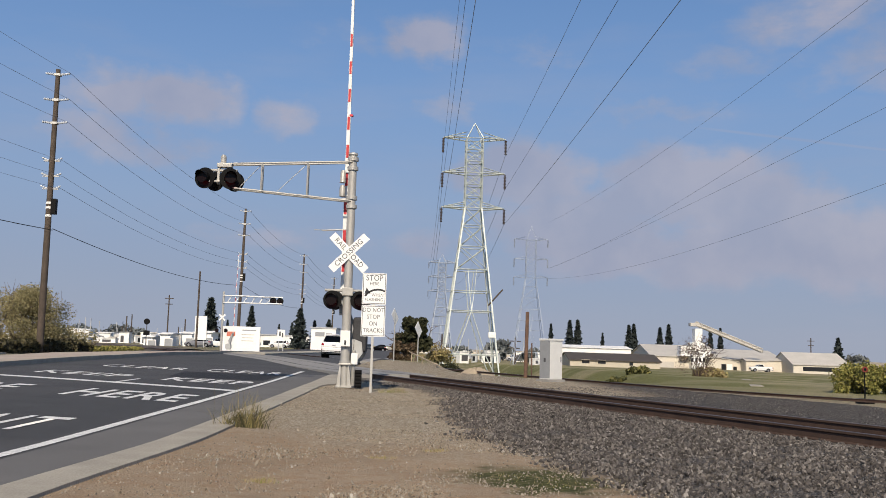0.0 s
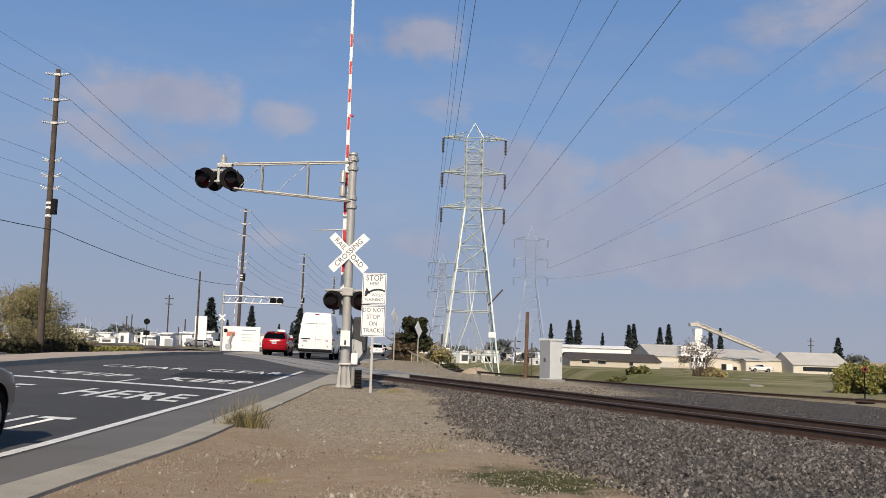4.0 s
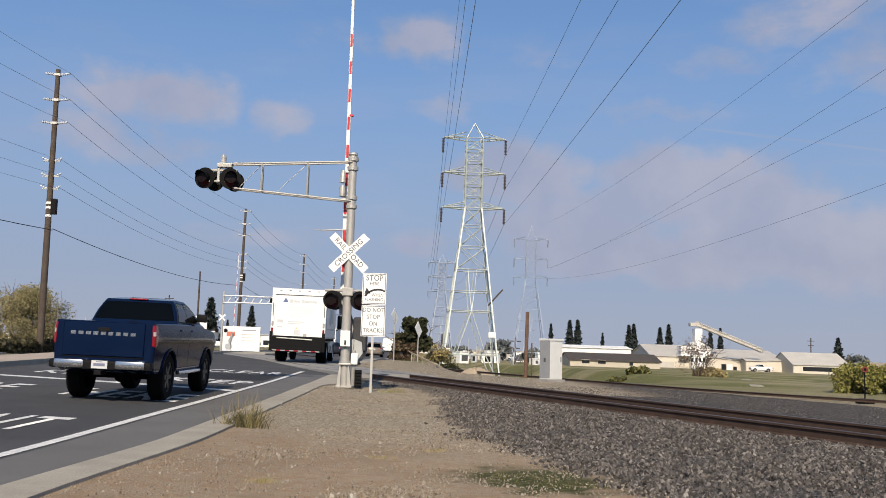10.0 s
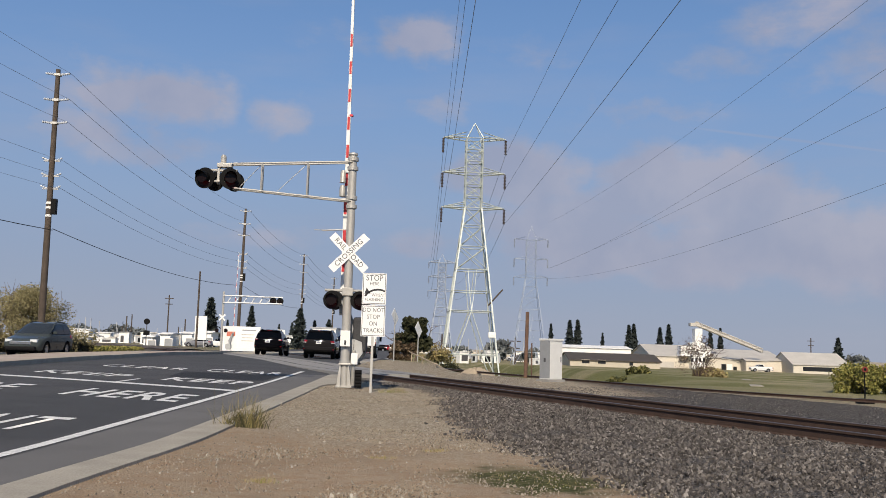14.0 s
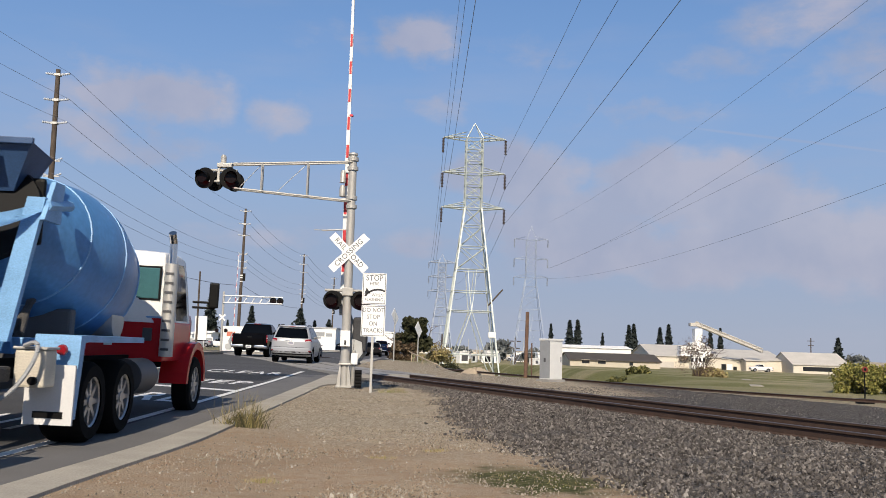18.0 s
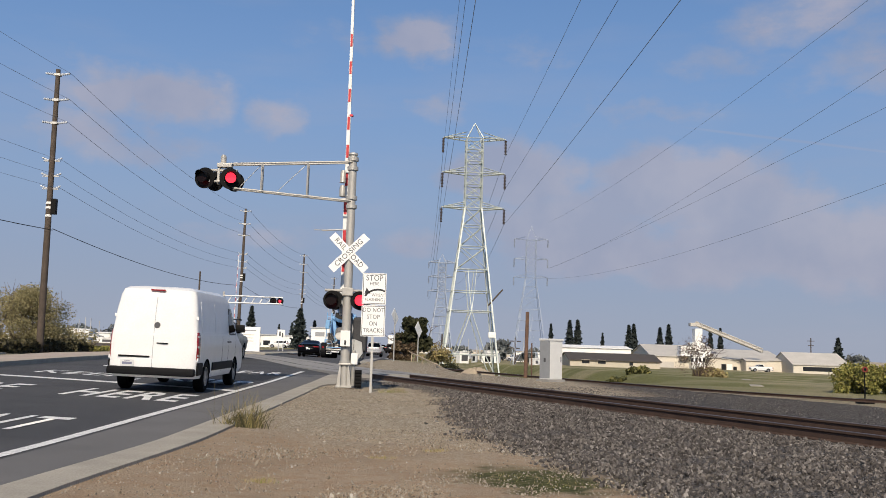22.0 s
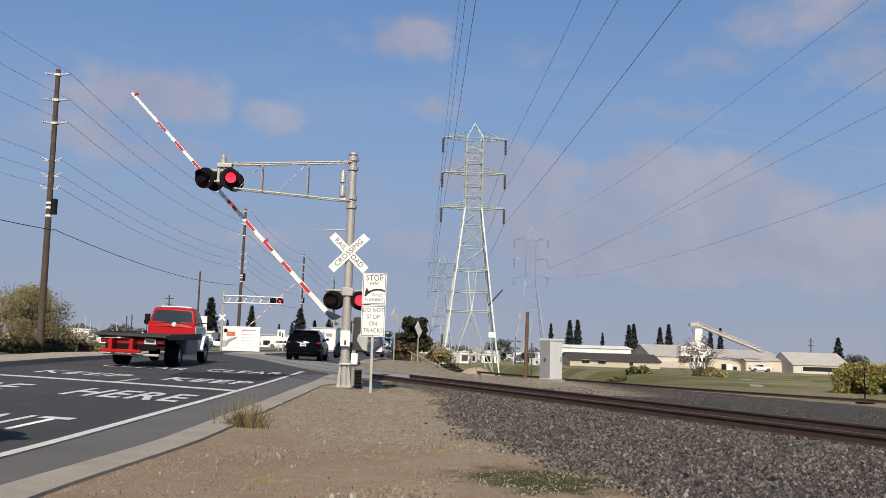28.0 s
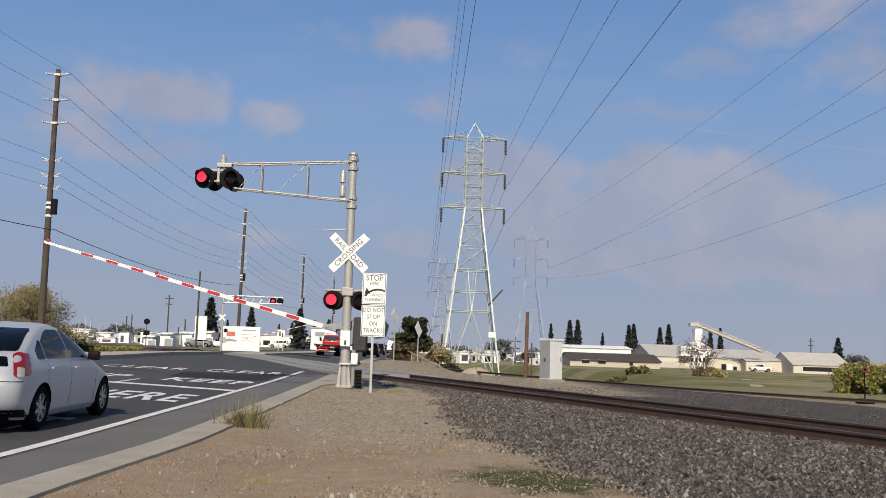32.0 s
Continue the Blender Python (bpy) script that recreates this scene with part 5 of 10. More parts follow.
def suv_trim(t, sh, mats, plate_z, belt, H, tilt, skirt=0.50, rails=True, bumper=None, seam=0.745, wiper=True, chrome=True):
    band(t, sh, "bumper_skirt", sh["clear"] + 0.05, skirt, 100, bumper or M_PLAST, 0.006, "black lower bumper")
    band(t, sh, "tailgate_seam", seam, seam + 0.012, 78, M_UNDER, 0.003)
    corner_piece(t, sh, "reflector", (0.56, 0.56), (0.61, 0.61), 58, 76, M_TAIL, 0.008, "red bumper reflector")
    plate(t, plate_z, ring_pt(sh, plate_z, 0).y - 0.004)
    part("spoiler", box(-sh["W"] * 0.33, sh["W"] * 0.33, tilt - 0.07, tilt + 0.25, H - 0.095, H - 0.05, 0.02), mats["paint"], t, "", True)
    part("brake_light", box(-0.16, 0.16, tilt - 0.078, tilt - 0.05, H - 0.085, H - 0.068, 0.004), M_TAIL, t)
    if wiper:
        part("rear_wiper", rod((-0.02, ring_pt(sh, belt + 0.05, 0).y - 0.02, belt + 0.05), (0.34, ring_pt(sh, belt + 0.07, 20).y - 0.02, belt + 0.08), 0.010, seg=6), M_PLAST, t)
    if chrome:
        z = plate_z + 0.105
        part("tailgate_trim", box(-0.30, 0.30, ring_pt(sh, z, 0).y - 0.02, ring_pt(sh, z, 0).y + 0.02, z, z + 0.028, 0.005), M_CHROME, t)
    if rails:
        for sx in (-1, 1):
            x = sx * (at_z(sh["width"], H - 0.06) * sh["W"] / 2 - 0.04)
            bm = bmesh.new()
            pts = [Vector((x, tilt + 0.30, H - 0.06)), Vector((x, tilt + 0.6, H - 0.005)), Vector((x, sh["L"] - 2.75, H)), Vector((x, sh["L"] - 2.55, H - 0.05))]
            for p, q in zip(pts, pts[1:]):
                add_rod(bm, p, q, 0.018, seg=8)
            part("roof_rail", bm, M_PLAST, t, "black roof rail", True)


def make_cars():
    T = ROAD_THINGS
    white, red = paint("white_car_paint", (0.78, 0.78, 0.77)), paint("red_car_paint", (0.30, 0.008, 0.016))
    gold, grey = paint("beige_metallic", (0.20, 0.165, 0.135)), paint("graphite_paint", (0.024, 0.026, 0.036))
    navy, brown = paint("navy_paint", (0.004, 0.011, 0.036)), paint("granite_paint", (0.016, 0.015, 0.016))
    black, steel, tan = paint("black_car_paint", (0.0025, 0.0025, 0.0035)), paint("steel_grey_paint", (0.05, 0.06, 0.062)), paint("pewter_paint", (0.36, 0.345, 0.31))
    silver, char, obs = plain("silver_suv_paint", (0.42, 0.43, 0.45), 0.33, 0.3, vary=0.04, scale=2.5, grain=25), paint("charcoal_paint", (0.011, 0.013, 0.016)), paint("obsidian_paint", (0.003, 0.0035, 0.008))

    def suv(name, label, cat, col, sh, belt, H, tilt, plate_z, lights, mats=None, **trim):
        m = dict(paint=col, handle=M_PLAST if trim.pop("dark_handles", False) else col, **(mats or {}))
        t = build_car(name, label, cat, sh, m)
        suv_trim(t, sh, m, plate_z, belt, H, tilt, **trim)
        for nm, zlo, zhi, s0, s1, mat, lab in lights:
            corner_piece(t, sh, nm, zlo, zhi, s0, s1, mat, 0.012 if nm == "tail_light" else 0.016, lab)
        return t

    suv("white_suv", "white sport utility car driving off", "car", white, suv_shape(4.6, 1.85, 1.70), 1.06, 1.70, 0.42, 0.90, [("tail_light", (0.86, 0.88), (1.0, 1.06), 44, 104, M_TAIL, "red tail light")])
    suv("red_hatchback", "bright red compact hatchback car", "car", red, suv_shape(3.92, 1.71, 1.60, 1.05, 0.34, 0.22, 0.31, 3.0, (0.55, 1.15, 2.05, 3.6), 0.74), 1.05, 1.60, 0.34, 0.84,
        [("tail_light", (0.76, 0.76), (1.0, 1.0), 66, 104, M_TAIL, "red tail light"), ("reverse_light", (0.80, 0.80), (0.93, 0.93), 68, 84, M_TAILC, "pale inner lamp")], rails=False, skirt=0.36, seam=0.66)
    sh = suv_shape(5.0, 2.02, 1.74, 1.07, 0.52, 0.22, 0.36, 2.8, (0.62, 1.55, 2.75, 4.6), 0.78)
    t = suv("minivan", "beige metallic minivan with red tail lights", "minivan", gold, sh, 1.07, 1.74, 0.52, 0.88,
            [("tail_light", (0.99, 1.0), (1.07, 1.15), 44, 112, M_TAIL, "wide red tail light")], skirt=0.42, chrome=False)
    band(t, sh, "chrome_strip", 0.565, 0.60, 84, M_CHROME, 0.010, "chrome bumper strip")
    part("tailgate_trim", box(-0.62, 0.62, ring_pt(sh, 1.0, 0).y - 0.02, ring_pt(sh, 1.0, 0).y + 0.06, 1.01, 1.035, 0.006), M_CHROME, t)
    sh = suv_shape(4.82, 1.94, 1.77, 1.10, 0.44, 0.29, 0.385, 3.0)
    suv("grey_suv", "dark granite sport utility car with red tail lights", "car", brown, sh, 1.10, 1.77, 0.44, 0.98,
        [("tail_light", (1.0, 1.0), (1.085, 1.13), 42, 106, M_TAIL, "wide red tail light"), ("reverse_light", (0.945, 0.945), (0.995, 0.995), 46, 98, M_TAILC, "pale lamp strip")], dict(rim=M_RIMD, lip=brown), skirt=0.46)
    suv("black_suv", "black sport utility car with bright alloy wheels", "car", black, suv_shape(4.35, 1.86, 1.70, 1.08, 0.50, 0.26, 0.365, 2.6, None, 0.74), 1.08, 1.70, 0.50, 0.90,
        [("tail_light", (0.965, 0.965), (1.06, 1.10), 46, 110, M_TAIL, "red tail light"), ("reverse_light", (1.0, 1.0), (1.05, 1.07), 46, 66, M_TAILC, "pale inner lamp")], skirt=0.46)
    t = suv("oncoming_suv", "dark green-grey sport utility car coming the other way", "car", steel, suv_shape(4.5, 1.84, 1.68, 1.04), 1.04, 1.68, 0.42, 0.90, [("tail_light", (0.86, 0.88), (1.0, 1.06), 44, 104, M_TAIL, "red tail light")])
    part("grille", box(-0.5, 0.5, 4.42, 4.515, 0.58, 0.74, 0.02), M_CHROME, t, "bright grille")
    part("front_bumper", box(-0.70, 0.70, 4.30, 4.52, 0.32, 0.50, 0.05), M_PLAST, t)
    sh = suv_shape(4.88, 1.93, 1.80, 1.13, 0.46, 0.27, 0.375, 2.7, (0.66, 1.35, 2.45, 4.3), 0.76)
    t = suv("silver_suv", "silver three-row sport utility car", "car", silver, sh, 1.13, 1.80, 0.46, 0.95,
            [("tail_light", (1.02, 1.03), (1.13, 1.18), 40, 112, M_TAIL, "wide red tail light"), ("reverse_light", (1.03, 1.03), (1.06, 1.075), 44, 72, M_TAILC, "pale lamp strip")], skirt=0.56)
    band(t, sh, "bumper_strip", 0.47, 0.50, 92, silver, 0.012, "silver bumper strip")
    sh = suv_shape(4.66, 1.89, 1.64, 1.04, 0.62, 0.25, 0.37, 2.5, (0.75, 1.45, 2.45, 4.1), 0.72)
    suv("dark_suv", "dark blue-black sport utility car with chrome window trim", "car", obs, sh, 1.04, 1.64, 0.62, 0.83,
        [("tail_light", (0.90, 0.92), (0.985, 1.02), 46, 112, M_TAIL, "red tail light")], dict(trim=M_CHROME), skirt=0.44)

    def sedan(name, label, col, sh, deck, plate_z, lights, mats=None, lip=0.0, seam=0.69):
        t = build_car(name, label, "car", sh, dict(paint=col, **(mats or {})))
        band(t, sh, "diffuser", 0.26, 0.355, 92, M_PLAST, 0.005, "black lower bumper")
        band(t, sh, "boot_seam", seam, seam + 0.011, 72, M_UNDER, 0.003)
        plate(t, plate_z, ring_pt(sh, plate_z, 0).y - 0.004)
        part("boot_trim", box(-0.32, 0.32, ring_pt(sh, plate_z + 0.10, 0).y - 0.018, ring_pt(sh, plate_z + 0.1, 0).y + 0.02, plate_z + 0.095, plate_z + 0.12, 0.005), M_CHROME, t)
        for sx in (-1, 1):
            part("exhaust", rod((sx * 0.52, -0.01, 0.30), (sx * 0.52, 0.25, 0.30), 0.035, seg=12), M_CHROME, t, "", True)
        if lip:
            part("boot_spoiler", prism([(0.10, deck + 0.005), (0.09, deck + lip), (0.16, deck + lip + 0.01), (0.36, deck + 0.02)], "x", -sh["W"] * 0.36, sh["W"] * 0.36), col, t, "", True)
        for nm, zlo, zhi, s0, s1, mat, lab in lights:
            corner_piece(t, sh, nm, zlo, zhi, s0, s1, mat, 0.012 if nm == "tail_light" else 0.016, lab)
        return t
    sedan("grey_sedan", "dark grey four-door sedan", grey, sedan_shape(4.5, 1.84, 1.47, 1.04, 0.58, 1.42), 1.04, 0.86,
          [("tail_light", (0.81, 0.83), (0.94, 0.98), 44, 104, M_TAIL, "red tail light"), ("reverse_light", (0.84, 0.84), (0.90, 0.91), 46, 60, M_TAILC, "pale inner lamp")], lip=0.045, seam=0.66)
    sedan("silver_sedan", "silver four-door sedan driving off", paint("dark_silver_paint", (0.20, 0.21, 0.24)), sedan_shape(4.87, 1.85, 1.47, 1.03, 0.55, 1.35), 1.03, 0.80, [("tail_light", (0.82, 0.84), (0.93, 0.97), 42, 108, M_TAIL, "red tail light")])
    sh = sedan_shape(5.02, 1.93, 1.46, 1.06, 0.66, 1.60, 1.0, 0.365, 3.2, (1.55, 2.15, 4.3))
    t = sedan("black_coupe", "black wide-bodied muscle coupe", black, sh, 1.06, 0.66, [("tail_light", (0.86, 0.86), (0.935, 0.935), 14, 62, M_TAIL, "long narrow tail light")], dict(rim=M_RIMD), lip=0.05, seam=0.76)
    band(t, sh, "lamp_panel", 0.84, 0.955, 66, M_PLAST, 0.006, "black lamp panel")
    t = sedan("charcoal_sedan", "charcoal four-door sedan with open sunroof", char, sedan_shape(4.45, 1.86, 1.52, 1.02, 0.62, 1.42), 1.02, 0.60,
              [("tail_light", (0.81, 0.83), (0.985, 1.0), 50, 100, M_TAIL, "red tail light"), ("reverse_light", (0.765, 0.775), (0.81, 0.825), 50, 96, M_TAILC, "pale lower lamp")], seam=0.74)
    sr = part("sunroof", box(-0.42, 0.42, 1.75, 2.25, 0, 0.02, 0.008), M_GLASS, t, "tilted dark sunroof panel")
    sr.matrix_basis = pose(0, 0, 1.58, -3, 0, 0)
    for x in (-0.05, 0.17):
        part("emblem", box(x - 0.07, x + 0.07, 0.07, 0.10, 0.885, 0.925, 0.008), M_CHROME, t, "small chrome emblem")

    # the hatchback that stops at the line: tall glass tail, wedge profile
    L, W = 4.46, 1.745
    sh = dict(L=L, W=W, n=2.6, r=0.318, clear=0.17, axles=(1.13, 3.70), tw=0.19, spokes=7, arch=1.10,
              rear=[(0.2, 0.516), (0.28, 0.259), (0.38, 0.158), (0.52, 0.13), (0.66, 0.139), (0.78, 0.185), (0.92, 0.204), (1.0, 0.222), (1.04, 0.259), (1.075, 0.35), (1.18, 0.608), (1.3, 0.92), (1.38, 1.187), (1.44, 1.49), (1.475, 1.85), (1.49, 2.15)],
              front=[(0.17, L - 0.4), (0.26, L - 0.1), (0.45, L), (0.58, L - 0.05), (0.68, L - 0.2), (0.80, L - 0.55), (0.90, L - 0.85), (0.97, L - 1.05), (1.2, 2.92), (1.38, 2.52), (1.45, 2.38), (1.475, 2.33), (1.49, 2.28)],
              width=[(0.17, 0.88), (0.26, 0.955), (0.50, 0.99), (0.66, 1.0), (0.86, 0.985), (0.96, 0.95), (1.0, 0.93), (1.2, 0.82), (1.35, 0.71), (1.42, 0.64), (1.465, 0.52), (1.49, 0.30)],
              round_r=[(0.3, 0.38), (1.0, 0.34), (1.2, 0.30), (1.49, 0.2)], round_f=[(0.3, 0.75), (0.9, 0.65), (1.0, 0.5), (1.49, 0.3)],
              dlo=(0.985, 1.395, (0.95, 1.25, 2.12, 3.35), 0.42, 0.22), back=(1.10, 1.40, 64, 58), screen=(1.0, 1.4, 64, 62),
              seams=(1.28, 2.15, 3.22), handles=((1.40, 0.845), (2.28, 0.825)), mirror=(2.92, 1.0), lamp_z=0.68)
    t = build_car("silver_hatchback", "silver wedge-shaped hatchback car stopped at the line", "car", sh, dict(paint=M_SILVER, mirror=M_BLACK, trim=M_SILVER))
    end_glass(t, sh, 0.90, 1.03, 52, 52, M_GLASS, 0.006, "split_window", "dark lower tail window")
    corner_piece(t, sh, "tail_light", (0.76, 0.78), (1.09, 1.06), 60, 102, M_TAIL, 0.012, "red and clear tail light")
    corner_piece(t, sh, "tail_light_lens", (0.76, 0.76), (0.90, 0.88), 66, 82, M_TAILC, 0.016, "clear inner lens")
    band(t, sh, "bumper_seam", 0.70, 0.71, 84, M_UNDER, 0.003)
    band(t, sh, "bumper_skirt", 0.22, 0.33, 90, M_PLAST, 0.005, "black lower bumper")
    part("antenna", prism([(1.42, 1.455), (1.50, 1.46), (1.41, 1.52)], "x", -0.012, 0.012), M_BLACK, t)
    plate(t, 0.80, ring_pt(sh, 0.80, 0).y - 0.004)

    def pickup(name, label, col, L=5.85, W=2.05, H=1.93, r=0.42, belt=1.28, clear=0.42, rim=None, camper=False, cabl=2.35, lip=None):
        y0 = L - 1.35 - cabl
        top = [(belt + 0.012, 0.03), (H - 0.14, 0.16), (H - 0.06, 0.22)] if camper else [(belt + 0.012, y0 - 0.02), (H - 0.16, y0 + 0.20), (H - 0.06, y0 + 0.27)]
        sh = dict(L=L, W=W, n=4.5, r=r, clear=clear, axles=(1.25, L - 1.0), tw=0.32, spokes=6, arch=1.16, barrel=0.01,
                  rear=[(clear, 0.30), (clear + 0.10, 0.06), (clear + 0.2, 0.0), (belt - 0.03, 0.0), (belt, 0.02)] + top + [(H - 0.015, top[-1][1] + 0.5), (H, top[-1][1] + 0.8)],
                  front=[(clear, L - 0.25), (clear + 0.15, L - 0.02), (belt - 0.35, L), (belt - 0.22, L - 0.06), (belt - 0.14, L - 0.25), (belt - 0.05, L - 1.2), (belt + 0.012, L - 1.35), (H - 0.16, L - 2.1), (H - 0.05, L - 2.35), (H - 0.012, L - 2.6), (H, L - 2.8)],
                  width=[(clear, 0.93), (clear + 0.08, 0.97), (belt - 0.35, 1.0), (belt - 0.1, 0.985), (belt - 0.01, 0.965), (belt + 0.02, 0.925), (belt + 0.25, 0.86), (H - 0.14, 0.77), (H - 0.05, 0.71), (H - 0.015, 0.58), (H, 0.35)],
                  round_r=[(0.3, 0.13), (belt, 0.10), (belt + 0.02, 0.16), (H, 0.16)], round_f=[(0.3, 0.4), (belt, 0.35), (H, 0.3)],
                  dlo=(belt + 0.06, H - 0.12, (0.35, y0 - 0.05, y0 + 0.55, L - 1.3) if camper else (y0 + 0.16, y0 + 0.98, L - 1.3), 0.20, 0.20), back=(belt + 0.07, H - 0.12, 60, 56), screen=(belt + 0.06, H - 0.08, 64, 62),
                  seams=(y0 - 0.02, y0 + 0.95, L - 1.45), handles=((y0 + 0.15, belt - 0.14), (y0 + 1.1, belt - 0.14)), mirror=(L - 1.95, belt + 0.16), ms=1.25, lamp_z=belt - 0.36)
        t = build_car(name, label, "pickup truck", sh, dict(paint=col, rim=rim or M_RIM, mirror=M_BLACK, lip=lip))
        w = W / 2
        part("tailgate", box(-w * 0.79, w * 0.79, -0.022, 0.02, clear + 0.32, belt - 0.015, 0.03), col, t, "tailgate panel", True)
        part("tailgate_handle", box(-0.12, 0.12, -0.034, -0.015, belt - 0.20, belt - 0.12, 0.012), M_PLAST, t)
        part("tailgate_seam", box(-w * 0.8, w * 0.8, -0.006, 0.0, clear + 0.29, clear + 0.31), M_UNDER, t)
        for sx in (-1, 1):
            part("bumper", box(*sorted((sx * w * 0.30, sx * w * 0.88)), -0.19, 0.02, clear + 0.08, clear + 0.25, 0.05), M_CHROME, t, "chrome step bumper", True)
            part("bumper_end", box(*sorted((sx * w * 0.84, sx * w * 0.985)), -0.16, 0.06, clear + 0.07, clear + 0.24, 0.05), M_PLAST if name == "blue_pickup" else M_CHROME, t, "bumper end", True)
        part("bumper_pad", box(-w * 0.34, w * 0.34, -0.15, 0.02, clear + 0.06, clear + 0.23, 0.03), M_PLAST, t, "black step pad")
        part("hitch", box(-0.07, 0.07, -0.24, 0.1, clear - 0.04, clear + 0.05, 0.012), M_PLAST, t)
        part("rear_axle", rod((-w * 0.8, 1.25, r), (w * 0.8, 1.25, r), 0.07), M_UNDER, t)
        part("differential", lathe([(0.0, -0.16), (0.12, -0.12), (0.16, 0.0), (0.12, 0.12), (0.0, 0.16)], 14, "y"), M_UNDER, t).matrix_basis = pose(0, 1.25, r)
        corner_piece(t, sh, "tail_light", (belt - 0.46, belt - 0.46), (belt - 0.04, belt - 0.04), 62, 100, M_TAIL, 0.012, "upright red tail light")
        corner_piece(t, sh, "reverse_light", (belt - 0.25, belt - 0.25), (belt - 0.17, belt - 0.17), 66, 84, M_TAILC, 0.016, "pale inner lamp")
        plate(t, clear + 0.16, -0.155)
        part("grille", box(-0.6, 0.6, L - 0.05, L + 0.03, belt - 0.55, belt - 0.28, 0.03), M_PLAST, t)
        part("cab_light", box(-0.20, 0.20, top[-1][1] - 0.05, top[-1][1] + 0.05, H - 0.07, H - 0.035, 0.01), M_TAIL, t, "high brake light")
        for sx in (-1, 1):
            part("side_step", rod((sx * w * 0.96, 2.0, clear - 0.03), (sx * w * 0.96, L - 1.7, clear - 0.03), 0.045), M_CHROME if lip else M_PLAST, t, "side step bar", True)
        return t
    t = pickup("blue_pickup", "dark blue lifted crew-cab pickup with chrome bumper", navy, L=5.6, rim=M_RIMD, r=0.49, W=2.0, clear=0.58, belt=1.58, H=2.15, cabl=2.45, lip=navy)
    for k in range(9):
        part("emblem_bar", box(-0.64 + k * 0.145, -0.545 + k * 0.145, -0.028, -0.020, 1.31, 1.375), M_CHROME, t)
    pickup("dark_pickup", "black crew-cab pickup with chrome bumper", paint("dark_pickup_paint", (0.003, 0.003, 0.004)), L=5.8, W=2.02, H=1.94, cabl=2.4)
    pickup("work_pickup", "white pickup parked at the works", M_WHITE, L=5.6, W=1.95, H=1.86, cabl=2.1)
    t = pickup("tan_pickup", "pewter pickup with a camper shell and roof rack", tan, L=4.9, W=1.86, H=1.86, r=0.37, belt=1.22, clear=0.38, camper=True, cabl=1.75)
    part("shell_trim", box(-0.80, 0.80, 0.0, 0.03, 1.215, 1.245, 0.006), M_WHITE, t)
    rk = bmesh.new()
    for sx in (-0.78, 0.78):
        add_rod(rk, (sx, -0.15, 1.94), (sx, 3.4, 1.90), 0.022), add_rod(rk, (sx, -0.15, 2.05), (sx, 1.0, 2.05), 0.016), add_rod(rk, (sx, 2.3, 2.04), (sx, 3.4, 1.92), 0.016)
        for y in (0.1, 1.1, 2.2, 3.1):
            add_rod(rk, (sx, y, 1.58), (sx, y, 1.94), 0.016)
        for y in (-0.15, 0.2, 0.6, 1.0, 2.3, 2.7, 3.1):
            add_rod(rk, (sx, y, 1.92), (sx, y, 2.04), 0.010)
    for y in (-0.15, 1.1, 2.2, 3.4):
        add_rod(rk, (-0.78, y, 1.94), (0.78, y, 1.94), 0.02)
    part("roof_rack", rk, M_BLACK, t, "black tubular ladder rack")

    # vans
    def van(name, label, L, W, H, zl, rear, front, width, dlo, screen, axles, rim, belt, n=4.5, dr=0.14):
        sh = dict(L=L, W=W, n=n, r=0.375, clear=zl, axles=axles, tw=0.24, spokes=8, barrel=0.02, rear=rear, front=front, width=width, round_r=[(0.4, dr), (H, dr)], round_f=[(0.4, 0.5), (H, 0.35)],
                  dlo=dlo, screen=screen, seams=(L - 3.2, L - 2.45, L - 1.5), handles=((L - 2.62, belt - 0.18), (L - 2.35, belt - 0.18)), mirror=(L - 1.45, belt + 0.2), ms=1.25, lamp_z=0.95)
        t = build_car(name, label, "van", sh, dict(paint=white, rim=rim, mirror=M_BLACK, handle=M_PLAST))
        w = W / 2
        part("bumper", box(-w * 0.965, w * 0.965, -0.12, 0.10, zl + 0.06, zl + 0.24, 0.05), M_PLAST, t, "dark rear bumper", True)
        g = [[ring_pt(sh, z, 0) + Vector((dx, 0, 0)) for dx in (-0.006, 0, 0.006)] for z in [zl + 0.24 + (H - 0.3 - zl - 0.24) * k / 8 for k in range(9)]]
        sheet("door_seam", t, g, M_GREY, 0.002, "door shut line")
        for z in (zl + 0.45, H - 0.75):
            for sx in (-1, 1):
                p = ring_pt(sh, z, sx * 82)
                part("hinge", box(p.x - 0.03, p.x + 0.03, p.y - 0.03, p.y + 0.04, z - 0.04, z + 0.04, 0.008), white, t)
        return t, sh, w
    t, sh, w = van("high_roof_van", "white high-roofed panel van with twin rear doors", 5.4, 2.03, 2.74, 0.36,
                   [(0.36, 0.12), (0.50, 0.0), (1.40, 0.0), (2.0, 0.05), (2.58, 0.15), (2.68, 0.20), (2.725, 0.34), (2.74, 0.7)],
                   [(0.36, 5.2), (0.5, 5.38), (0.9, 5.4), (1.15, 5.25), (1.28, 4.95), (1.42, 4.4), (2.1, 3.85), (2.55, 3.5), (2.68, 3.3), (2.725, 3.0), (2.74, 2.7)],
                   [(0.36, 0.94), (0.5, 0.98), (1.2, 1.0), (1.42, 0.975), (1.50, 0.95), (2.0, 0.90), (2.5, 0.835), (2.64, 0.80), (2.71, 0.73), (2.74, 0.5)],
                   (1.52, 2.05, (2.95, 4.5), 0.3, 0.22), (1.5, 2.2, 70, 66), (1.2, 4.4), M_RIMD, 1.46)
    corner_piece(t, sh, "tail_light", (0.86, 0.86), (1.26, 1.26), 70, 98, M_TAIL, 0.012, "upright red tail light")
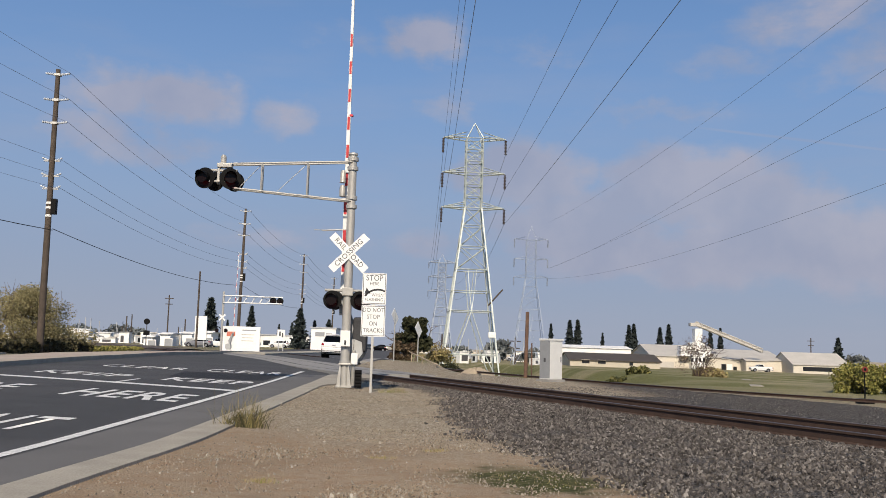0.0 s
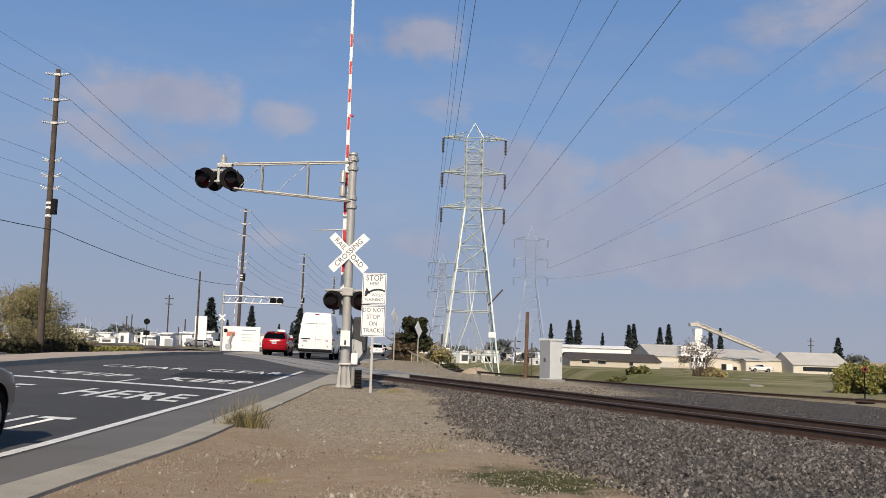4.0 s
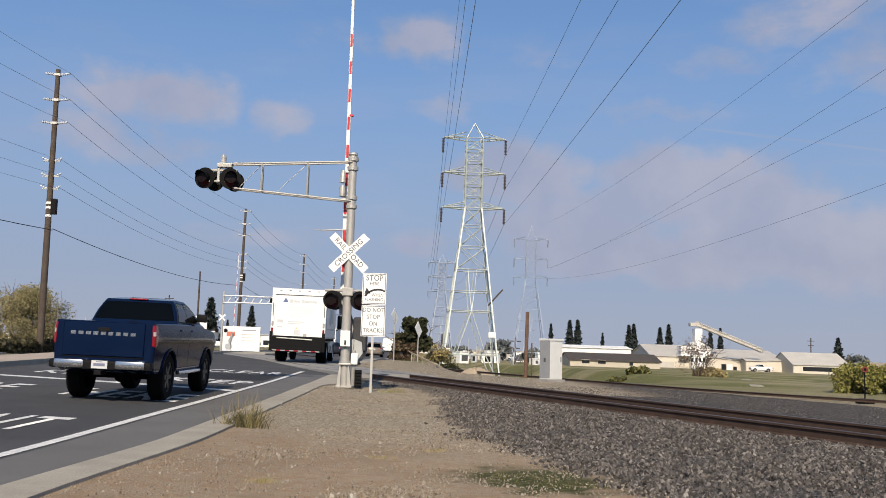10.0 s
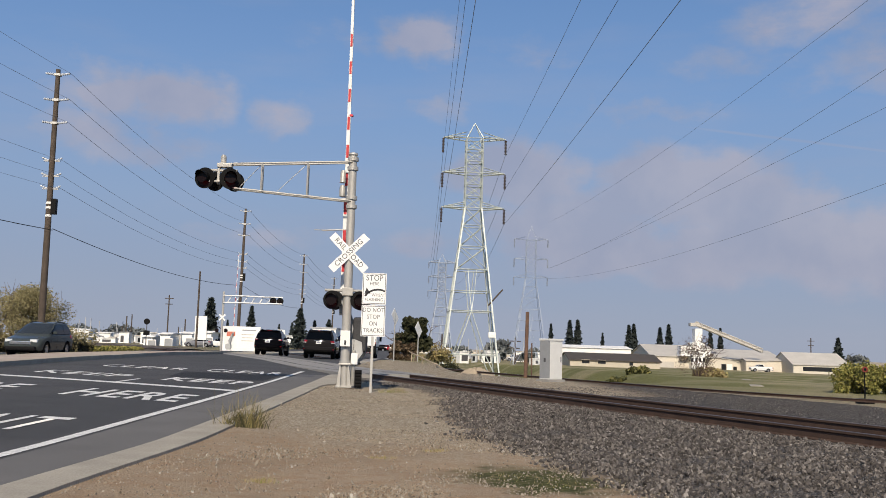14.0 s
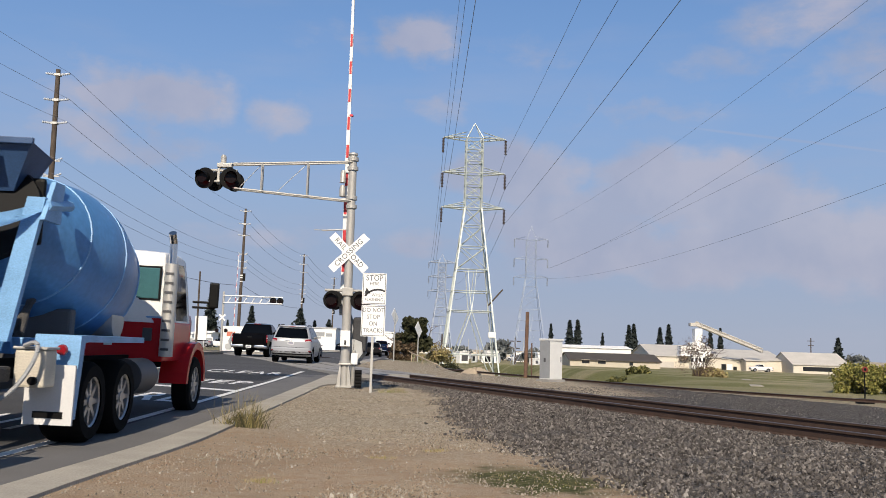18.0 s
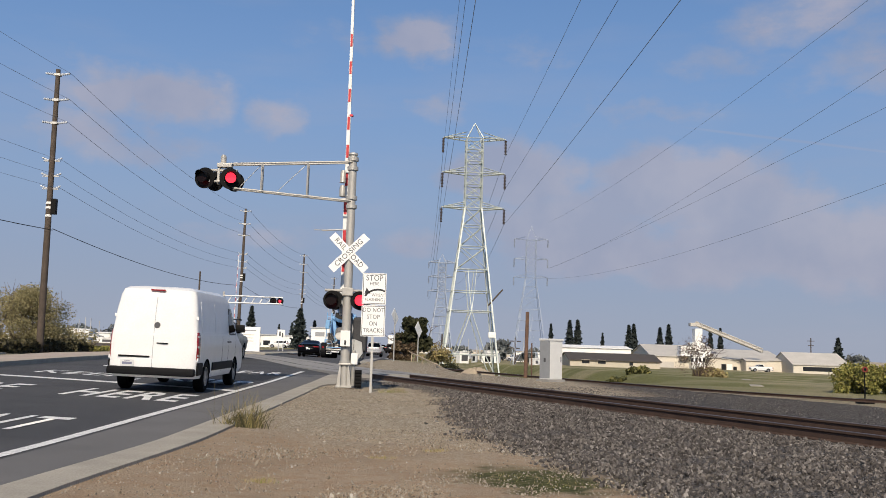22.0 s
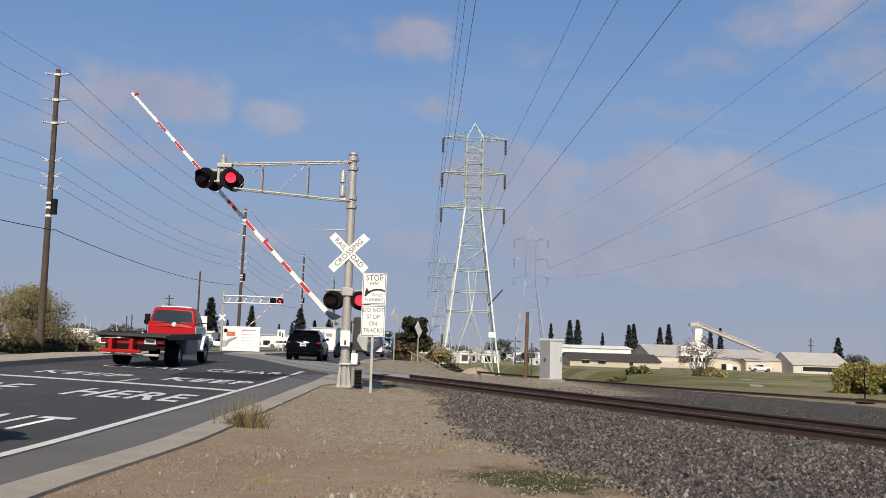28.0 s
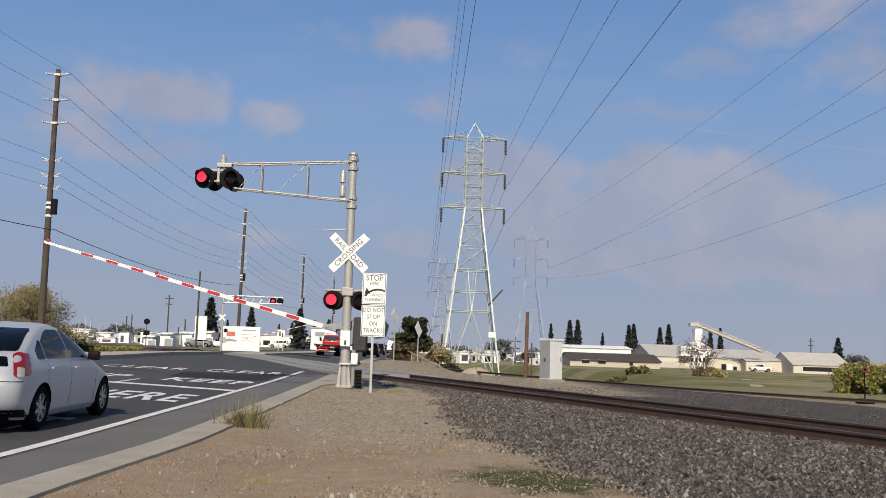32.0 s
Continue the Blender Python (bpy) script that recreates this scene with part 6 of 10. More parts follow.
    corner_piece(t, sh, "reverse_light", (0.95, 0.95), (1.10, 1.10), 72, 86, M_TAILC, 0.016, "pale inner lamp")
    part("brake_light", box(-0.13, 0.13, 0.12, 0.2, 2.585, 2.645, 0.01), M_TAIL, t, "high red brake light")
    part("plate_panel", box(-0.82, -0.30, -0.025, 0.01, 1.15, 1.20, 0.012), M_PLAST, t, "dark handle bar over the plate")
    part("door_handle", box(0.07, 0.30, -0.03, 0.0, 1.17, 1.19, 0.008), M_CHROME, t)
    part("emblem", lathe([(0.05, -0.012), (0.072, -0.012), (0.072, 0.012)], 18, "y"), M_CHROME, t).matrix_basis = pose(0.66, -0.005, 1.10)
    part("door_seam", box(-0.72, 0.62, 0.025, 0.045, 2.08, 2.088), M_GREY, t)
    for x in (-0.72, 0.72):
        part("bumper_stop", box(x - 0.025, x + 0.025, -0.03, 0.0, 0.74, 0.80, 0.008), M_PLAST, t)
    plate(t, 1.04, -0.006, -0.60)
    part("vent", box(w * 0.985, w * 1.004, 0.55, 1.35, 1.12, 1.20, 0.004), M_BLACK, t, "black side grille")
    for z0, z1 in ((1.56, 1.98), (2.06, 2.5)):
        side_glass(t, sh, z0, z1, (0.45, 1.6, 2.8), 0.2, 0.2, white, 0.004, "side_panel", "white pressed panel")
    t, sh, w = van("panel_van", "white panel van with black lower trim", 5.9, 2.08, 2.50, 0.34,
                   [(0.34, 0.12), (0.46, 0.0), (1.35, 0.0), (1.8, 0.04), (2.25, 0.11), (2.38, 0.16), (2.45, 0.30), (2.48, 0.8)],
                   [(0.34, 5.65), (0.46, 5.85), (0.8, 5.9), (1.05, 5.72), (1.25, 5.2), (1.35, 4.95), (1.9, 4.35), (2.25, 4.0), (2.38, 3.75), (2.45, 3.4), (2.48, 3.0)],
                   [(0.34, 0.94), (0.46, 0.985), (1.1, 1.0), (1.36, 0.985), (1.44, 0.965), (1.9, 0.92), (2.25, 0.865), (2.38, 0.82), (2.45, 0.73), (2.48, 0.5)],
                   (1.40, 2.05, (3.55, 4.95), 0.3, 0.22), (1.42, 2.1, 70, 66), (1.1, 4.45), M_RIM, 1.36, 3.6, 0.20)
    corner_piece(t, sh, "tail_light", (0.76, 0.76), (1.42, 1.42), 72, 98, M_TAIL, 0.012, "tall red tail light")
    for z in (0.86, 1.06, 1.30):
        corner_piece(t, sh, "reverse_light", (z, z), (z + 0.05, z + 0.05), 74, 94, M_TAILC, 0.016, "pale lamp band")
    for sx in (-1, 1):
        part("side_skirt", box(*sorted((sx * w * 0.96, sx * w * 1.012)), 1.6, 3.98, 0.50, 0.70, 0.012), M_PLAST, t, "black side rubbing strip")
        part("side_skirt", box(*sorted((sx * w * 0.95, sx * w * 1.008)), 0.12, 0.62, 0.42, 0.72, 0.03), M_PLAST, t, "black side rubbing strip")
    part("plate_panel", box(-0.78, -0.06, -0.02, 0.01, 0.80, 0.84, 0.008), M_PLAST, t, "dark bar over the plate")
    part("door_handle", box(0.08, 0.34, -0.03, 0.0, 1.13, 1.155, 0.008), M_PLAST, t)
    part("brake_light", box(-0.17, 0.17, 0.08, 0.16, 2.35, 2.385, 0.01), M_TAIL, t, "high brake light")
    part("emblem", lathe([(0.0, -0.02), (0.065, -0.02), (0.075, 0.0), (0.075, 0.03)], 20, "y"), M_DARK, t, "round dark emblem").matrix_basis = pose(0.06, 0.02, 1.55)
    plate(t, 0.66, -0.02, -0.56)
    side_glass(t, sh, 1.42, 2.15, (0.5, 1.9, 3.35), 0.2, 0.2, white, 0.005, "side_panel", "white pressed panel")


make_cars()


def frame_rails(t, y0, y1, z0, z1):
    for sx in (-1, 1):
        part("frame_rail", box(sx * 0.42 - 0.04, sx * 0.42 + 0.04, y0, y1, z0, z1), M_UNDER, t)


def truck_cab(t, y0, y1, z0, zr, w, col, low=None, split=None, back_glass=True):
    """A truck cab from its back wall to the windscreen, with an optional lower colour."""
    zb = split or (z0 + 0.75)
    part("cab_lower", box(-w, w, y0, y1 + 0.05, z0, zb, 0.06), low or col, t, "cab lower body")
    cabin(t, (y0, y0 + 0.06, y1 - 0.32, y1, zb - 0.05, zr, w * 0.99, w * 0.90), w, col, M_GLASS, ((0.42, 0.86),), (0.42, 0.86), rear_glass=back_glass)


def make_box_truck():
    t = empty("box_truck", pose(0, -60, 0), "white box delivery truck with a black tail-lift", "truck")
    ROAD_THINGS["box_truck"] = t
    W = 1.29
    white = plain("truck_box_white", (0.80, 0.80, 0.79), 0.4, vary=0.05, scale=1.5)
    grey = plain("faded_blue_print", (0.50, 0.57, 0.66), 0.5, vary=0.3, scale=2.2)
    green = plain("faded_green_print", (0.50, 0.60, 0.50), 0.5, vary=0.25, scale=2.2)
    blue = plain("blue_print", (0.10, 0.14, 0.28), 0.45)
    pale = plain("pale_grey_print", (0.58, 0.59, 0.60), 0.5)
    part("box_body", box(-W, W, 0.05, 5.15, 1.22, 3.50, 0.03), white, t, "white box body")
    # rear frame and roller door
    for x0, x1, z0, z1 in ((-W - 0.01, -W + 0.15, 1.22, 3.52), (W - 0.15, W + 0.01, 1.22, 3.52), (-W + 0.15, W - 0.15, 3.22, 3.52)):
        part("rear_frame", box(x0, x1, 0.0, 0.09, z0, z1, 0.008), white, t)
    for k in range(6):
        part("roller_slat", box(-W + 0.16, W - 0.16, 0.034, 0.05, 1.26 + k * 0.326, 1.26 + k * 0.326 + 0.326), white, t)
    part("door_seal", box(-W + 0.15, W - 0.15, 0.02, 0.04, 3.19, 3.22), M_DARK, t)
    for sx in (-1, 1):
        part("clearance_lamp", box(sx * (W - 0.075) - 0.045, sx * (W - 0.075) + 0.045, -0.02, 0.0, 1.70, 1.92, 0.03), M_GREY, t, "grey oval lamp")
        part("lamp_glass", box(sx * (W - 0.075) - 0.025, sx * (W - 0.075) + 0.025, -0.026, -0.018, 1.74, 1.88, 0.02), M_TAILC, t)
        part("tail_light", box(sx * (W - 0.07) - 0.045, sx * (W - 0.07) + 0.045, -0.02, 0.0, 1.38, 1.62, 0.015), M_TAIL, t, "red tail light")
        part("grab_rail", rod((sx * (W - 0.07), -0.03, 2.2), (sx * (W - 0.07), -0.03, 2.8), 0.018), M_DARK, t)
    for k in range(5):
        part("marker_lamp", box(-0.9 + k * 0.45 - 0.05, -0.9 + k * 0.45 + 0.05, -0.01, 0.0, 3.40, 3.43), M_DARK, t)
    # faded print on the door: an emblem and plain bars for its wording
    part("emblem", prism([(-0.78, 2.86), (-0.52, 2.86), (-0.66, 3.08)], "y", 0.024, 0.033), blue, t, "blue triangle emblem")
    for x0, x1, z0, z1 in ((-0.45, -0.32, 2.84, 3.0), (-0.29, 0.02, 2.86, 2.96), (0.10, 0.24, 2.84, 3.0), (0.27, 0.84, 2.86, 2.96), (-0.5, 0.28, 1.92, 1.965), (-0.5, 0.1, 1.83, 1.875), (-1.0, -0.72, 1.88, 2.02), (-1.0, -0.75, 1.66, 1.71)):
        part("print_bar", box(x0, x1, 0.026, 0.033, z0, z1), pale, t)
    for words, z, wide in (("INFORMATION MANAGED", 2.62, 0.86), ("RECORDS MANAGEMENT", 2.48, 0.84), ("DOCUMENT CONVERSION", 2.34, 0.80), ("GLOBAL SERVICES", 2.20, 0.78)):
        ob = letters(words, 0.115, pale, t, pose(0.06, 0.0325, z, 90, 0, 0), wide, "lettering", 0.0008)
        ob.location.x = -0.45 + max(v.co.x for v in ob.data.vertices)
    part("sticker", box(-0.18, 0.1, 0.026, 0.033, 1.34, 1.56), M_PLATE, t)
    part("sticker", box(-0.12, -0.02, 0.022, 0.0258, 1.62, 1.67), plain("yellow_sticker", (0.75, 0.6, 0.1), 0.5), t)
    # side print
    for sx in (-1, 1):
        xa, xb = (W + 0.002, W + 0.006) if sx > 0 else (-W - 0.006, -W - 0.002)
        for pts, m in (([(0.25, 1.45), (0.62, 1.45), (0.55, 2.6), (0.7, 2.9), (0.25, 3.2)], grey), ([(1.7, 1.95), (2.5, 1.85), (2.7, 2.6), (2.0, 2.65)], grey), ([(2.55, 1.9), (3.2, 1.95), (3.15, 2.75), (2.75, 2.7)], grey), ([(3.3, 1.98), (3.9, 2.0), (3.6, 2.6), (3.25, 2.72)], green), ([(4.75, 1.45), (5.05, 1.45), (5.05, 2.9)], grey)):
            part("side_print", prism(pts, "x", xa, xb), m, t, "faded printed panel")
        for y0, y1, z0, z1 in ((0.6, 2.1, 1.62, 1.70), (2.3, 4.4, 1.62, 1.70), (3.0, 4.8, 2.95, 3.02), (0.9, 2.4, 3.05, 3.18)):
            part("print_bar", box(xa, xb, y0, y1, z0, z1), pale, t)
        part("side_rail", box(sx * W - 0.012, sx * W + 0.012, 0.06, 5.14, 1.2, 1.27), M_ALU, t)
    # black tail-lift
    part("lift_platform", box(-1.2, 1.2, -0.16, -0.04, 0.60, 1.26, 0.02), M_BLACK, t, "black folded lift platform")
    part("lift_bar", rod((-0.95, -0.2, 1.16), (0.72, -0.2, 1.12), 0.03), M_ALU, t, "bright lift bar")
    part("bumper_beam", box(-1.2, 1.15, -0.14, -0.03, 0.52, 0.62, 0.01), M_BLACK, t)
    for k in range(11):
        part("reflective_band", box(-1.15 + k * 0.205, -1.15 + k * 0.205 + 0.205, -0.146, -0.141, 0.545, 0.60), M_TAIL if k % 2 else M_GREY, t)
    # near-black block put in for the shade beneath the truck's tail
    part("under_shadow_box", box(-0.9, 0.9, 0.1, 1.2, 0.5, 1.0), M_UNDER, t)
    for sx in (-1, 1):
        part("lift_post", box(sx * 1.24 - 0.07, sx * 1.24 + 0.07, -0.12, 0.06, 0.55, 1.45, 0.02), M_BLACK, t, "black lift post")
    part("lift_latch", box(0.28, 0.42, -0.06, 0.03, 1.2, 1.4, 0.02), M_ALU, t)
    frame_rails(t, 0.2, 6.3, 0.75, 1.0)
    part("cross_floor", box(-W + 0.05, W - 0.05, 0.1, 5.1, 1.08, 1.2), M_UNDER, t)
    for k in range(4):
        part("step_box", box(0.95, 1.2, 2.55 + k * 0.28, 2.55 + k * 0.28 + 0.25, 0.5, 1.0, 0.03), M_ALU if k else M_DARK, t, "bright tank strap panel")
    part("fuel_tank", rod((0.86, 3.8, 0.72), (0.86, 4.7, 0.72), 0.3, seg=20), M_DARK, t, "", True)
    # conventional cab
    truck_cab(t, 5.25, 6.05, 0.75, 2.55, 1.08, white)
    hood = bmesh.new()
    add_box(hood, -0.78, 0.78, 6.0, 7.0, 0.75, 1.58, 0.12)
    part("bonnet", hood, white, t, "white sloping bonnet", True)
    for sx in (-1, 1):
        bm = bmesh.new()
        pts = [(5.55 + 0.62 * math.cos(radians(a_)), 0.52 + 0.62 * math.sin(radians(a_))) for a_ in range(-5, 186, 19)] + [(5.55 - 0.5, 0.5)] + [(5.55 + 0.5 * math.cos(radians(a_)), 0.52 + 0.5 * math.sin(radians(a_))) for a_ in range(170, 5, -19)]
        add_prism(bm, [(y + 0.55, z) for y, z in pts], "x", sx * 0.8, sx * 1.14)
        part("wing", bm, white, t, "white front wing")
        bm = bmesh.new()
        add_box(bm, sx * 1.42 - 0.12, sx * 1.42 + 0.12, 5.92, 6.06, 1.75, 2.45, 0.04)
        add_rod(bm, (sx * 1.05, 6.0, 2.5), (sx * 1.42, 6.0, 2.5), 0.02), add_rod(bm, (sx * 1.05, 6.0, 1.55), (sx * 1.42, 6.0, 1.72), 0.02), add_rod(bm, (sx * 1.42, 6.0, 2.4), (sx * 1.42, 6.0, 2.52), 0.02)
        part("side_mirror", bm, M_BLACK, t, "black truck mirror")
        make_wheel(t, sx * 1.0, 1.9, 0.5, 0.5, M_PLATE, 6)
        make_wheel(t, sx * 1.0, 6.1, 0.5, 0.28, M_PLATE, 6)


def make_mixer():
    t = empty("concrete_mixer_truck", pose(0, -60, 0), "concrete mixer truck with blue drum and red and white cab", "truck")
    ROAD_THINGS["concrete_mixer_truck"] = t
    blue = plain("mixer_blue", (0.075, 0.22, 0.46), 0.42, vary=0.16, scale=1.8, grain=14, coat=0.2)
    light = plain("mixer_light_blue", (0.20, 0.40, 0.66), 0.45, vary=0.15, scale=2.5, tint=(0.13, 0.27, 0.45))
    dblue = plain("hopper_blue", (0.03, 0.07, 0.16), 0.5, vary=0.3, scale=3)
    red, white = paint("mixer_red", (0.45, 0.02, 0.025), 0.32, 0.1), paint("mixer_white", (0.78, 0.78, 0.76), 0.35, 0.0)
    grime = plain("concrete_caked_steel", (0.060, 0.057, 0.054), 0.9, vary=0.6, scale=5, bump=0.5)
    # drum, tilted up at the tail
    prof = [(0.0, 0.0), (0.50, 0.0), (0.56, 0.15), (0.93, 1.35), (1.09, 2.2), (1.12, 2.9), (1.05, 3.7), (0.82, 4.5), (0.58, 4.75), (0.0, 4.8)]
    fine = []
    for (r0, h0), (r1, h1) in zip(prof, prof[1:]):
        for k in range(3):
            fine.append((r0 + (r1 - r0) * k / 3, h0 + (h1 - h0) * k / 3))
    drum = part("drum", lathe(fine + [prof[-1]], 40, "y"), blue, t, "blue painted mixing drum", True)
    drum.matrix_basis = pose(0, 1.55, 3.02, -13, 0, 0)
    for h, r in ((1.3, 0.92), (2.55, 1.11), (3.7, 1.055)):
        part("drum_seam", lathe([(r - 0.01, h - 0.02), (r + 0.006, h - 0.015), (r + 0.006, h + 0.015), (r - 0.01, h + 0.02)], 40, "y"), light, drum)
    # added black disc: the shade inside the drum, put in as colour
    part("drum_mouth_plate", lathe([(0.0, -0.16), (0.64, -0.16), (0.66, -0.05), (0.56, 0.12)], 26, "y"), M_BLACK, drum, "black disc standing for the shade inside the drum mouth", True)
    part("drum_mouth", lathe([(0.44, -0.12), (0.52, -0.12), (0.52, 0.1), (0.44, 0.1)], 26, "y"), M_DARK, drum)
    # hopper and collector
    bm = bmesh.new()
    top, low = [(-0.58, 1.15, 3.88), (0.58, 1.15, 3.88), (0.54, 1.95, 3.80), (-0.54, 1.95, 3.80)], [(-0.28, 1.45, 3.30), (0.28, 1.45, 3.30), (0.26, 1.85, 3.28), (-0.26, 1.85, 3.28)]
    a_, b_ = [bm.verts.new(p) for p in top], [bm.verts.new(p) for p in low]
    for i in range(4):
        bm.faces.new((a_[i], a_[(i + 1) % 4], b_[(i + 1) % 4], b_[i]))
    bmesh.ops.recalc_face_normals(bm, faces=bm.faces[:])
    part("hopper", bm, dblue, t, "dark blue charge hopper")
    part("hopper_rim", box(-0.61, 0.61, 1.10, 1.16, 3.84, 3.92, 0.01), dblue, t)
    part("hopper_sign", box(-0.30, 0.20, 1.14, 1.165, 3.55, 3.76, 0.005), M_PLATE, t, "white maker's plate").matrix_basis = pose(0, 0.0, 0.0)
    for k in range(3):
        part("sign_dot", lathe([(0.0, 0.0), (0.045, 0.0), (0.045, 0.01)], 12, "y"), M_TAIL if k != 1 else M_BARS, t).matrix_basis = pose(-0.22 + k * 0.17, 1.132, 3.69)
    part("sign_bar", box(-0.25, 0.15, 1.134, 1.139, 3.58, 3.61), M_BARS, t)
    crust = plain("pale_concrete_crust", (0.62, 0.60, 0.56), 0.9, vary=0.2, scale=5, bump=0.5)
    bm, rows = bmesh.new(), []             # collector: a broad sagging band under the mouth
    for i in range(17):
        q = -1 + i / 8
        rows.append([bm.verts.new((0.80 * q, 3.05 - 0.30 * (1 - q * q) - 0.10 * k, 3.16 - 0.30 * (1 - q * q) - (0.09, 0.19, 0.29, 0.33)[k] - 0.02 * math.sin(3 * q))) for k in range(4)])
    for r0, r1 in zip(rows, rows[1:]):
        for k in range(3):
            bm.faces.new((r0[k], r1[k], r1[k + 1], r0[k + 1]))
    bmesh.ops.solidify(bm, geom=bm.faces[:], thickness=0.04)
    part("apron", bm, light, t, "light blue collector apron", True)
    for sx in (-1, 1):
        part("apron_cheek", prism([(2.7, 2.72), (3.2, 2.72), (3.25, 3.22), (2.95, 3.22)], "x", sx * 0.80, sx * 0.86), light, t)
    # black panel added for the shaded opening between hopper and apron
    part("mouth_shroud", box(-0.62, 0.62, 3.2, 3.3, 2.45, 3.3, 0.05), M_BLACK, t, "black panel standing for the shaded gap behind the apron")
    bm = lathe([(0.30, 0.0), (0.315, 0.03), (0.315, 0.30), (0.33, 0.31), (0.33, 0.36), (0.315, 0.37), (0.34, 0.72), (0.30, 0.75)], 26, "y")
    part("fold_chute", bm, plain("crusted_chute_grey", (0.16, 0.155, 0.145), 0.9, vary=0.5, scale=6, bump=0.5), t, "concrete-caked folding chute", True).matrix_basis = pose(-0.08, 1.68, 1.60, 26, 0, 4)
    part("fold_chute_lid", lathe([(0.0, -0.03), (0.26, -0.025), (0.30, 0.0), (0.30, 0.05)], 26, "y"), crust, t, "pale concrete-crusted chute lid", True).matrix_basis = pose(-0.08, 1.66, 1.60, 2, 0, 4)
    for x0, x1 in ((0.22, 0.36), (0.34, 0.20)):
        part("chute_strut", rod((x0, 1.9, 1.55), (x1, 2.6, 2.35), 0.045), grime, t, "caked steel strut", True)
    part("chute_cradle", prism([(-0.48, 2.30), (0.42, 2.30), (0.30, 2.02), (-0.34, 2.02)], "y", 2.25, 2.6), grime, t, "caked chute cradle")
    # pedestal frame
    for sx in (-1, 1):
        part("collector_arm", rod((sx * 0.82, 1.9, 3.2), (sx * 0.82, 1.15, 3.1), 0.07), light, t)
        part("pedestal_arm", prism([(sx * 0.82, 3.0), (sx * 0.60, 3.0), (sx * 0.28, 1.25), (sx * 0.52, 1.25)], "y", 1.12, 1.22), light, t, "light blue slanting pedestal arm")
    part("pedestal_beam", box(-0.85, 0.85, 1.8, 2.2, 1.1, 1.3, 0.02), light, t)
    part("pedestal_plate", prism([(-0.45, 1.1), (0.45, 1.1), (0.25, 1.9), (-0.25, 1.9)], "y", 1.45, 1.52), blue, t)
    # ladder at the nearside tail
    bm = bmesh.new()
    for x in (-1.22, -0.92):
        add_rod(bm, (x, 1.7, 1.2), (x, 1.9, 3.3), 0.03)
    for k in range(7):
        add_rod(bm, (-1.22, 1.7 + 0.028 * k, 1.3 + 0.28 * k), (-0.92, 1.7 + 0.028 * k, 1.3 + 0.28 * k), 0.018)
    part("ladder", bm, light, t, "light blue access ladder")
    part("ladder_guard", box(-1.30, -1.0, 1.6, 1.75, 2.1, 2.75, 0.03), light, t, "light blue side panel")
    bm = bmesh.new()
    for x in (-1.2, -0.7):
        add_rod(bm, (x, 1.95, 3.2), (x, 1.95, 3.95), 0.018)
    add_rod(bm, (-1.2, 1.95, 3.95), (-0.7, 1.95, 3.95), 0.018)
    part("handrail", bm, M_GALV, t)
    # tag axle with two wheels at the very back
    part("axle_beam", box(-0.9, 0.9, 0.52, 0.66, 0.44, 0.56, 0.03), grime, t, "scuffed steel tag axle beam")
    part("cross_member", box(-0.78, 0.78, 0.98, 1.08, 0.88, 0.96, 0.02), M_BLACK, t)
    for sx in (-1, 1):
        make_wheel(t, sx * 1.02, 0.5, 0.44, 0.28, M_DARK, 6)
        part("mud_guard", prism([(0.5 + 0.56 * math.cos(radians(q)), 0.5 + 0.56 * math.sin(radians(q))) for q in range(40, 221, 15)] + [(0.5 + 0.49 * math.cos(radians(q)), 0.5 + 0.49 * math.sin(radians(q))) for q in range(220, 39, -15)], "x", sx * 0.86, sx * 1.19), M_PLAST, t, "black mudguard")
        part("marker_light", lathe([(0.0, -0.02), (0.06, -0.02), (0.07, 0.02)], 14, "y"), M_TAIL, t, "round red light").matrix_basis = pose(sx * 1.02, -0.05, 0.72)
        part("axle_arm", box(sx * 0.7 - 0.06, sx * 0.7 + 0.06, 0.5, 2.4, 0.8, 0.98, 0.03), M_DARK if sx < 0 else grime, t)
        bm = bmesh.new()                   # slack hose loops over the tag axle
        pts = [Vector((sx * (0.72 + 0.16 * math.sin(k * 0.5)), 0.75 + 0.05 * k, 0.72 + 0.52 * math.sin(k * 0.262))) for k in range(13)]
        for p, q in zip(pts, pts[1:]):
            add_rod(bm, p, q, 0.028, seg=7)
        part("hose", bm, M_GREY if sx < 0 else M_DARK, t, "slack grey hose", True)
    part("number_plate", box(-0.48, 0.06, 0.44, 0.46, 0.40, 0.50, 0.004), M_PLATE, t, "white number plate with dark bars")
    part("plate_bar", box(-0.12, 0.02, 0.434, 0.439, 0.42, 0.48), M_BARS, t)
    part("valve_box", box(0.74, 1.10, 2.5, 2.85, 0.74, 1.18, 0.03), plain("dusty_cream_paint", (0.50, 0.46, 0.38), 0.7, vary=0.25, scale=4, bump=0.2), t, "dusty cream valve box")
    part("valve_box_lid", box(0.72, 1.12, 2.48, 2.87, 1.18, 1.21, 0.01), M_ALU, t)
    part("valve_port", rod((0.98, 2.44, 0.82), (0.98, 2.52, 0.82), 0.05, seg=12), M_BLACK, t)
    part("pump_block", box(-0.30, 0.32, 2.35, 2.8, 0.95, 1.38, 0.06), blue, t, "blue pedestal foot")
    part("manifold", box(-0.95, -0.62, 1.9, 2.3, 1.05, 1.75, 0.04), grime, t, "caked valve manifold")
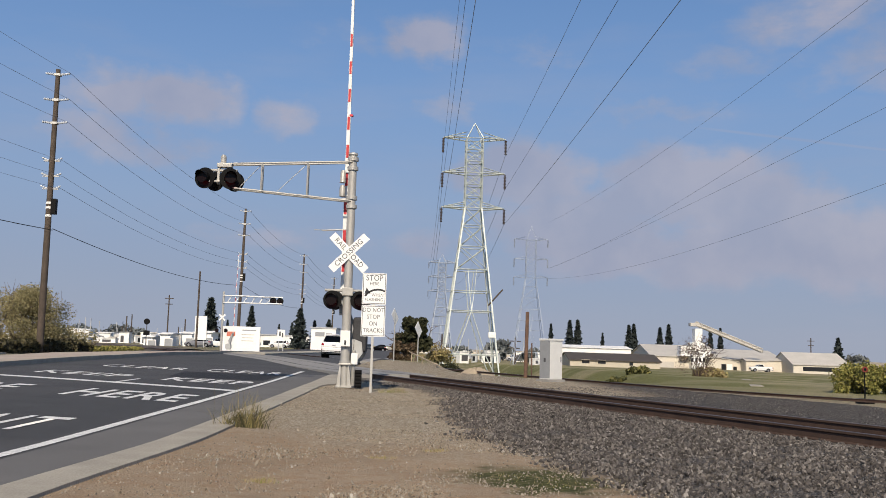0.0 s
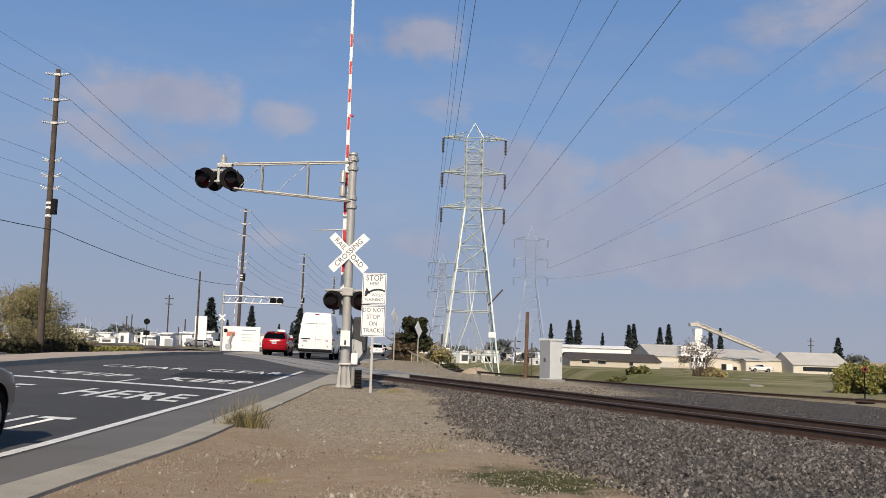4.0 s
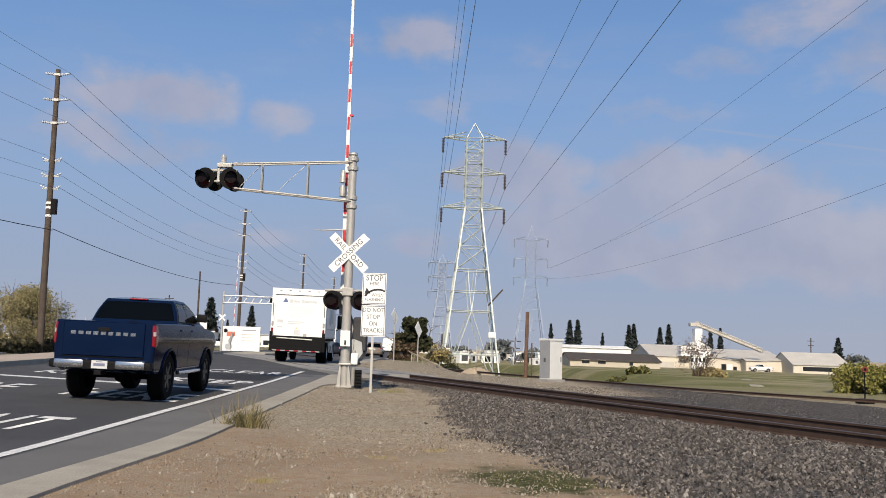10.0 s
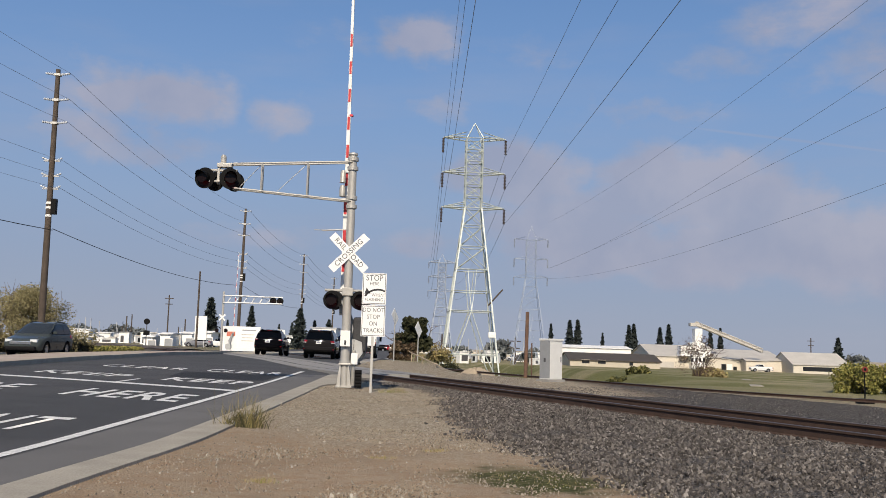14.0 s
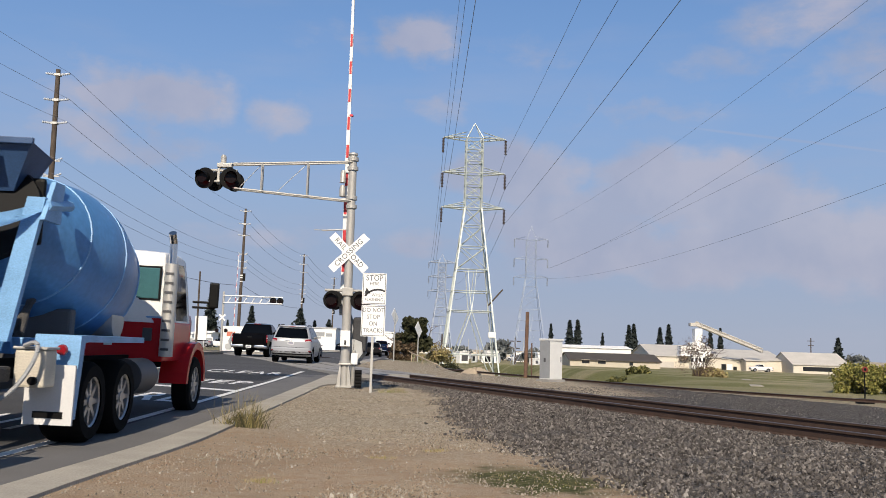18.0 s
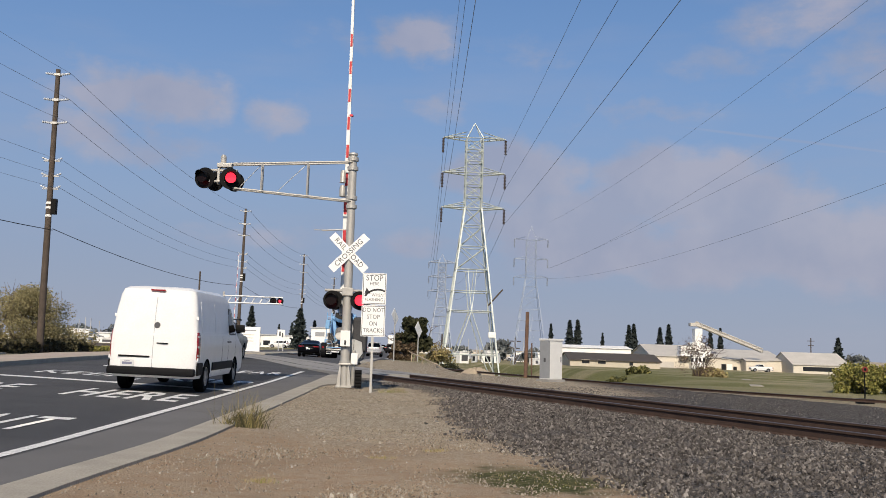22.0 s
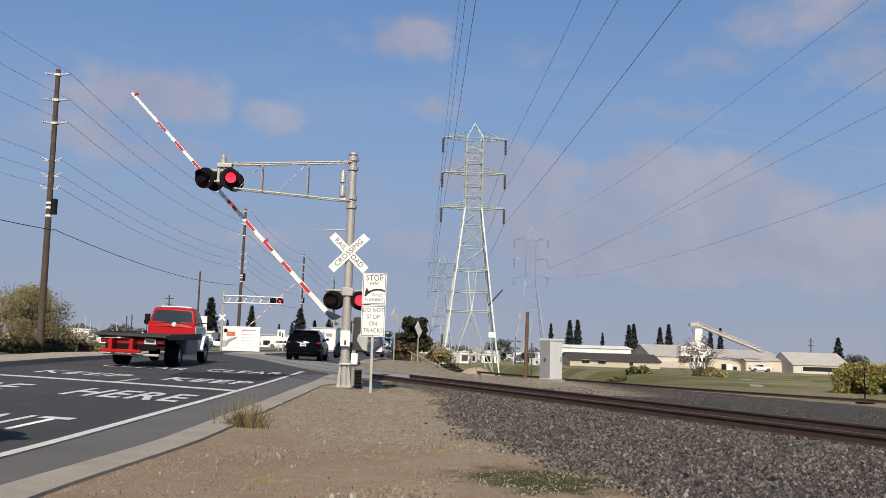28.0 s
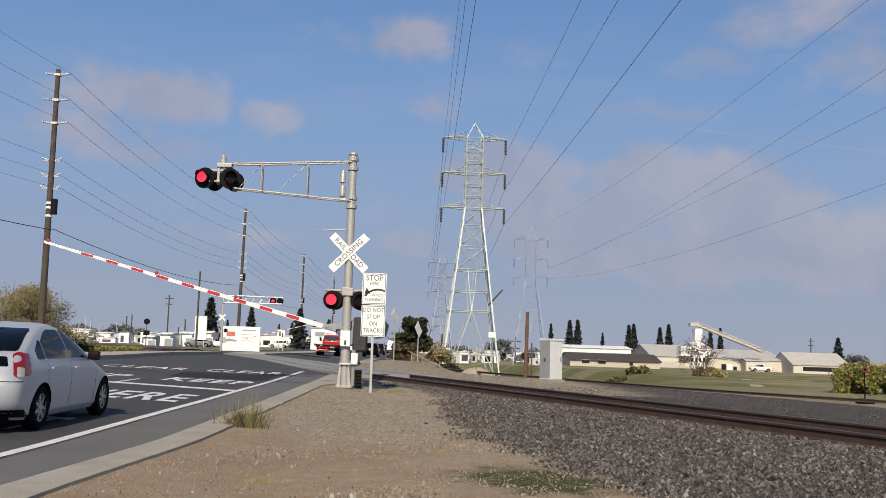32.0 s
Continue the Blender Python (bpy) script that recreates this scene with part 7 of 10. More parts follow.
    for k in range(7):
        bm = bmesh.new()
        x0, x1 = -0.92 + 0.05 * k, -0.45 + 0.13 * k
        pts = [Vector((x0 + (x1 - x0) * f, 1.88 + 0.25 * f, 1.65 - 0.09 * k * f - (0.42 + 0.06 * (k % 3)) * math.sin(math.pi * f))) for f in [i / 9 for i in range(10)]]
        for p, q in zip(pts, pts[1:]):
            add_rod(bm, p, q, 0.016, seg=6)
        part("hydraulic_hose", bm, M_BLACK if k % 3 else M_GREY, t, "sagging hydraulic hose", True)
    for z, r_, m_ in ((0.60, 0.05, M_GALV), (0.74, 0.03, light), (0.90, 0.035, grime)):
        part("cross_tube", rod((-0.92, 0.62, z), (0.92, 0.62, z), r_, seg=10), m_, t, "", True)
    part("ram", rod((-0.55, 0.75, 0.85), (-0.2, 2.3, 1.25), 0.055, seg=12), M_GALV, t, "", True)
    part("ram", rod((0.50, 0.75, 0.85), (0.25, 2.3, 1.25), 0.055, seg=12), M_BLACK, t, "", True)
    part("splash_panel", box(-0.52, -0.12, 1.4, 1.46, 0.74, 0.98, 0.02), crust, t, "pale splash panel")
    part("drum_roller_frame", box(-0.7, 0.7, 2.6, 2.8, 1.1, 1.9, 0.04), M_DARK, t)
    for sx in (-1, 1):
        for y in (3.75, 5.0):
            make_wheel(t, sx * 1.0, y, 0.52, 0.52, M_RIM, 8)
        bm = prism([(3.0, 0.35), (3.1, 0.35), (3.25, 1.28), (5.7, 1.28), (5.7, 1.36), (3.1, 1.36)], "x", sx * 0.72, sx * 1.28)
        part("wheel_fender", bm, light, t, "light blue fender")
        part("mud_flap", box(sx * 1.0 - 0.30, sx * 1.0 + 0.29, 2.96, 3.0, 0.28, 1.0), M_PLATE, t, "white mud flap")
        part("flap_bar", box(sx * 1.0 - 0.18, sx * 1.0 + 0.18, 2.95, 2.958, 0.36, 0.44), M_BLACK, t)
        part("fender_light", lathe([(0.0, -0.02), (0.06, -0.02), (0.07, 0.02)], 14, "y"), M_TAIL, t, "round red light").matrix_basis = pose(sx * 1.1, 2.97, 1.18)
        part("air_tank", rod((sx * 0.92, 6.0, 0.75), (sx * 0.92, 6.9, 0.75), 0.28, seg=18), M_DARK, t, "", True)
        make_wheel(t, sx * 1.05, 9.4, 0.52, 0.32, M_RIM, 8)
        bm = bmesh.new()
        add_prism(bm, [(9.1 + 0.72 * math.cos(radians(q)), 0.55 + 0.75 * math.sin(radians(q))) for q in range(0, 181, 15)] + [(9.1 + 0.6 * math.cos(radians(q)), 0.55 + 0.62 * math.sin(radians(q))) for q in range(180, -1, -15)], "x", sx * 0.72, sx * 1.22)
        part("front_wing", bm, red, t, "red front wing")
        bm = box(sx * 1.48 - 0.09, sx * 1.48 + 0.09, 8.3, 8.38, 1.95, 2.42, 0.03)
        add_rod(bm, (sx * 1.1, 8.3, 2.05), (sx * 1.5, 8.36, 2.05), 0.022), add_rod(bm, (sx * 1.1, 8.3, 1.95), (sx * 1.5, 8.36, 1.95), 0.022)
        part("side_mirror", bm, M_BLACK, t, "black truck mirror")
        part("exhaust_shield", rod((sx * 1.10, 6.15, 1.05), (sx * 1.10, 6.15, 2.62), 0.115, seg=18), M_GALV, t, "perforated steel exhaust shield", True)
        bm = add_rod(bmesh.new(), (sx * 1.10, 6.15, 2.55), (sx * 1.10, 6.15, 3.0), 0.065, seg=14)
        add_rod(bm, (sx * 1.10, 6.15, 2.98), (sx * 1.10, 6.02, 3.14), 0.065, seg=14)
        part("exhaust_pipe", bm, M_CHROME, t, "bright curved exhaust pipe", True)
        for k in range(9):
            part("exhaust_slots", box(sx * 1.10 - 0.07, sx * 1.10 + 0.07, 6.03, 6.045, 1.15 + k * 0.16, 1.19 + k * 0.16), M_DARK, t)
        bm = bmesh.new()
        pts = [Vector((sx * (0.86 + 0.20 * math.sin(k * 0.42)), 2.46 - 0.03 * k, 1.22 + 0.16 * math.sin(k * 0.55) - 0.05 * k)) for k in range(10)]
        for p, q in zip(pts, pts[1:]):
            add_rod(bm, p, q, 0.026, seg=7)
        part("air_hose", bm, M_GREY, t, "looped grey hose", True)
    frame_rails(t, 0.9, 10.2, 0.8, 1.05)
    part("water_tank", rod((-0.9, 5.6, 1.6), (0.9, 5.6, 1.6), 0.28, seg=22), M_ALU, t, "", True)
    truck_cab(t, 6.35, 8.1, 0.95, 2.86, 1.03, white, red, 1.66, False)
    part("rear_cab_window", box(0.50, 0.88, 6.325, 6.37, 2.02, 2.55, 0.02), plain("teal_glass", (0.05, 0.13, 0.14), 0.1, vary=0.1), t, "teal rear cab window")
    part("cab_window_seal", box(0.47, 0.91, 6.335, 6.345, 1.99, 2.58, 0.004), M_BLACK, t)
    part("cab_vent", box(0.66, 0.82, 6.32, 6.36, 1.30, 1.52, 0.01), M_DARK, t, "dark vent grille")
    part("cab_back", box(-1.01, 1.01, 6.335, 6.36, 0.98, 1.70, 0.01), red, t, "red cab back panel")
    part("cab_stripe", box(-1.0, 1.0, 6.330, 6.334, 1.69, 1.72), light, t, "light blue stripe")
    part("cab_sticker", box(0.02, 0.16, 6.329, 6.334, 1.20, 1.34), M_PLATE, t)
    part("bonnet", box(-0.72, 0.72, 8.5, 10.0, 0.9, 1.85, 0.16), red, t, "red bonnet", True)
    # the drum and its gear sit well ahead of the tag axle
    upper = ("drum", "hopper", "collector", "chute", "discharge", "pedestal", "ladder", "handrail", "sign_")
    FORE = {"water_tank": 0.0, "bonnet": 0.95, "front_wing": 0.3, "exhaust_shield": 1.45, "exhaust_pipe": 1.45, "exhaust_slots": 1.45, "side_mirror": 0.9}
    fore = ("cab", "side_window", "rear_window", "windscreen", "rear_cab", "bonnet", "front_wing", "side_mirror", "exhaust", "water_tank")
    for ob in t.children:
        if ob.name.startswith(upper):
            ob.matrix_basis = pose(0, 1.65, -0.2 if ob.name.startswith(("drum", "hopper", "collector", "sign_", "chute", "discharge")) else 0) @ ob.matrix_basis
        elif ob.name.startswith(fore):
            ob.matrix_basis = pose(0, FORE[ob.name.split(".")[0]] if ob.name.split(".")[0] in FORE else 1.35, 0) @ ob.matrix_basis
    drum.scale = (1.0, 0.76, 1.0)


def make_tow_truck():
    t = empty("tow_truck", pose(0, -60, 0), "red flatbed tow truck with a dark tilting deck", "truck")
    ROAD_THINGS["tow_truck"] = t
    red, white = paint("tow_red", (0.42, 0.016, 0.018), 0.32, 0.1), paint("tow_white", (0.75, 0.75, 0.74), 0.35, 0.0)
    deck = plain("deck_steel", (0.06, 0.055, 0.05), 0.7, 0.3, vary=0.3, scale=3)
    part("deck", prism([(0.0, 1.10), (0.25, 1.06), (5.25, 1.06), (5.25, 1.16), (0.3, 1.19), (0.0, 1.16)], "x", -1.25, 1.25), deck, t, "dark steel deck")
    for sx in (-1, 1):
        part("deck_rail", box(sx * 1.22 - 0.05, sx * 1.22 + 0.05, 0.4, 5.25, 1.0, 1.22, 0.01), plain("rail_olive_steel", (0.13, 0.12, 0.10), 0.6, 0.3) if sx < 0 else deck, t)
    frame_rails(t, 0.4, 7.7, 0.72, 0.98)
    part("tail_beam", box(-1.1, 1.1, 0.25, 0.4, 0.84, 1.0, 0.02), red, t, "red tail beam")
    part("wheel_lift", box(-0.95, 0.45, -0.25, -0.1, 0.52, 0.64, 0.02), red, t, "red wheel-lift bar")
    for x in (-0.62, 0.1):
        part("lift_arm", box(x - 0.07, x + 0.07, -0.22, 0.3, 0.55, 1.0, 0.03), red, t, "red lift arm")
    part("winch_frame", box(-0.9, 0.9, 0.15, 0.28, 0.62, 0.84, 0.02), M_BLACK, t, "black lift frame")
    part("lower_step", box(-1.0, 1.0, 0.1, 0.25, 0.42, 0.5, 0.02), M_ALU, t)
    part("number_plate", box(0.45, 0.85, 0.18, 0.2, 0.84, 1.04, 0.01), M_PLATE, t, "white number plate with dark bars")
    part("plate_bar", box(0.5, 0.8, 0.17, 0.178, 0.9, 0.98), M_INK, t)
    for sx in (-1, 1):
        part("tail_light", box(sx * 1.0 - 0.1, sx * 1.0 + 0.1, 0.2, 0.25, 0.86, 0.98, 0.02), M_TAIL, t, "red tail light")
        part("tool_box", box(sx * 1.0 - 0.22, sx * 1.0 + 0.22, 3.1, 4.9, 0.45, 1.02, 0.03), M_GREY if sx < 0 else plain("toolbox_grey", (0.16, 0.16, 0.16), 0.5), t, "grey tool box")
        make_wheel(t, sx * 0.95, 2.3, 0.42, 0.5, M_RIM, 8)
        make_wheel(t, sx * 1.0, 6.7, 0.42, 0.28, M_RIM, 8)
        part("front_wing", prism([(7.6 + 0.66 * math.cos(radians(q)), 0.5 + 0.66 * math.sin(radians(q))) for q in range(0, 181, 15)] + [(7.6 + 0.5 * math.cos(radians(q)), 0.5 + 0.5 * math.sin(radians(q))) for q in range(180, -1, -15)], "x", sx * 0.7, sx * 1.16), white, t, "white flared front wing")
        bm = box(sx * 1.3 - 0.11, sx * 1.3 + 0.11, 7.2, 7.32, 1.55, 1.95, 0.03)
        add_rod(bm, (sx * 0.95, 7.2, 1.65), (sx * 1.25, 7.25, 1.65), 0.02)
        part("side_mirror", bm, M_BLACK, t)
    w = 0.98
    part("cab_lower", box(-w, w, 6.25, 8.0, 0.55, 1.52, 0.06), white, t, "white lower cab")
    part("cab_back", box(-w * 0.97, w * 0.97, 6.21, 6.27, 0.9, 1.66, 0.02), red, t, "red cab back panel")
    cabin(t, (6.22, 6.42, 7.2, 7.75, 1.46, 2.24, w * 0.97, w * 0.80), w, red, M_GLASSB, ((0.12, 0.45), (0.5, 0.92)), (0.16, 0.84))
    part("bonnet", box(-0.82, 0.82, 7.6, 8.9, 0.6, 1.46, 0.14), white, t, "white bonnet", True)
    part("light_bar", box(-0.62, 0.62, 6.75, 6.95, 2.24, 2.31, 0.02), M_CABW, t, "white roof light bar")
    part("cab_lamp", lathe([(0.0, -0.03), (0.09, -0.03), (0.1, 0.02)], 14, "y"), M_HEAD, t, "round work lamp").matrix_basis = pose(0.1, 6.18, 1.56)
    for ob in t.children:                  # the cab sits close behind the short deck
        if ob.name.startswith(("cab", "side_window", "rear_window", "windscreen", "front_wing", "side_mirror", "bonnet", "light_bar")):
            ob.matrix_basis = pose(0, -0.9, 0) @ ob.matrix_basis


make_box_truck()
make_mixer()
make_tow_truck()


# ---- the far side: clouds, trees, buildings, clutter ----
def make_clouds():
    """A faint curved backdrop of haze and cloud, far off."""
    R = 3600.0
    bm = bmesh.new()
    rows = []
    for j in range(13):
        el = radians(-1 + 42 * j / 12)
        rows.append([bm.verts.new((R * math.sin(radians(az)) * math.cos(el), R * math.cos(radians(az)) * math.cos(el), R * math.sin(el))) for az in range(-180, 181, 6)])
    for r0, r1 in zip(rows, rows[1:]):
        for i in range(len(r0) - 1):
            bm.faces.new((r0[i], r1[i], r1[i + 1], r0[i + 1]))
    m = bpy.data.materials.new("cloud_haze")
    m.use_nodes = True
    n, l = m.node_tree.nodes, m.node_tree.links
    n.remove(n["Principled BSDF"])
    out = n["Material Output"]
    em, tr, mx = n.new("ShaderNodeEmission"), n.new("ShaderNodeBsdfTransparent"), n.new("ShaderNodeMixShader")
    em.inputs[1].default_value = 1.0
    tc = n.new("ShaderNodeTexCoord")
    sc = n.new("ShaderNodeVectorMath")
    sc.operation = "SCALE"
    sc.inputs["Scale"].default_value = 1 / R
    l.new(tc.outputs["Object"], sc.inputs[0])
    warp = n.new("ShaderNodeTexNoise")
    warp.inputs["Scale"].default_value, warp.inputs["Detail"].default_value = 13.0, 9.0
    l.new(sc.outputs[0], warp.inputs["Vector"])
    wv = n.new("ShaderNodeVectorMath")
    wv.operation = "MULTIPLY_ADD"
    wv.inputs[1].default_value, wv.inputs[2].default_value = (0.11, 0.11, 0.075), (-0.055, -0.055, -0.0375)
    l.new(warp.outputs["Color"], wv.inputs[0])
    pos = n.new("ShaderNodeVectorMath")
    pos.operation = "ADD"
    l.new(sc.outputs[0], pos.inputs[0]), l.new(wv.outputs[0], pos.inputs[1])
    total = None
    for az, el, rx, rz, amount in CLOUDS:
        c = Vector((math.sin(radians(az)) * math.cos(radians(el)), math.cos(radians(az)) * math.cos(radians(el)), math.sin(radians(el))))
        s = n.new("ShaderNodeVectorMath")
        s.operation = "SUBTRACT"
        s.inputs[1].default_value = c
        l.new(pos.outputs[0], s.inputs[0])
        q = n.new("ShaderNodeVectorMath")
        q.operation = "DIVIDE"
        q.inputs[1].default_value = (radians(rx), 1.0, radians(rz))
        l.new(s.outputs[0], q.inputs[0])
        ln = n.new("ShaderNodeVectorMath")
        ln.operation = "LENGTH"
        l.new(q.outputs[0], ln.inputs[0])
        r = n.new("ShaderNodeMapRange")
        r.interpolation_type = "SMOOTHSTEP"
        r.inputs["From Min"].default_value, r.inputs["From Max"].default_value = 1.25, 0.15
        r.inputs["To Max"].default_value = amount
        l.new(ln.outputs["Value"], r.inputs["Value"])
        if total is None:
            total = r.outputs[0]
        else:
            mxm = n.new("ShaderNodeMath")
            mxm.operation = "MAXIMUM"
            l.new(total, mxm.inputs[0]), l.new(r.outputs[0], mxm.inputs[1])
            total = mxm.outputs[0]
    fine = n.new("ShaderNodeTexNoise")
    fine.inputs["Scale"].default_value, fine.inputs["Detail"].default_value, fine.inputs["Roughness"].default_value = 14.0, 10.0, 0.62
    st = n.new("ShaderNodeVectorMath")
    st.operation = "MULTIPLY"
    st.inputs[1].default_value = (1, 1, 2.2)
    l.new(sc.outputs[0], st.inputs[0]), l.new(st.outputs[0], fine.inputs["Vector"])
    # the noise eats into the soft masses, so that their rims are ragged and their insides uneven
    eat = n.new("ShaderNodeMath")
    eat.operation, eat.inputs[1].default_value = "MULTIPLY_ADD", 1.15
    l.new(fine.outputs[0], eat.inputs[0])
    low = n.new("ShaderNodeMath")
    low.operation, low.inputs[1].default_value = "SUBTRACT", 0.575
    l.new(total, low.inputs[0]), l.new(low.outputs[0], eat.inputs[2])
    mul = n.new("ShaderNodeMapRange")
    mul.interpolation_type = "SMOOTHSTEP"
    mul.inputs["From Min"].default_value, mul.inputs["From Max"].default_value = 0.16, 0.80
    mul.inputs["To Max"].default_value = 0.92
    l.new(eat.outputs[0], mul.inputs["Value"])
    # one straight vapour trail, high up
    way = n.new("ShaderNodeVectorMath")
    way.operation, way.inputs[1].default_value = "DOT_PRODUCT", TRAIL_NORMAL
    l.new(sc.outputs[0], way.inputs[0])
    off = n.new("ShaderNodeMath")
    off.operation = "ABSOLUTE"
    l.new(way.outputs["Value"], off.inputs[0])
    thin = n.new("ShaderNodeMapRange")
    thin.interpolation_type = "SMOOTHSTEP"
    thin.inputs["From Min"].default_value, thin.inputs["From Max"].default_value, thin.inputs["To Max"].default_value = 0.0022, 0.0004, 0.34
    l.new(off.outputs[0], thin.inputs["Value"])
    far_ = n.new("ShaderNodeVectorMath")
    far_.operation, far_.inputs[1].default_value = "DISTANCE", TRAIL_MID
    l.new(sc.outputs[0], far_.inputs[0])
    fade = n.new("ShaderNodeMapRange")
    fade.interpolation_type = "SMOOTHSTEP"
    fade.inputs["From Min"].default_value, fade.inputs["From Max"].default_value = 0.15, 0.06
    l.new(far_.outputs["Value"], fade.inputs["Value"])
    trail = n.new("ShaderNodeMath")
    trail.operation = "MULTIPLY"
    l.new(thin.outputs[0], trail.inputs[0]), l.new(fade.outputs[0], trail.inputs[1])
    # thin high streaks
    str_ = n.new("ShaderNodeTexNoise")
    str_.inputs["Scale"].default_value, str_.inputs["Detail"].default_value = 5.0, 7.0
    st2 = n.new("ShaderNodeVectorMath")
    st2.operation = "MULTIPLY"
    st2.inputs[1].default_value = (1, 1, 5)
    l.new(sc.outputs[0], st2.inputs[0]), l.new(st2.outputs[0], str_.inputs["Vector"])
    sr = n.new("ShaderNodeMapRange")
    sr.inputs["From Min"].default_value, sr.inputs["From Max"].default_value = 0.48, 0.8
    sr.inputs["To Max"].default_value = 0.30
    l.new(str_.outputs[0], sr.inputs["Value"])
    mm = n.new("ShaderNodeMath")
    mm.operation = "MAXIMUM"
    thinmax = n.new("ShaderNodeMath")
    thinmax.operation = "MAXIMUM"
    l.new(sr.outputs[0], thinmax.inputs[0]), l.new(trail.outputs[0], thinmax.inputs[1])
    l.new(mul.outputs[0], mm.inputs[0]), l.new(thinmax.outputs[0], mm.inputs[1])
    # haze that thickens towards the horizon
    sepz = n.new("ShaderNodeSeparateXYZ")
    l.new(sc.outputs[0], sepz.inputs[0])

    def ladder(stops):
        r = n.new("ShaderNodeValToRGB")
        while len(r.color_ramp.elements) < len(stops):
            r.color_ramp.elements.new(0.5)
        for el, (p, c) in zip(r.color_ramp.elements, stops):
            el.position, el.color = p, (*c, 1)
        l.new(sepz.outputs[2], r.inputs[0])
        return r.outputs[0]
    thick = ladder([(p, (c, c, c)) for p, c in ((0.0, 0.98), (0.10, 0.96), (0.20, 0.88), (0.32, 0.70), (0.58, 0.0))])
    tone = ladder([(0.0, (0.335, 0.375, 0.475)), (0.07, (0.295, 0.360, 0.500)), (0.15, (0.262, 0.362, 0.552)), (0.26, (0.192, 0.325, 0.590)), (0.42, (0.105, 0.245, 0.560))])
    cm = n.new("ShaderNodeMix")
    cm.data_type = "RGBA"
    shade = n.new("ShaderNodeValToRGB")
    for el, (q, c) in zip(shade.color_ramp.elements, ((0.36, (0.405, 0.405, 0.50)), (0.64, (0.325, 0.348, 0.468)))):
        el.position, el.color = q, (*c, 1)
    l.new(warp.outputs[0], shade.inputs[0]), l.new(shade.outputs[0], cm.inputs[7])
    l.new(mm.outputs[0], cm.inputs[0]), l.new(tone, cm.inputs[6]), l.new(cm.outputs[2], em.inputs[0])
    both = n.new("ShaderNodeMath")
    both.operation = "MAXIMUM"
    l.new(mm.outputs[0], both.inputs[0]), l.new(thick, both.inputs[1])
    l.new(both.outputs[0], mx.inputs[0])
    l.new(tr.outputs[0], mx.inputs[1]), l.new(em.outputs[0], mx.inputs[2]), l.new(mx.outputs[0], out.inputs[0])
    return tagged(mesh_ob("cloud_backdrop", bm, m), "soft grey-pink clouds drifting over a hazy blue sky", "clouds", kind="structure")


TRAIL_NORMAL, TRAIL_MID = (-0.0817, 0.2589, -0.9624), (0.3672, 0.9049, 0.2154)
CLOUDS = [(6.1, 10.2, 5.2, 2.8, 0.95), (9.6, 7.5, 7.5, 3.6, 0.95), (15.5, 9.7, 7.0, 3.2, 1.0), (19.0, 8.5, 6.5, 3.4, 1.0), (22.6, 6.5, 7, 3.2, 0.95), (16.5, 5.9, 10, 2.8, 0.85), (25.8, 6.2, 6.5, 3.4, 0.9), (4.4, 10.1, 3.8, 2.4, 0.8), (13.3, 5.2, 10, 1.8, 0.7), (-18.9, 14.0, 4.2, 2.3, 0.92), (-14.8, 13.9, 3.8, 2.2, 0.92), (-19.4, 11.7, 5.0, 2.0, 0.75), (-14.6, 11.5, 5.0, 1.5, 0.6), (-9.3, 13.4, 2.8, 1.8, 0.8), (-0.2, 18.5, 2.8, 1.9, 0.85), (22.8, 19.1, 6.5, 2.6, 0.7), (26.0, 16.3, 5, 2.4, 0.6), (0.5, 14.4, 2.6, 1.5, 0.6), (0.4, 6.8, 4, 1.5, 0.6), (13.2, 14.3, 7.5, 1.1, 0.5), (-5.6, 17.9, 5, 1.3, 0.42), (6.7, 17.8, 3.5, 1.8, 0.42), (18.1, 17.2, 6, 1.8, 0.45), (-9.4, 6.2, 8, 1.6, 0.45)]      # azimuth, elevation, half-width, half-height in degrees, density
clouds = make_clouds()


def leaf_material(name, c0, c1, c2):
    m = bpy.data.materials.new(name)
    m.use_nodes = True
    n, l = m.node_tree.nodes, m.node_tree.links
    b = n["Principled BSDF"]
    b.inputs["Roughness"].default_value = 0.7
    b.inputs["Specular IOR Level"].default_value = 0.25
    g, r = n.new("ShaderNodeNewGeometry"), n.new("ShaderNodeValToRGB")
    r.color_ramp.elements.new(0.5)
    for el, (p, c) in zip(r.color_ramp.elements, ((0.0, c0), (0.5, c1), (1.0, c2))):
        el.position, el.color = p, (*c, 1)
    l.new(g.outputs["Random Per Island"], r.inputs[0]), l.new(r.outputs[0], b.inputs["Base Color"])
    return m


M_OLIVE = leaf_material("olive_leaves", (0.19, 0.168, 0.082), (0.245, 0.212, 0.106), (0.29, 0.25, 0.130))
# conifer greens greyed and lifted to carry the haze of distance
M_PINE = leaf_material("dark_conifer", (0.022, 0.030, 0.030), (0.036, 0.046, 0.044), (0.055, 0.068, 0.060))
M_DARKLEAF = leaf_material("dark_evergreen", (0.014, 0.017, 0.008), (0.030, 0.033, 0.015), (0.062, 0.060, 0.026))
M_LOWSHRUB = leaf_material("verge_shrub", (0.035, 0.04, 0.015), (0.075, 0.08, 0.03), (0.22, 0.20, 0.07))
# pale bluish leaf colours with distance haze mixed in
M_HAZELEAF = leaf_material("hazy_leaves", (0.11, 0.125, 0.13), (0.15, 0.165, 0.165), (0.20, 0.21, 0.20))
M_HEDGE = leaf_material("clipped_hedge", (0.022, 0.020, 0.012), (0.050, 0.045, 0.022), (0.10, 0.085, 0.04))
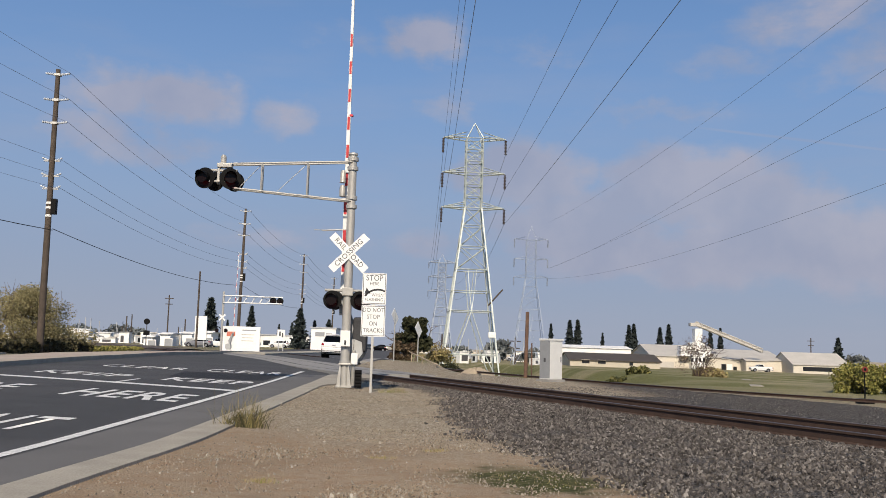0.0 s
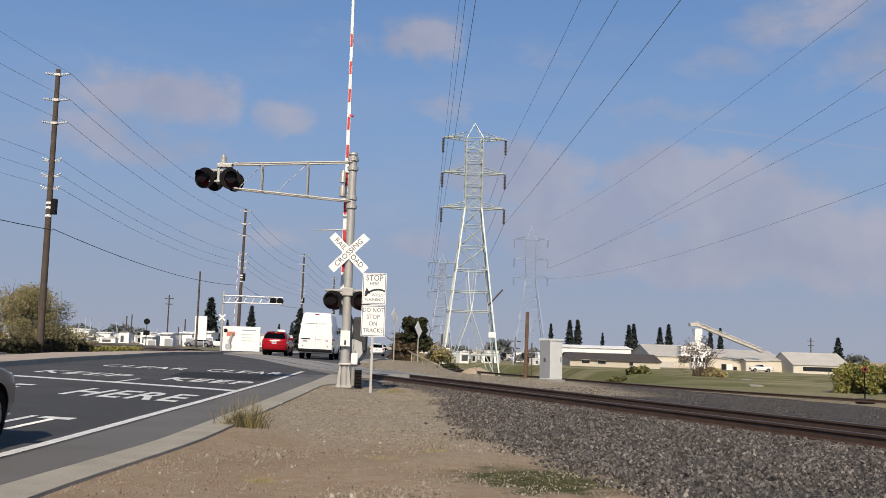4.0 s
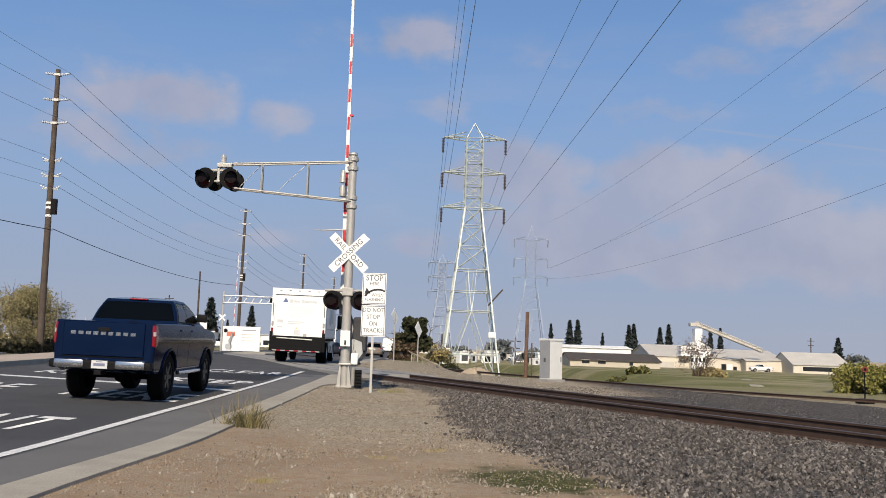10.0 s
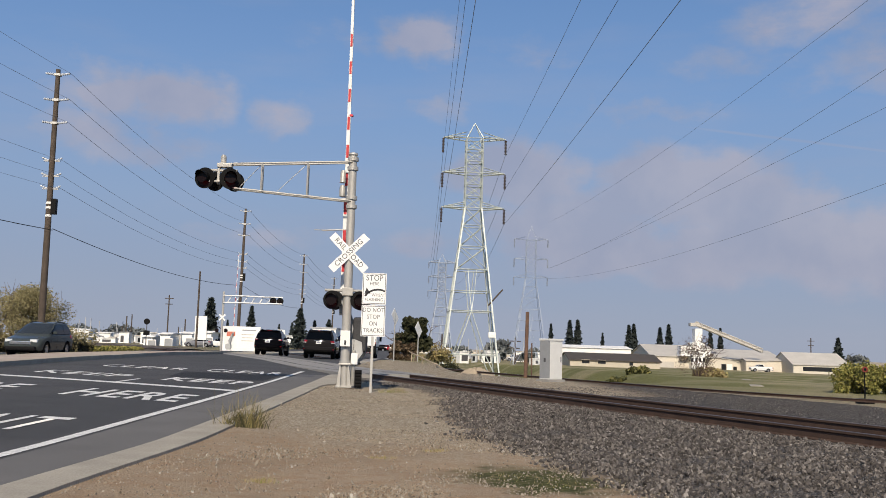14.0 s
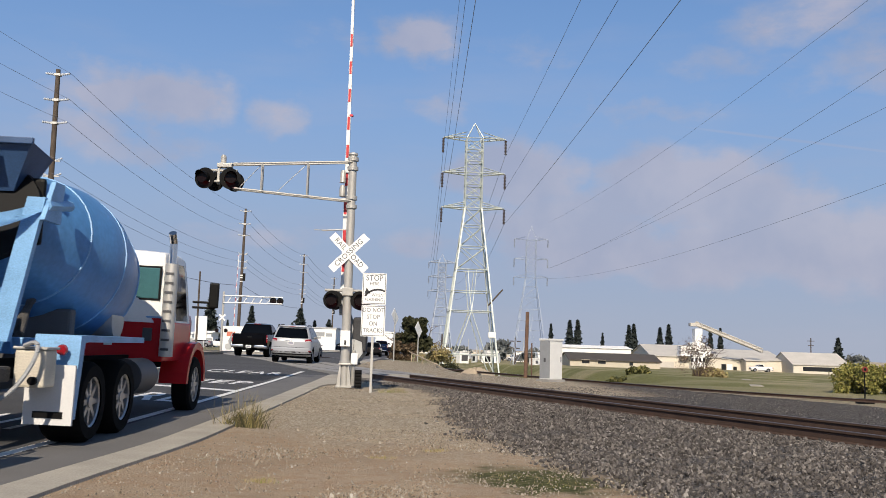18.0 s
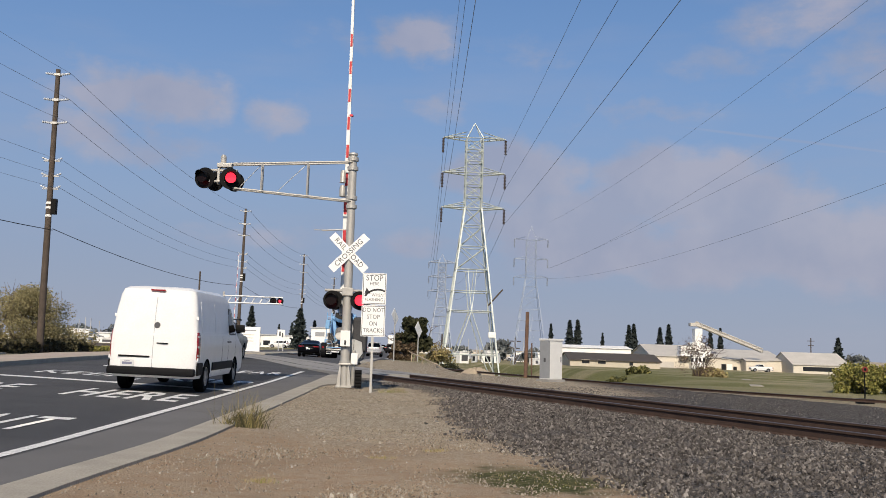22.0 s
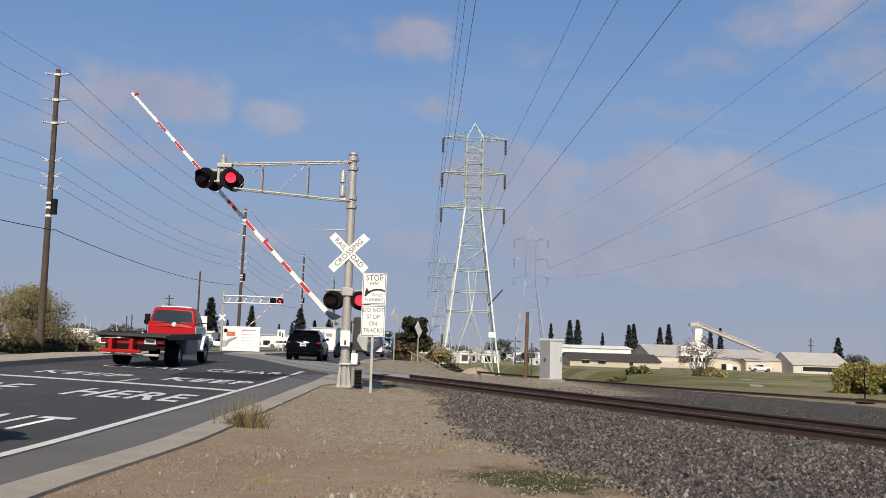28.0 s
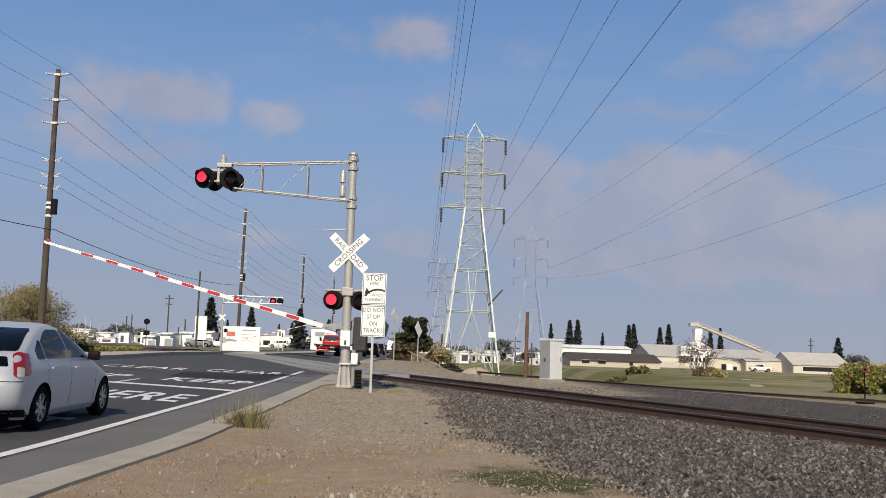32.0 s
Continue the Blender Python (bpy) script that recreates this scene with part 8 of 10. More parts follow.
M_YELLOW = leaf_material("yellow_green_leaves", (0.085, 0.095, 0.025), (0.20, 0.19, 0.05), (0.34, 0.30, 0.09))
M_STRAW = leaf_material("dry_grass", (0.16, 0.12, 0.055), (0.34, 0.27, 0.13), (0.22, 0.20, 0.07))
M_GREENGRASS = leaf_material("green_weeds", (0.06, 0.09, 0.02), (0.14, 0.17, 0.04), (0.28, 0.27, 0.09))
M_TWIG = plain("bare_twigs", (0.085, 0.058, 0.048), 0.9, vary=0.3)
M_BARK = plain("bark", (0.12, 0.09, 0.065), 0.9, vary=0.3, scale=6, bump=0.5)
rng = np.random.default_rng(7)


def leaves_mesh(name, centres, size, mat, droop=0.3, long=1.6):
    """Many small leaf quads, turned at random."""
    n = len(centres)
    c = np.asarray(centres, float)
    a_ = rng.normal(size=(n, 3))
    a_[:, 2] -= droop
    a_ /= np.linalg.norm(a_, axis=1)[:, None]
    b_ = np.cross(a_, rng.normal(size=(n, 3)))
    b_ /= np.linalg.norm(b_, axis=1)[:, None]
    s = size * rng.uniform(0.6, 1.35, (n, 1))
    v = np.stack([c - a_ * s * long * 0.5, c + b_ * s * 0.5, c + a_ * s * long * 0.5, c - b_ * s * 0.5], 1).reshape(-1, 3)
    me = bpy.data.meshes.new(name)
    me.from_pydata(v.tolist(), [], [tuple(range(4 * i, 4 * i + 4)) for i in range(n)])
    me.materials.append(mat)
    return me


def blob_points(n, centres, radii, shell=0.45):
    k = rng.integers(0, len(centres), n)
    d = rng.normal(size=(n, 3))
    d /= np.linalg.norm(d, axis=1)[:, None]
    r = rng.uniform(shell, 1.0, (n, 1)) ** 0.6
    return np.asarray(centres)[k] + d * r * np.asarray(radii)[k]


def branch(bm, p, d, length, r, depth, spread, tips, gravity=0.0):
    q = Vector(p)
    d = Vector(d).normalized()
    for i in range(3):
        nd = (d + Vector(rng.normal(size=3)) * 0.14 + Vector((0, 0, gravity))).normalized()
        e_ = q + nd * length / 3
        add_rod(bm, q, e_, r * (1 - i * 0.25), r * (0.75 - i * 0.25) + 0.002, 5, False)
        q, d = e_, nd
    tips.append(tuple(q))
    if depth:
        for k in range(3):
            branch(bm, q.lerp(Vector(p), 0.15 * k), d + Vector(rng.normal(size=3)) * spread, length * 0.66, r * 0.45, depth - 1, spread, tips, gravity)


def make_tree(name, m, label, height, radius, leaf, mat, count, trunk_r=0.14, stems=3, blobs=26, spread=0.55, low=0.28, squash=0.8, bark=None, shell=0.3, cat="tree"):
    t = empty(name, m, label, cat)
    bm, tips = bmesh.new(), []
    for k in range(stems):
        ang = 2 * math.pi * k / stems + 0.4
        lean = 0.35 if stems > 1 else 0.05
        branch(bm, (0.1 * math.cos(ang), 0.1 * math.sin(ang), -0.1), (lean * math.cos(ang), lean * math.sin(ang), 1), height * 0.55, trunk_r, 2, spread, tips)
    part("trunk", bm, bark or M_BARK, t, "", True)
    if count:
        cs, rs = [], []
        for k in range(blobs):
            a_, rr = rng.uniform(0, 2 * math.pi), radius * math.sqrt(rng.uniform(0, 0.85))
            z = height * rng.uniform(low, 0.86)
            f = 1.0 - 0.55 * max(0.0, (z / height - 0.55)) / 0.45
            cs.append((math.cos(a_) * rr * f, math.sin(a_) * rr * f, z))
            s = radius * rng.uniform(0.22, 0.42)
            rs.append((s, s, s * squash))
        ob = new("crown", leaves_mesh("crown", blob_points(count, cs, rs, shell), leaf, mat))
        ob.parent = t
        tagged(ob, kind="stuff")
    return t


def conifer_mesh(height, radius, n=2200, ragged=0.25):
    z = height * rng.uniform(0.05, 1.0, n) ** 0.9
    r = radius * (1 - z / height) ** 0.8 * (1 - ragged * rng.uniform(0, 1, n)) * (0.82 + 0.18 * np.sin(z * 5.5 + 1.5 * np.sin(z * 1.3)))
    r *= rng.uniform(0.35, 1.0, n) ** 0.5
    a_ = rng.uniform(0, 2 * math.pi, n)
    return leaves_mesh("crown", np.stack([np.cos(a_) * r, np.sin(a_) * r, z], 1), radius * 0.17, M_PINE, droop=0.9, long=2.2)


CONE = [conifer_mesh(10, 1.7, 1500, 0.55), conifer_mesh(10, 2.3, 1500, 0.75), conifer_mesh(10, 1.3, 1500, 0.45)]


def make_conifer(x, y, z, h, kind, wide=1.0):
    t = empty("conifer", pose(x, y, z, 0, 0, rng.uniform(0, 360)), "dark slender conifer in the distance", "tree", "distant conifers")
    part("trunk", rod((0, 0, -0.3), (0, 0, h * 0.9), 0.16, 0.04, 7), M_BARK, t)
    ob = new("crown", CONE[kind])
    ob.parent, ob.scale = t, (wide * h / 10, wide * h / 10, h / 10)
    return t


def make_building(name, x0, x1, y0, y1, z0, eave, ridge, wall, roof, label, along_x=True, openings=(), trim=None):
    """A gabled or flat-roofed building with windows and doors set into its near wall."""
    t = empty(name, pose((x0 + x1) / 2, y0, z0), label, "building")
    w, d, h = (x1 - x0) / 2, y1 - y0, eave - z0
    part("wall", box(-w, w, 0, d, -0.3, h), wall, t, "building walls")
    if ridge > eave:
        rh = ridge - z0
        o = 0.35
        if along_x:
            bm = prism([(-o, h - 0.05), (d / 2, rh), (d + o, h - 0.05), (d + o, h + 0.06), (d / 2, rh + 0.14), (-o, h + 0.06)], "x", -w - o, w + o)
            gab = prism([(0, h - 0.02), (d, h - 0.02), (d / 2, rh - 0.01)], "x", -w + 0.01, w - 0.01)
        else:
            bm = prism([(-w - o, h - 0.05), (0, rh), (w + o, h - 0.05), (w + o, h + 0.06), (0, rh + 0.14), (-w - o, h + 0.06)], "y", -o, d + o)
            gab = prism([(-w, h - 0.02), (w, h - 0.02), (0, rh - 0.01)], "y", 0.01, d - 0.01)
        part("roof", bm, roof, t, "sheet roof")
        part("gable", gab, wall, t)
    else:
        part("roof", box(-w - 0.2, w + 0.2, -0.2, d + 0.2, h, h + 0.25), roof, t, "flat roof edge")
    for kind, ox0, ox1, oz0, oz1, mat in openings:
        o = part(kind, box(ox0 - (x0 + x1) / 2, ox1 - (x0 + x1) / 2, -0.06, 0.05, oz0, oz1), mat, t)
        part("frame", box(ox0 - (x0 + x1) / 2 - 0.12, ox1 - (x0 + x1) / 2 + 0.12, -0.045, 0.03, oz0 - 0.12, oz1 + 0.12), trim or wall, o)
    return t


M_TANWALL = plain("tan_sheet_wall", (0.64, 0.585, 0.49), 0.8, vary=0.1, scale=0.3, grain=3)
M_TANROOF = plain("tan_sheet_roof", (0.52, 0.49, 0.44), 0.7, vary=0.12, scale=0.3, grain=3)
M_BROWNROOF = plain("brown_roof", (0.065, 0.055, 0.048), 0.85, vary=0.2, scale=0.5)
M_WHITEWALL = plain("white_wall", (0.86, 0.85, 0.82), 0.75, vary=0.08, scale=0.4, grain=4)
M_GREYWALL = plain("grey_wall", (0.45, 0.46, 0.47), 0.75, vary=0.12, scale=0.4, grain=4)
M_WIN = plain("dark_window", (0.02, 0.022, 0.025), 0.15)
M_DIRTPILE = plain("pale_earth", (0.42, 0.34, 0.24), 0.95, vary=0.2, scale=0.8, bump=0.5)

# left: hedge, olive tree, low plants
def make_hedge(name, x, y0, y1, h, mat, label, n, leaf=0.16, wide=0.7):
    z = ground_z(x, y0)
    t = empty(name, pose(x, y0, z), label, "hedge")
    part("core", box(-wide * 0.4, wide * 0.4, 0, y1 - y0, 0, h * 0.8, 0.1), M_BARK, t)
    p = np.stack([rng.uniform(-wide, wide, n), rng.uniform(0, y1 - y0, n), h * rng.uniform(0.0, 1.0, n) ** 0.7], 1)
    p[:, 2] *= 0.86 + 0.14 * np.sin(p[:, 1] * 1.9) + 0.06 * np.sin(p[:, 1] * 5.3)
    ob = new("foliage", leaves_mesh("foliage", p, leaf, mat))
    ob.parent = t
    tagged(ob, kind="stuff")
    return t


make_hedge("hedge", -28.4, 38, 80.5, 0.98, M_HEDGE, "dark clipped brownish hedge along the verge", 9000, 0.2)
make_hedge("low_shrubs", -29.2, 81, 96, 0.5, M_YELLOW, "low yellow-green verge shrubs", 3600, 0.14, 1.2)
make_tree("willow_shrub", pose(-31.2, 74.0, -0.1), "airy yellowish olive shrub tree behind the hedge", 5.4, 3.6, 0.085, M_OLIVE, 34000, 0.09, 7, 46, 0.6, 0.10, 0.9, None, 0.1)
make_tree("willow_shrub", pose(-35.6, 73.0, -0.1), "airy yellowish olive shrub tree behind the hedge", 4.8, 3.0, 0.085, M_OLIVE, 15000, 0.09, 6, 30, 0.6, 0.10, 0.9, None, 0.1)
make_tree("willow_shrub", pose(-31.5, 84.0, 0.0), "brownish thin shrub behind the hedge", 2.2, 2.4, 0.10, M_OLIVE, 3500, 0.07, 5, 24, 0.6, 0.1)

# wayside signals of the railway, far left
def make_target(x, y, z, h):
    t = empty("railway_signal", pose(x, y, z), "black round railway signal on a post", "signal")
    part("post", rod((0, 0, -0.2), (0, 0, h + 0.3), 0.07), M_DARK, t)
    part("target", lathe([(0.0, 0.0), (0.48, 0.0), (0.48, 0.05), (0.0, 0.05)], 24, "y"), M_BLACK, t, "black round target").matrix_basis = pose(0, -0.12, h)
    part("relay_box", box(-0.45, 0.45, -0.2, 0.3, h - 2.1, h - 1.4, 0.05), M_BLACK, t)
    return t


make_target(-43.6, 150, 0.1, 3.85)
FAR_POLES = [(-64.6, 240, 12.2, True), (-78, 250, 6.8, False), (-61.5, 245, 6.4, False), (-92, 300, 8.5, False), (-33.4, 140, 11.2, False), (-85, 330, 5.5, False), (-98, 310, 5.0, False), (-62, 260, 5.0, False), (118, 290, 10.5, True), (-262, 680, 24, True), (3.0, 170, 6.0, False), (18.0, 190, 5.5, True)]
for x, y, h, cross in FAR_POLES:
    t = empty("street_pole", pose(x, y, ground_z(x, y)), "thin distant grey pole", "pole", "distant poles")
    part("pole", rod((0, 0, -0.3), (0, 0, h), 0.12 + 0.0003 * y, 0.08 + 0.0003 * y), M_POLE, t)
    if cross:
        part("cross_arm", box(-1.1, 1.1, -0.1, 0.1, h - 1.0, h - 0.8), M_POLE, t)
        part("cross_arm", box(-0.9, 0.9, -0.1, 0.1, h - 2.4, h - 2.2), M_POLE, t)

# the far signal with its own cantilever and gate
def make_far_signal(x, y):
    z = road_z(x, y)
    t = empty("far_crossing_signal", pose(x, y, z), "distant white cantilever railway crossing signal", "signal")
    part("pole", rod((0, 0, -0.2), (0, 0, 6.1), 0.12, 0.11, 14), M_GALV, t)
    for zz in (5.72, 5.0):
        for yy in (-0.2, 0.2):
            part("arm_tube", rod((0, yy, zz), (5.9, yy, zz - (0.06 if zz > 5.5 else -0.02)), 0.055), M_WHITE, t)
    for k in range(7):
        part("brace", rod((0.4 + k * 0.8, 0, 5.02), (0.8 + k * 0.8, 0, 5.68), 0.05), M_WHITE, t)
    for xx, s in ((5.0, -1), (5.7, 1)):
        lamp_head(t, pose(xx, -0.1, 5.3), 0.25, 0.34, s)
    for xx in (-0.5, 0.4):
        lamp_head(t, pose(xx, -0.1, 2.2), 0.22, 0.2, 0)
    part("crossbuck", box(-0.42, 0.42, -0.2, -0.19, -0.08, 0.08), M_SIGN, t).matrix_basis = pose(0, 0, 3.5, 0, 45, 0)
    part("crossbuck", box(-0.42, 0.42, -0.22, -0.21, -0.08, 0.08), M_SIGN, t).matrix_basis = pose(0, 0, 3.5, 0, -45, 0)
    return t


make_far_signal(-20.4, 96)
FAR_GATE_AT = (-19.6, 96.3, road_z(-19.6, 96) + 1.3)
far_gate = make_gate(pose(*FAR_GATE_AT, 0, -90, 0), 8.6, 1, slim=0.6)

# signs and walls across the rails
def make_panel_sign(name, x, y, w, z0, z1, label, bars=(), posts=True):
    z = ground_z(x, y)
    t = empty(name, pose(x, y, z), label, "sign")
    part("panel", box(-w / 2, w / 2, 0, 0.25, z0, z1, 0.02), M_WHITEWALL, t, "white panel")
    if posts:
        for sx in (-0.6, 0.6):
            part("post", rod((sx * w / 2, 0.12, -0.2), (sx * w / 2, 0.12, z0 + 0.05), 0.08), M_GREYWALL, t)
    for bx0, bx1, bz0, bz1, m in bars:
        part("sign_bar", box(bx0, bx1, -0.02, -0.003, bz0, bz1), m, t)
    return t


make_panel_sign("pylon_sign", -35.2, 150, 1.85, 1.2, 4.9, "tall white blank roadside sign")
make_panel_sign("street_sign", -22.6, 150, 1.2, 1.6, 3.4, "small white roadside sign with dark marks", [(-0.3, -0.05, 2.4, 3.1, M_DARK), (0.1, 0.35, 2.2, 2.9, M_DARK)])
make_panel_sign("wall_sign", -24.0, 125, 4.9, 0.1, 3.3, "white wall sign with faded lettering bars", [(-1.9, -0.8, 2.0, 2.6, plain("faded_red", (0.55, 0.16, 0.10), 0.6)), (0.1, 1.9, 2.75, 2.9, M_GREY), (0.0, 1.7, 2.2, 2.3, M_TANROOF), (0.1, 1.5, 1.8, 1.9, M_TANROOF), (0.0, 1.6, 1.4, 1.5, M_TANROOF)], False)
make_building("white_store", -40, -21, 225, 245, 0.0, 2.9, 2.9, M_WHITEWALL, M_GREYWALL, "long low white store building", openings=[("window", -38 + k * 3.2, -36.4 + k * 3.2, 0.6, 1.7, M_WIN) for k in range(5)])
make_building("sign_building", -24.5, -19.2, 205, 215, 0.0, 4.6, 4.6, M_WHITEWALL, M_GREYWALL, "white building with a dark sign band", openings=[("sign_mark", -23.6, -21.6, 2.9, 3.8, M_GREY), ("sign_mark", -21.3, -20.0, 2.9, 3.6, M_GREY)])
for x0, x1, y0, h in ((-44.2, -42.5, 160, 2.3), (-42.2, -40.4, 166, 2.6), (-40.2, -38.4, 172, 2.9), (-47.5, -46.0, 162, 1.7), (-112, -105, 300, 3.6), (-103, -99, 302, 2.8), (-97, -93, 300, 2.4), (-120, -114, 310, 2.6), (-88, -82, 290, 2.0)):
    make_building("white_shed", x0, x1, y0, y0 + 6, 0.0, h * 0.93, h, M_WHITEWALL, M_WHITEWALL, "small white distant shed", openings=[("door", x0 + 0.8, x0 + 2.0, 0.1, h * 0.6, M_GREY)])
M_CLUTTER = [M_WHITEWALL, M_WHITEWALL, M_GREYWALL, M_TANWALL, M_WHITEWALL]
for k in range(92):                    # small white and grey things along the far yards
    y = rng.uniform(190, 330)
    x = -y * rng.uniform(0.24, 0.46) if k < 54 else y * rng.uniform(-0.01, 0.125)
    w_, h_ = rng.uniform(0.8, 3.4), rng.uniform(0.7, 2.6)
    t = empty("distant_unit", pose(x, y, ground_z(x, y), 0, 0, rng.uniform(-30, 30)), "small pale shed or trailer in the far yards", "shed", "far yard sheds")
    part("body", box(-w_ / 2, w_ / 2, 0, 2.0, -0.3, h_, 0.05), M_CLUTTER[k % 5], t)
    part("lid", box(-w_ / 2 - 0.1, w_ / 2 + 0.1, -0.15, 2.1, h_, h_ + 0.12), M_CLUTTER[(k * 3 + 2) % 5], t)
    part("opening", box(-w_ * 0.3, w_ * rng.uniform(-0.1, 0.4), -0.04, 0.0, 0.2, h_ * 0.7), M_WIN if k % 2 else M_DARK, t)
    if k % 3 == 0:
        part("mast", rod((w_ * 0.4, 1, h_), (w_ * 0.4, 1, h_ + rng.uniform(1.5, 4.5)), 0.09, seg=5), M_GREYWALL, t)
for k in range(44):
    x = -14 + k * 2.1 + rng.uniform(-1, 1)
    y = 330 + rng.uniform(-30, 60)
    h = rng.uniform(1.8, 3.6)
    make_building("distant_house", x, x + rng.uniform(1.6, 3.2), y, y + 6, -2.9, -2.9 + h * 0.75, -2.9 + h, [M_WHITEWALL, M_GREYWALL, M_WHITEWALL, M_TANWALL][k % 4], [M_GREYWALL, M_BROWNROOF, M_WHITEWALL][k % 3], "small distant house or shed", k % 2 == 0, [("window", x + 0.5, x + 1.2, 0.8, 1.6, M_WIN)])

# right: low long building, the works with its conveyor
make_building("low_long_building", 30.5, 49.5, 200, 214, -1.5, -0.35, 1.1, plain("cream_wall", (0.50, 0.45, 0.36), 0.8, vary=0.12, scale=0.4), M_BROWNROOF, "long low cream building under a dark roof", openings=[("window", 33.0, 34.6, 0.5, 1.2, M_WIN), ("window", 36.4, 38.0, 0.5, 1.2, M_WIN), ("window", 43.0, 43.8, 0.3, 1.0, M_WIN)])
make_building("white_long_roof", 32, 52, 240, 255, -1.8, 2.4, 3.0, M_WHITEWALL, M_WHITEWALL, "long white distant roof")
make_building("works_hall", 59.5, 78, 250, 275, -2.9, 0.9, 3.9, M_TANWALL, M_TANROOF, "tan sheet-metal works hall", openings=[("door", 61.5, 65.5, 0.1, 2.4, M_TANROOF)])
make_building("works_hall", 76, 96, 254, 280, -2.9, 0.6, 3.2, M_TANWALL, M_TANROOF, "tan sheet-metal works hall", openings=[("door", 78.5, 80.5, 0.1, 2.2, M_WIN), ("door", 80.7, 82.2, 0.1, 2.2, M_WHITEWALL), ("door", 82.4, 83.4, 0.1, 1.6, M_WIN)])
make_building("works_hall", 95.5, 110, 246, 262, -2.9, -0.2, 2.9, M_TANWALL, M_TANROOF, "tan open-fronted works shed", openings=[("bay", 98, 107, 1.1, 2.2, M_WIN)])
make_building("works_annex", 84.5, 90, 250, 254, -2.9, 0.4, 0.9, M_TANWALL, M_TANROOF, "small tan lean-to shed")
t = empty("works_tower", pose(70.6, 247, -2.9), "white processing tower with an inclined conveyor", "tower")
part("shaft", box(-1.2, 2.2, 0, 4, -0.2, 7.6, 0.05), M_WHITEWALL, t, "white clad shaft")
part("side_bay", box(-4.0, -1.2, 0.5, 4, 4.0, 6.6, 0.05), M_WHITEWALL, t)
part("side_bay", box(2.2, 3.8, 0.5, 4, 3.6, 6.0, 0.05), M_WHITEWALL, t)
part("head_house", box(-0.4, 1.5, 0, 3, 7.6, 11.2, 0.05), M_WHITEWALL, t)
part("head_frame", box(-1.5, 0.9, 0.5, 2.5, 11.8, 12.7, 0.05), M_TANROOF, t)
bm = bmesh.new()
for z0, z1 in ((12.1, 5.6), (13.0, 6.5)):
    for y in (0.5, 2.0):
        add_rod(bm, (0, y, z0), (17.5, y, z1), 0.13, seg=4)
for k in range(12):
    f = k / 11
    add_rod(bm, (17.5 * f, 0.5, 12.1 - 6.5 * f), (17.5 * f, 0.5, 13.0 - 6.5 * f), 0.1, seg=4)
part("conveyor", bm, M_TANROOF, t, "inclined tan conveyor gantry")
part("conveyor_deck", prism([(0, 12.3), (17.5, 5.8), (17.5, 6.15), (0, 12.65)], "y", 0.7, 1.8), M_TANROOF, t)
for k in range(4):
    part("opening", box(-1.4 + k * 1.0, -0.8 + k * 1.0, -0.04, 0.0, 2.6, 3.6), M_WIN, t)

for x, y, h, k in ((-50, 222, 10.4, 1), (-40.5, 222, 9.0, 0), (-25.0, 190, 7.8, 1), (-21.8, 215, 6.5, 1), (-36.0, 235, 5.5, 2), (-33.5, 240, 6.0, 0), (-30.8, 238, 5.2, 2), (-47.6, 230, 6, 2), (-26.5, 228, 6.6, 0), 
                   (48.5, 320, 10.8, 0), (51.5, 322, 11.0, 0), (60, 322, 8.0, 2), (68.5, 320, 10.2, 0), (70.6, 322, 10.6, 0), (79.5, 322, 10.0, 0), (82.5, 322, 10.8, 0), (95.5, 318, 10.4, 2), (99.5, 320, 10.4, 2), (139.5, 320, 9.0, 1), (158, 318, 6, 2), (43.5, 330, 10, 2), (163, 312, 10.2, 0), (151, 300, 6.0, 1)):
    make_conifer(x, y, ground_z(x, y) - 0.2, h * (1.3 if y > 280 else 1.06), k, 1.45 if y > 280 else 1.6)
for x, y, h, r, n in ((-118, 330, 4.5, 6, 900), (-108, 340, 5.5, 7, 900), (-100, 330, 4, 6, 700), (-128, 335, 4, 7, 700), (24, 300, 6, 4, 700), (181, 320, 6, 8, 900), (170, 330, 5, 6, 700), (12, 330, 4, 4, 500), (6, 260, 3.4, 3, 500), (18, 250, 4.2, 3, 600), (31, 270, 3.6, 3, 500), (26, 235, 3.0, 2.4, 500), (145, 320, 6, 5, 600)):
    make_tree("distant_tree", pose(x, y, ground_z(x, y)), "hazy grey-green distant tree", h, r, 0.9, M_HAZELEAF, n, 0.2, 2, 16, 0.5, 0.2)

# past the rails beside the road
make_tree("round_evergreen", pose(-0.85, 73, 0.25), "dense dark round evergreen with dead brown skirts", 3.4, 1.30, 0.22, M_DARKLEAF, 8000, 0.12, 2, 44, 0.5, 0.30, 0.9, None, 0.2)
make_tree("dead_brush", pose(-1.5, 70, 0.2), "brown dead brush under the evergreen", 1.7, 1.0, 0.16, leaf_material("dead_leaves", (0.05, 0.035, 0.022), (0.10, 0.07, 0.042), (0.16, 0.115, 0.07)), 1500, 0.05, 3, 14, 0.6, 0.1, cat="bush")
for (x, y, h, turn, lab) in ((-1.9, 58.8, 2.95, 68, "white sign seen edge-on on a steel post"), (-0.45, 61.4, 2.25, 64, "white diamond sign seen edge-on on a steel post")):
    t = empty("road_sign", pose(x, y, road_z(-4, y)), lab, "sign")
    part("post", rod((0, 0, -0.3), (0, 0, h), 0.04), M_GALV, t)
    s = part("panel", box(-0.45, 0.45, -0.01, 0.01, -0.30, 0.30, 0.004), M_SIGN, t)
    s.matrix_basis = pose(0, -0.06, h - 0.2, 0, 45, turn)
t = empty("guard_rail", pose(0, 0, 0), "pale wooden guard rail slanting down the bank", "railing")
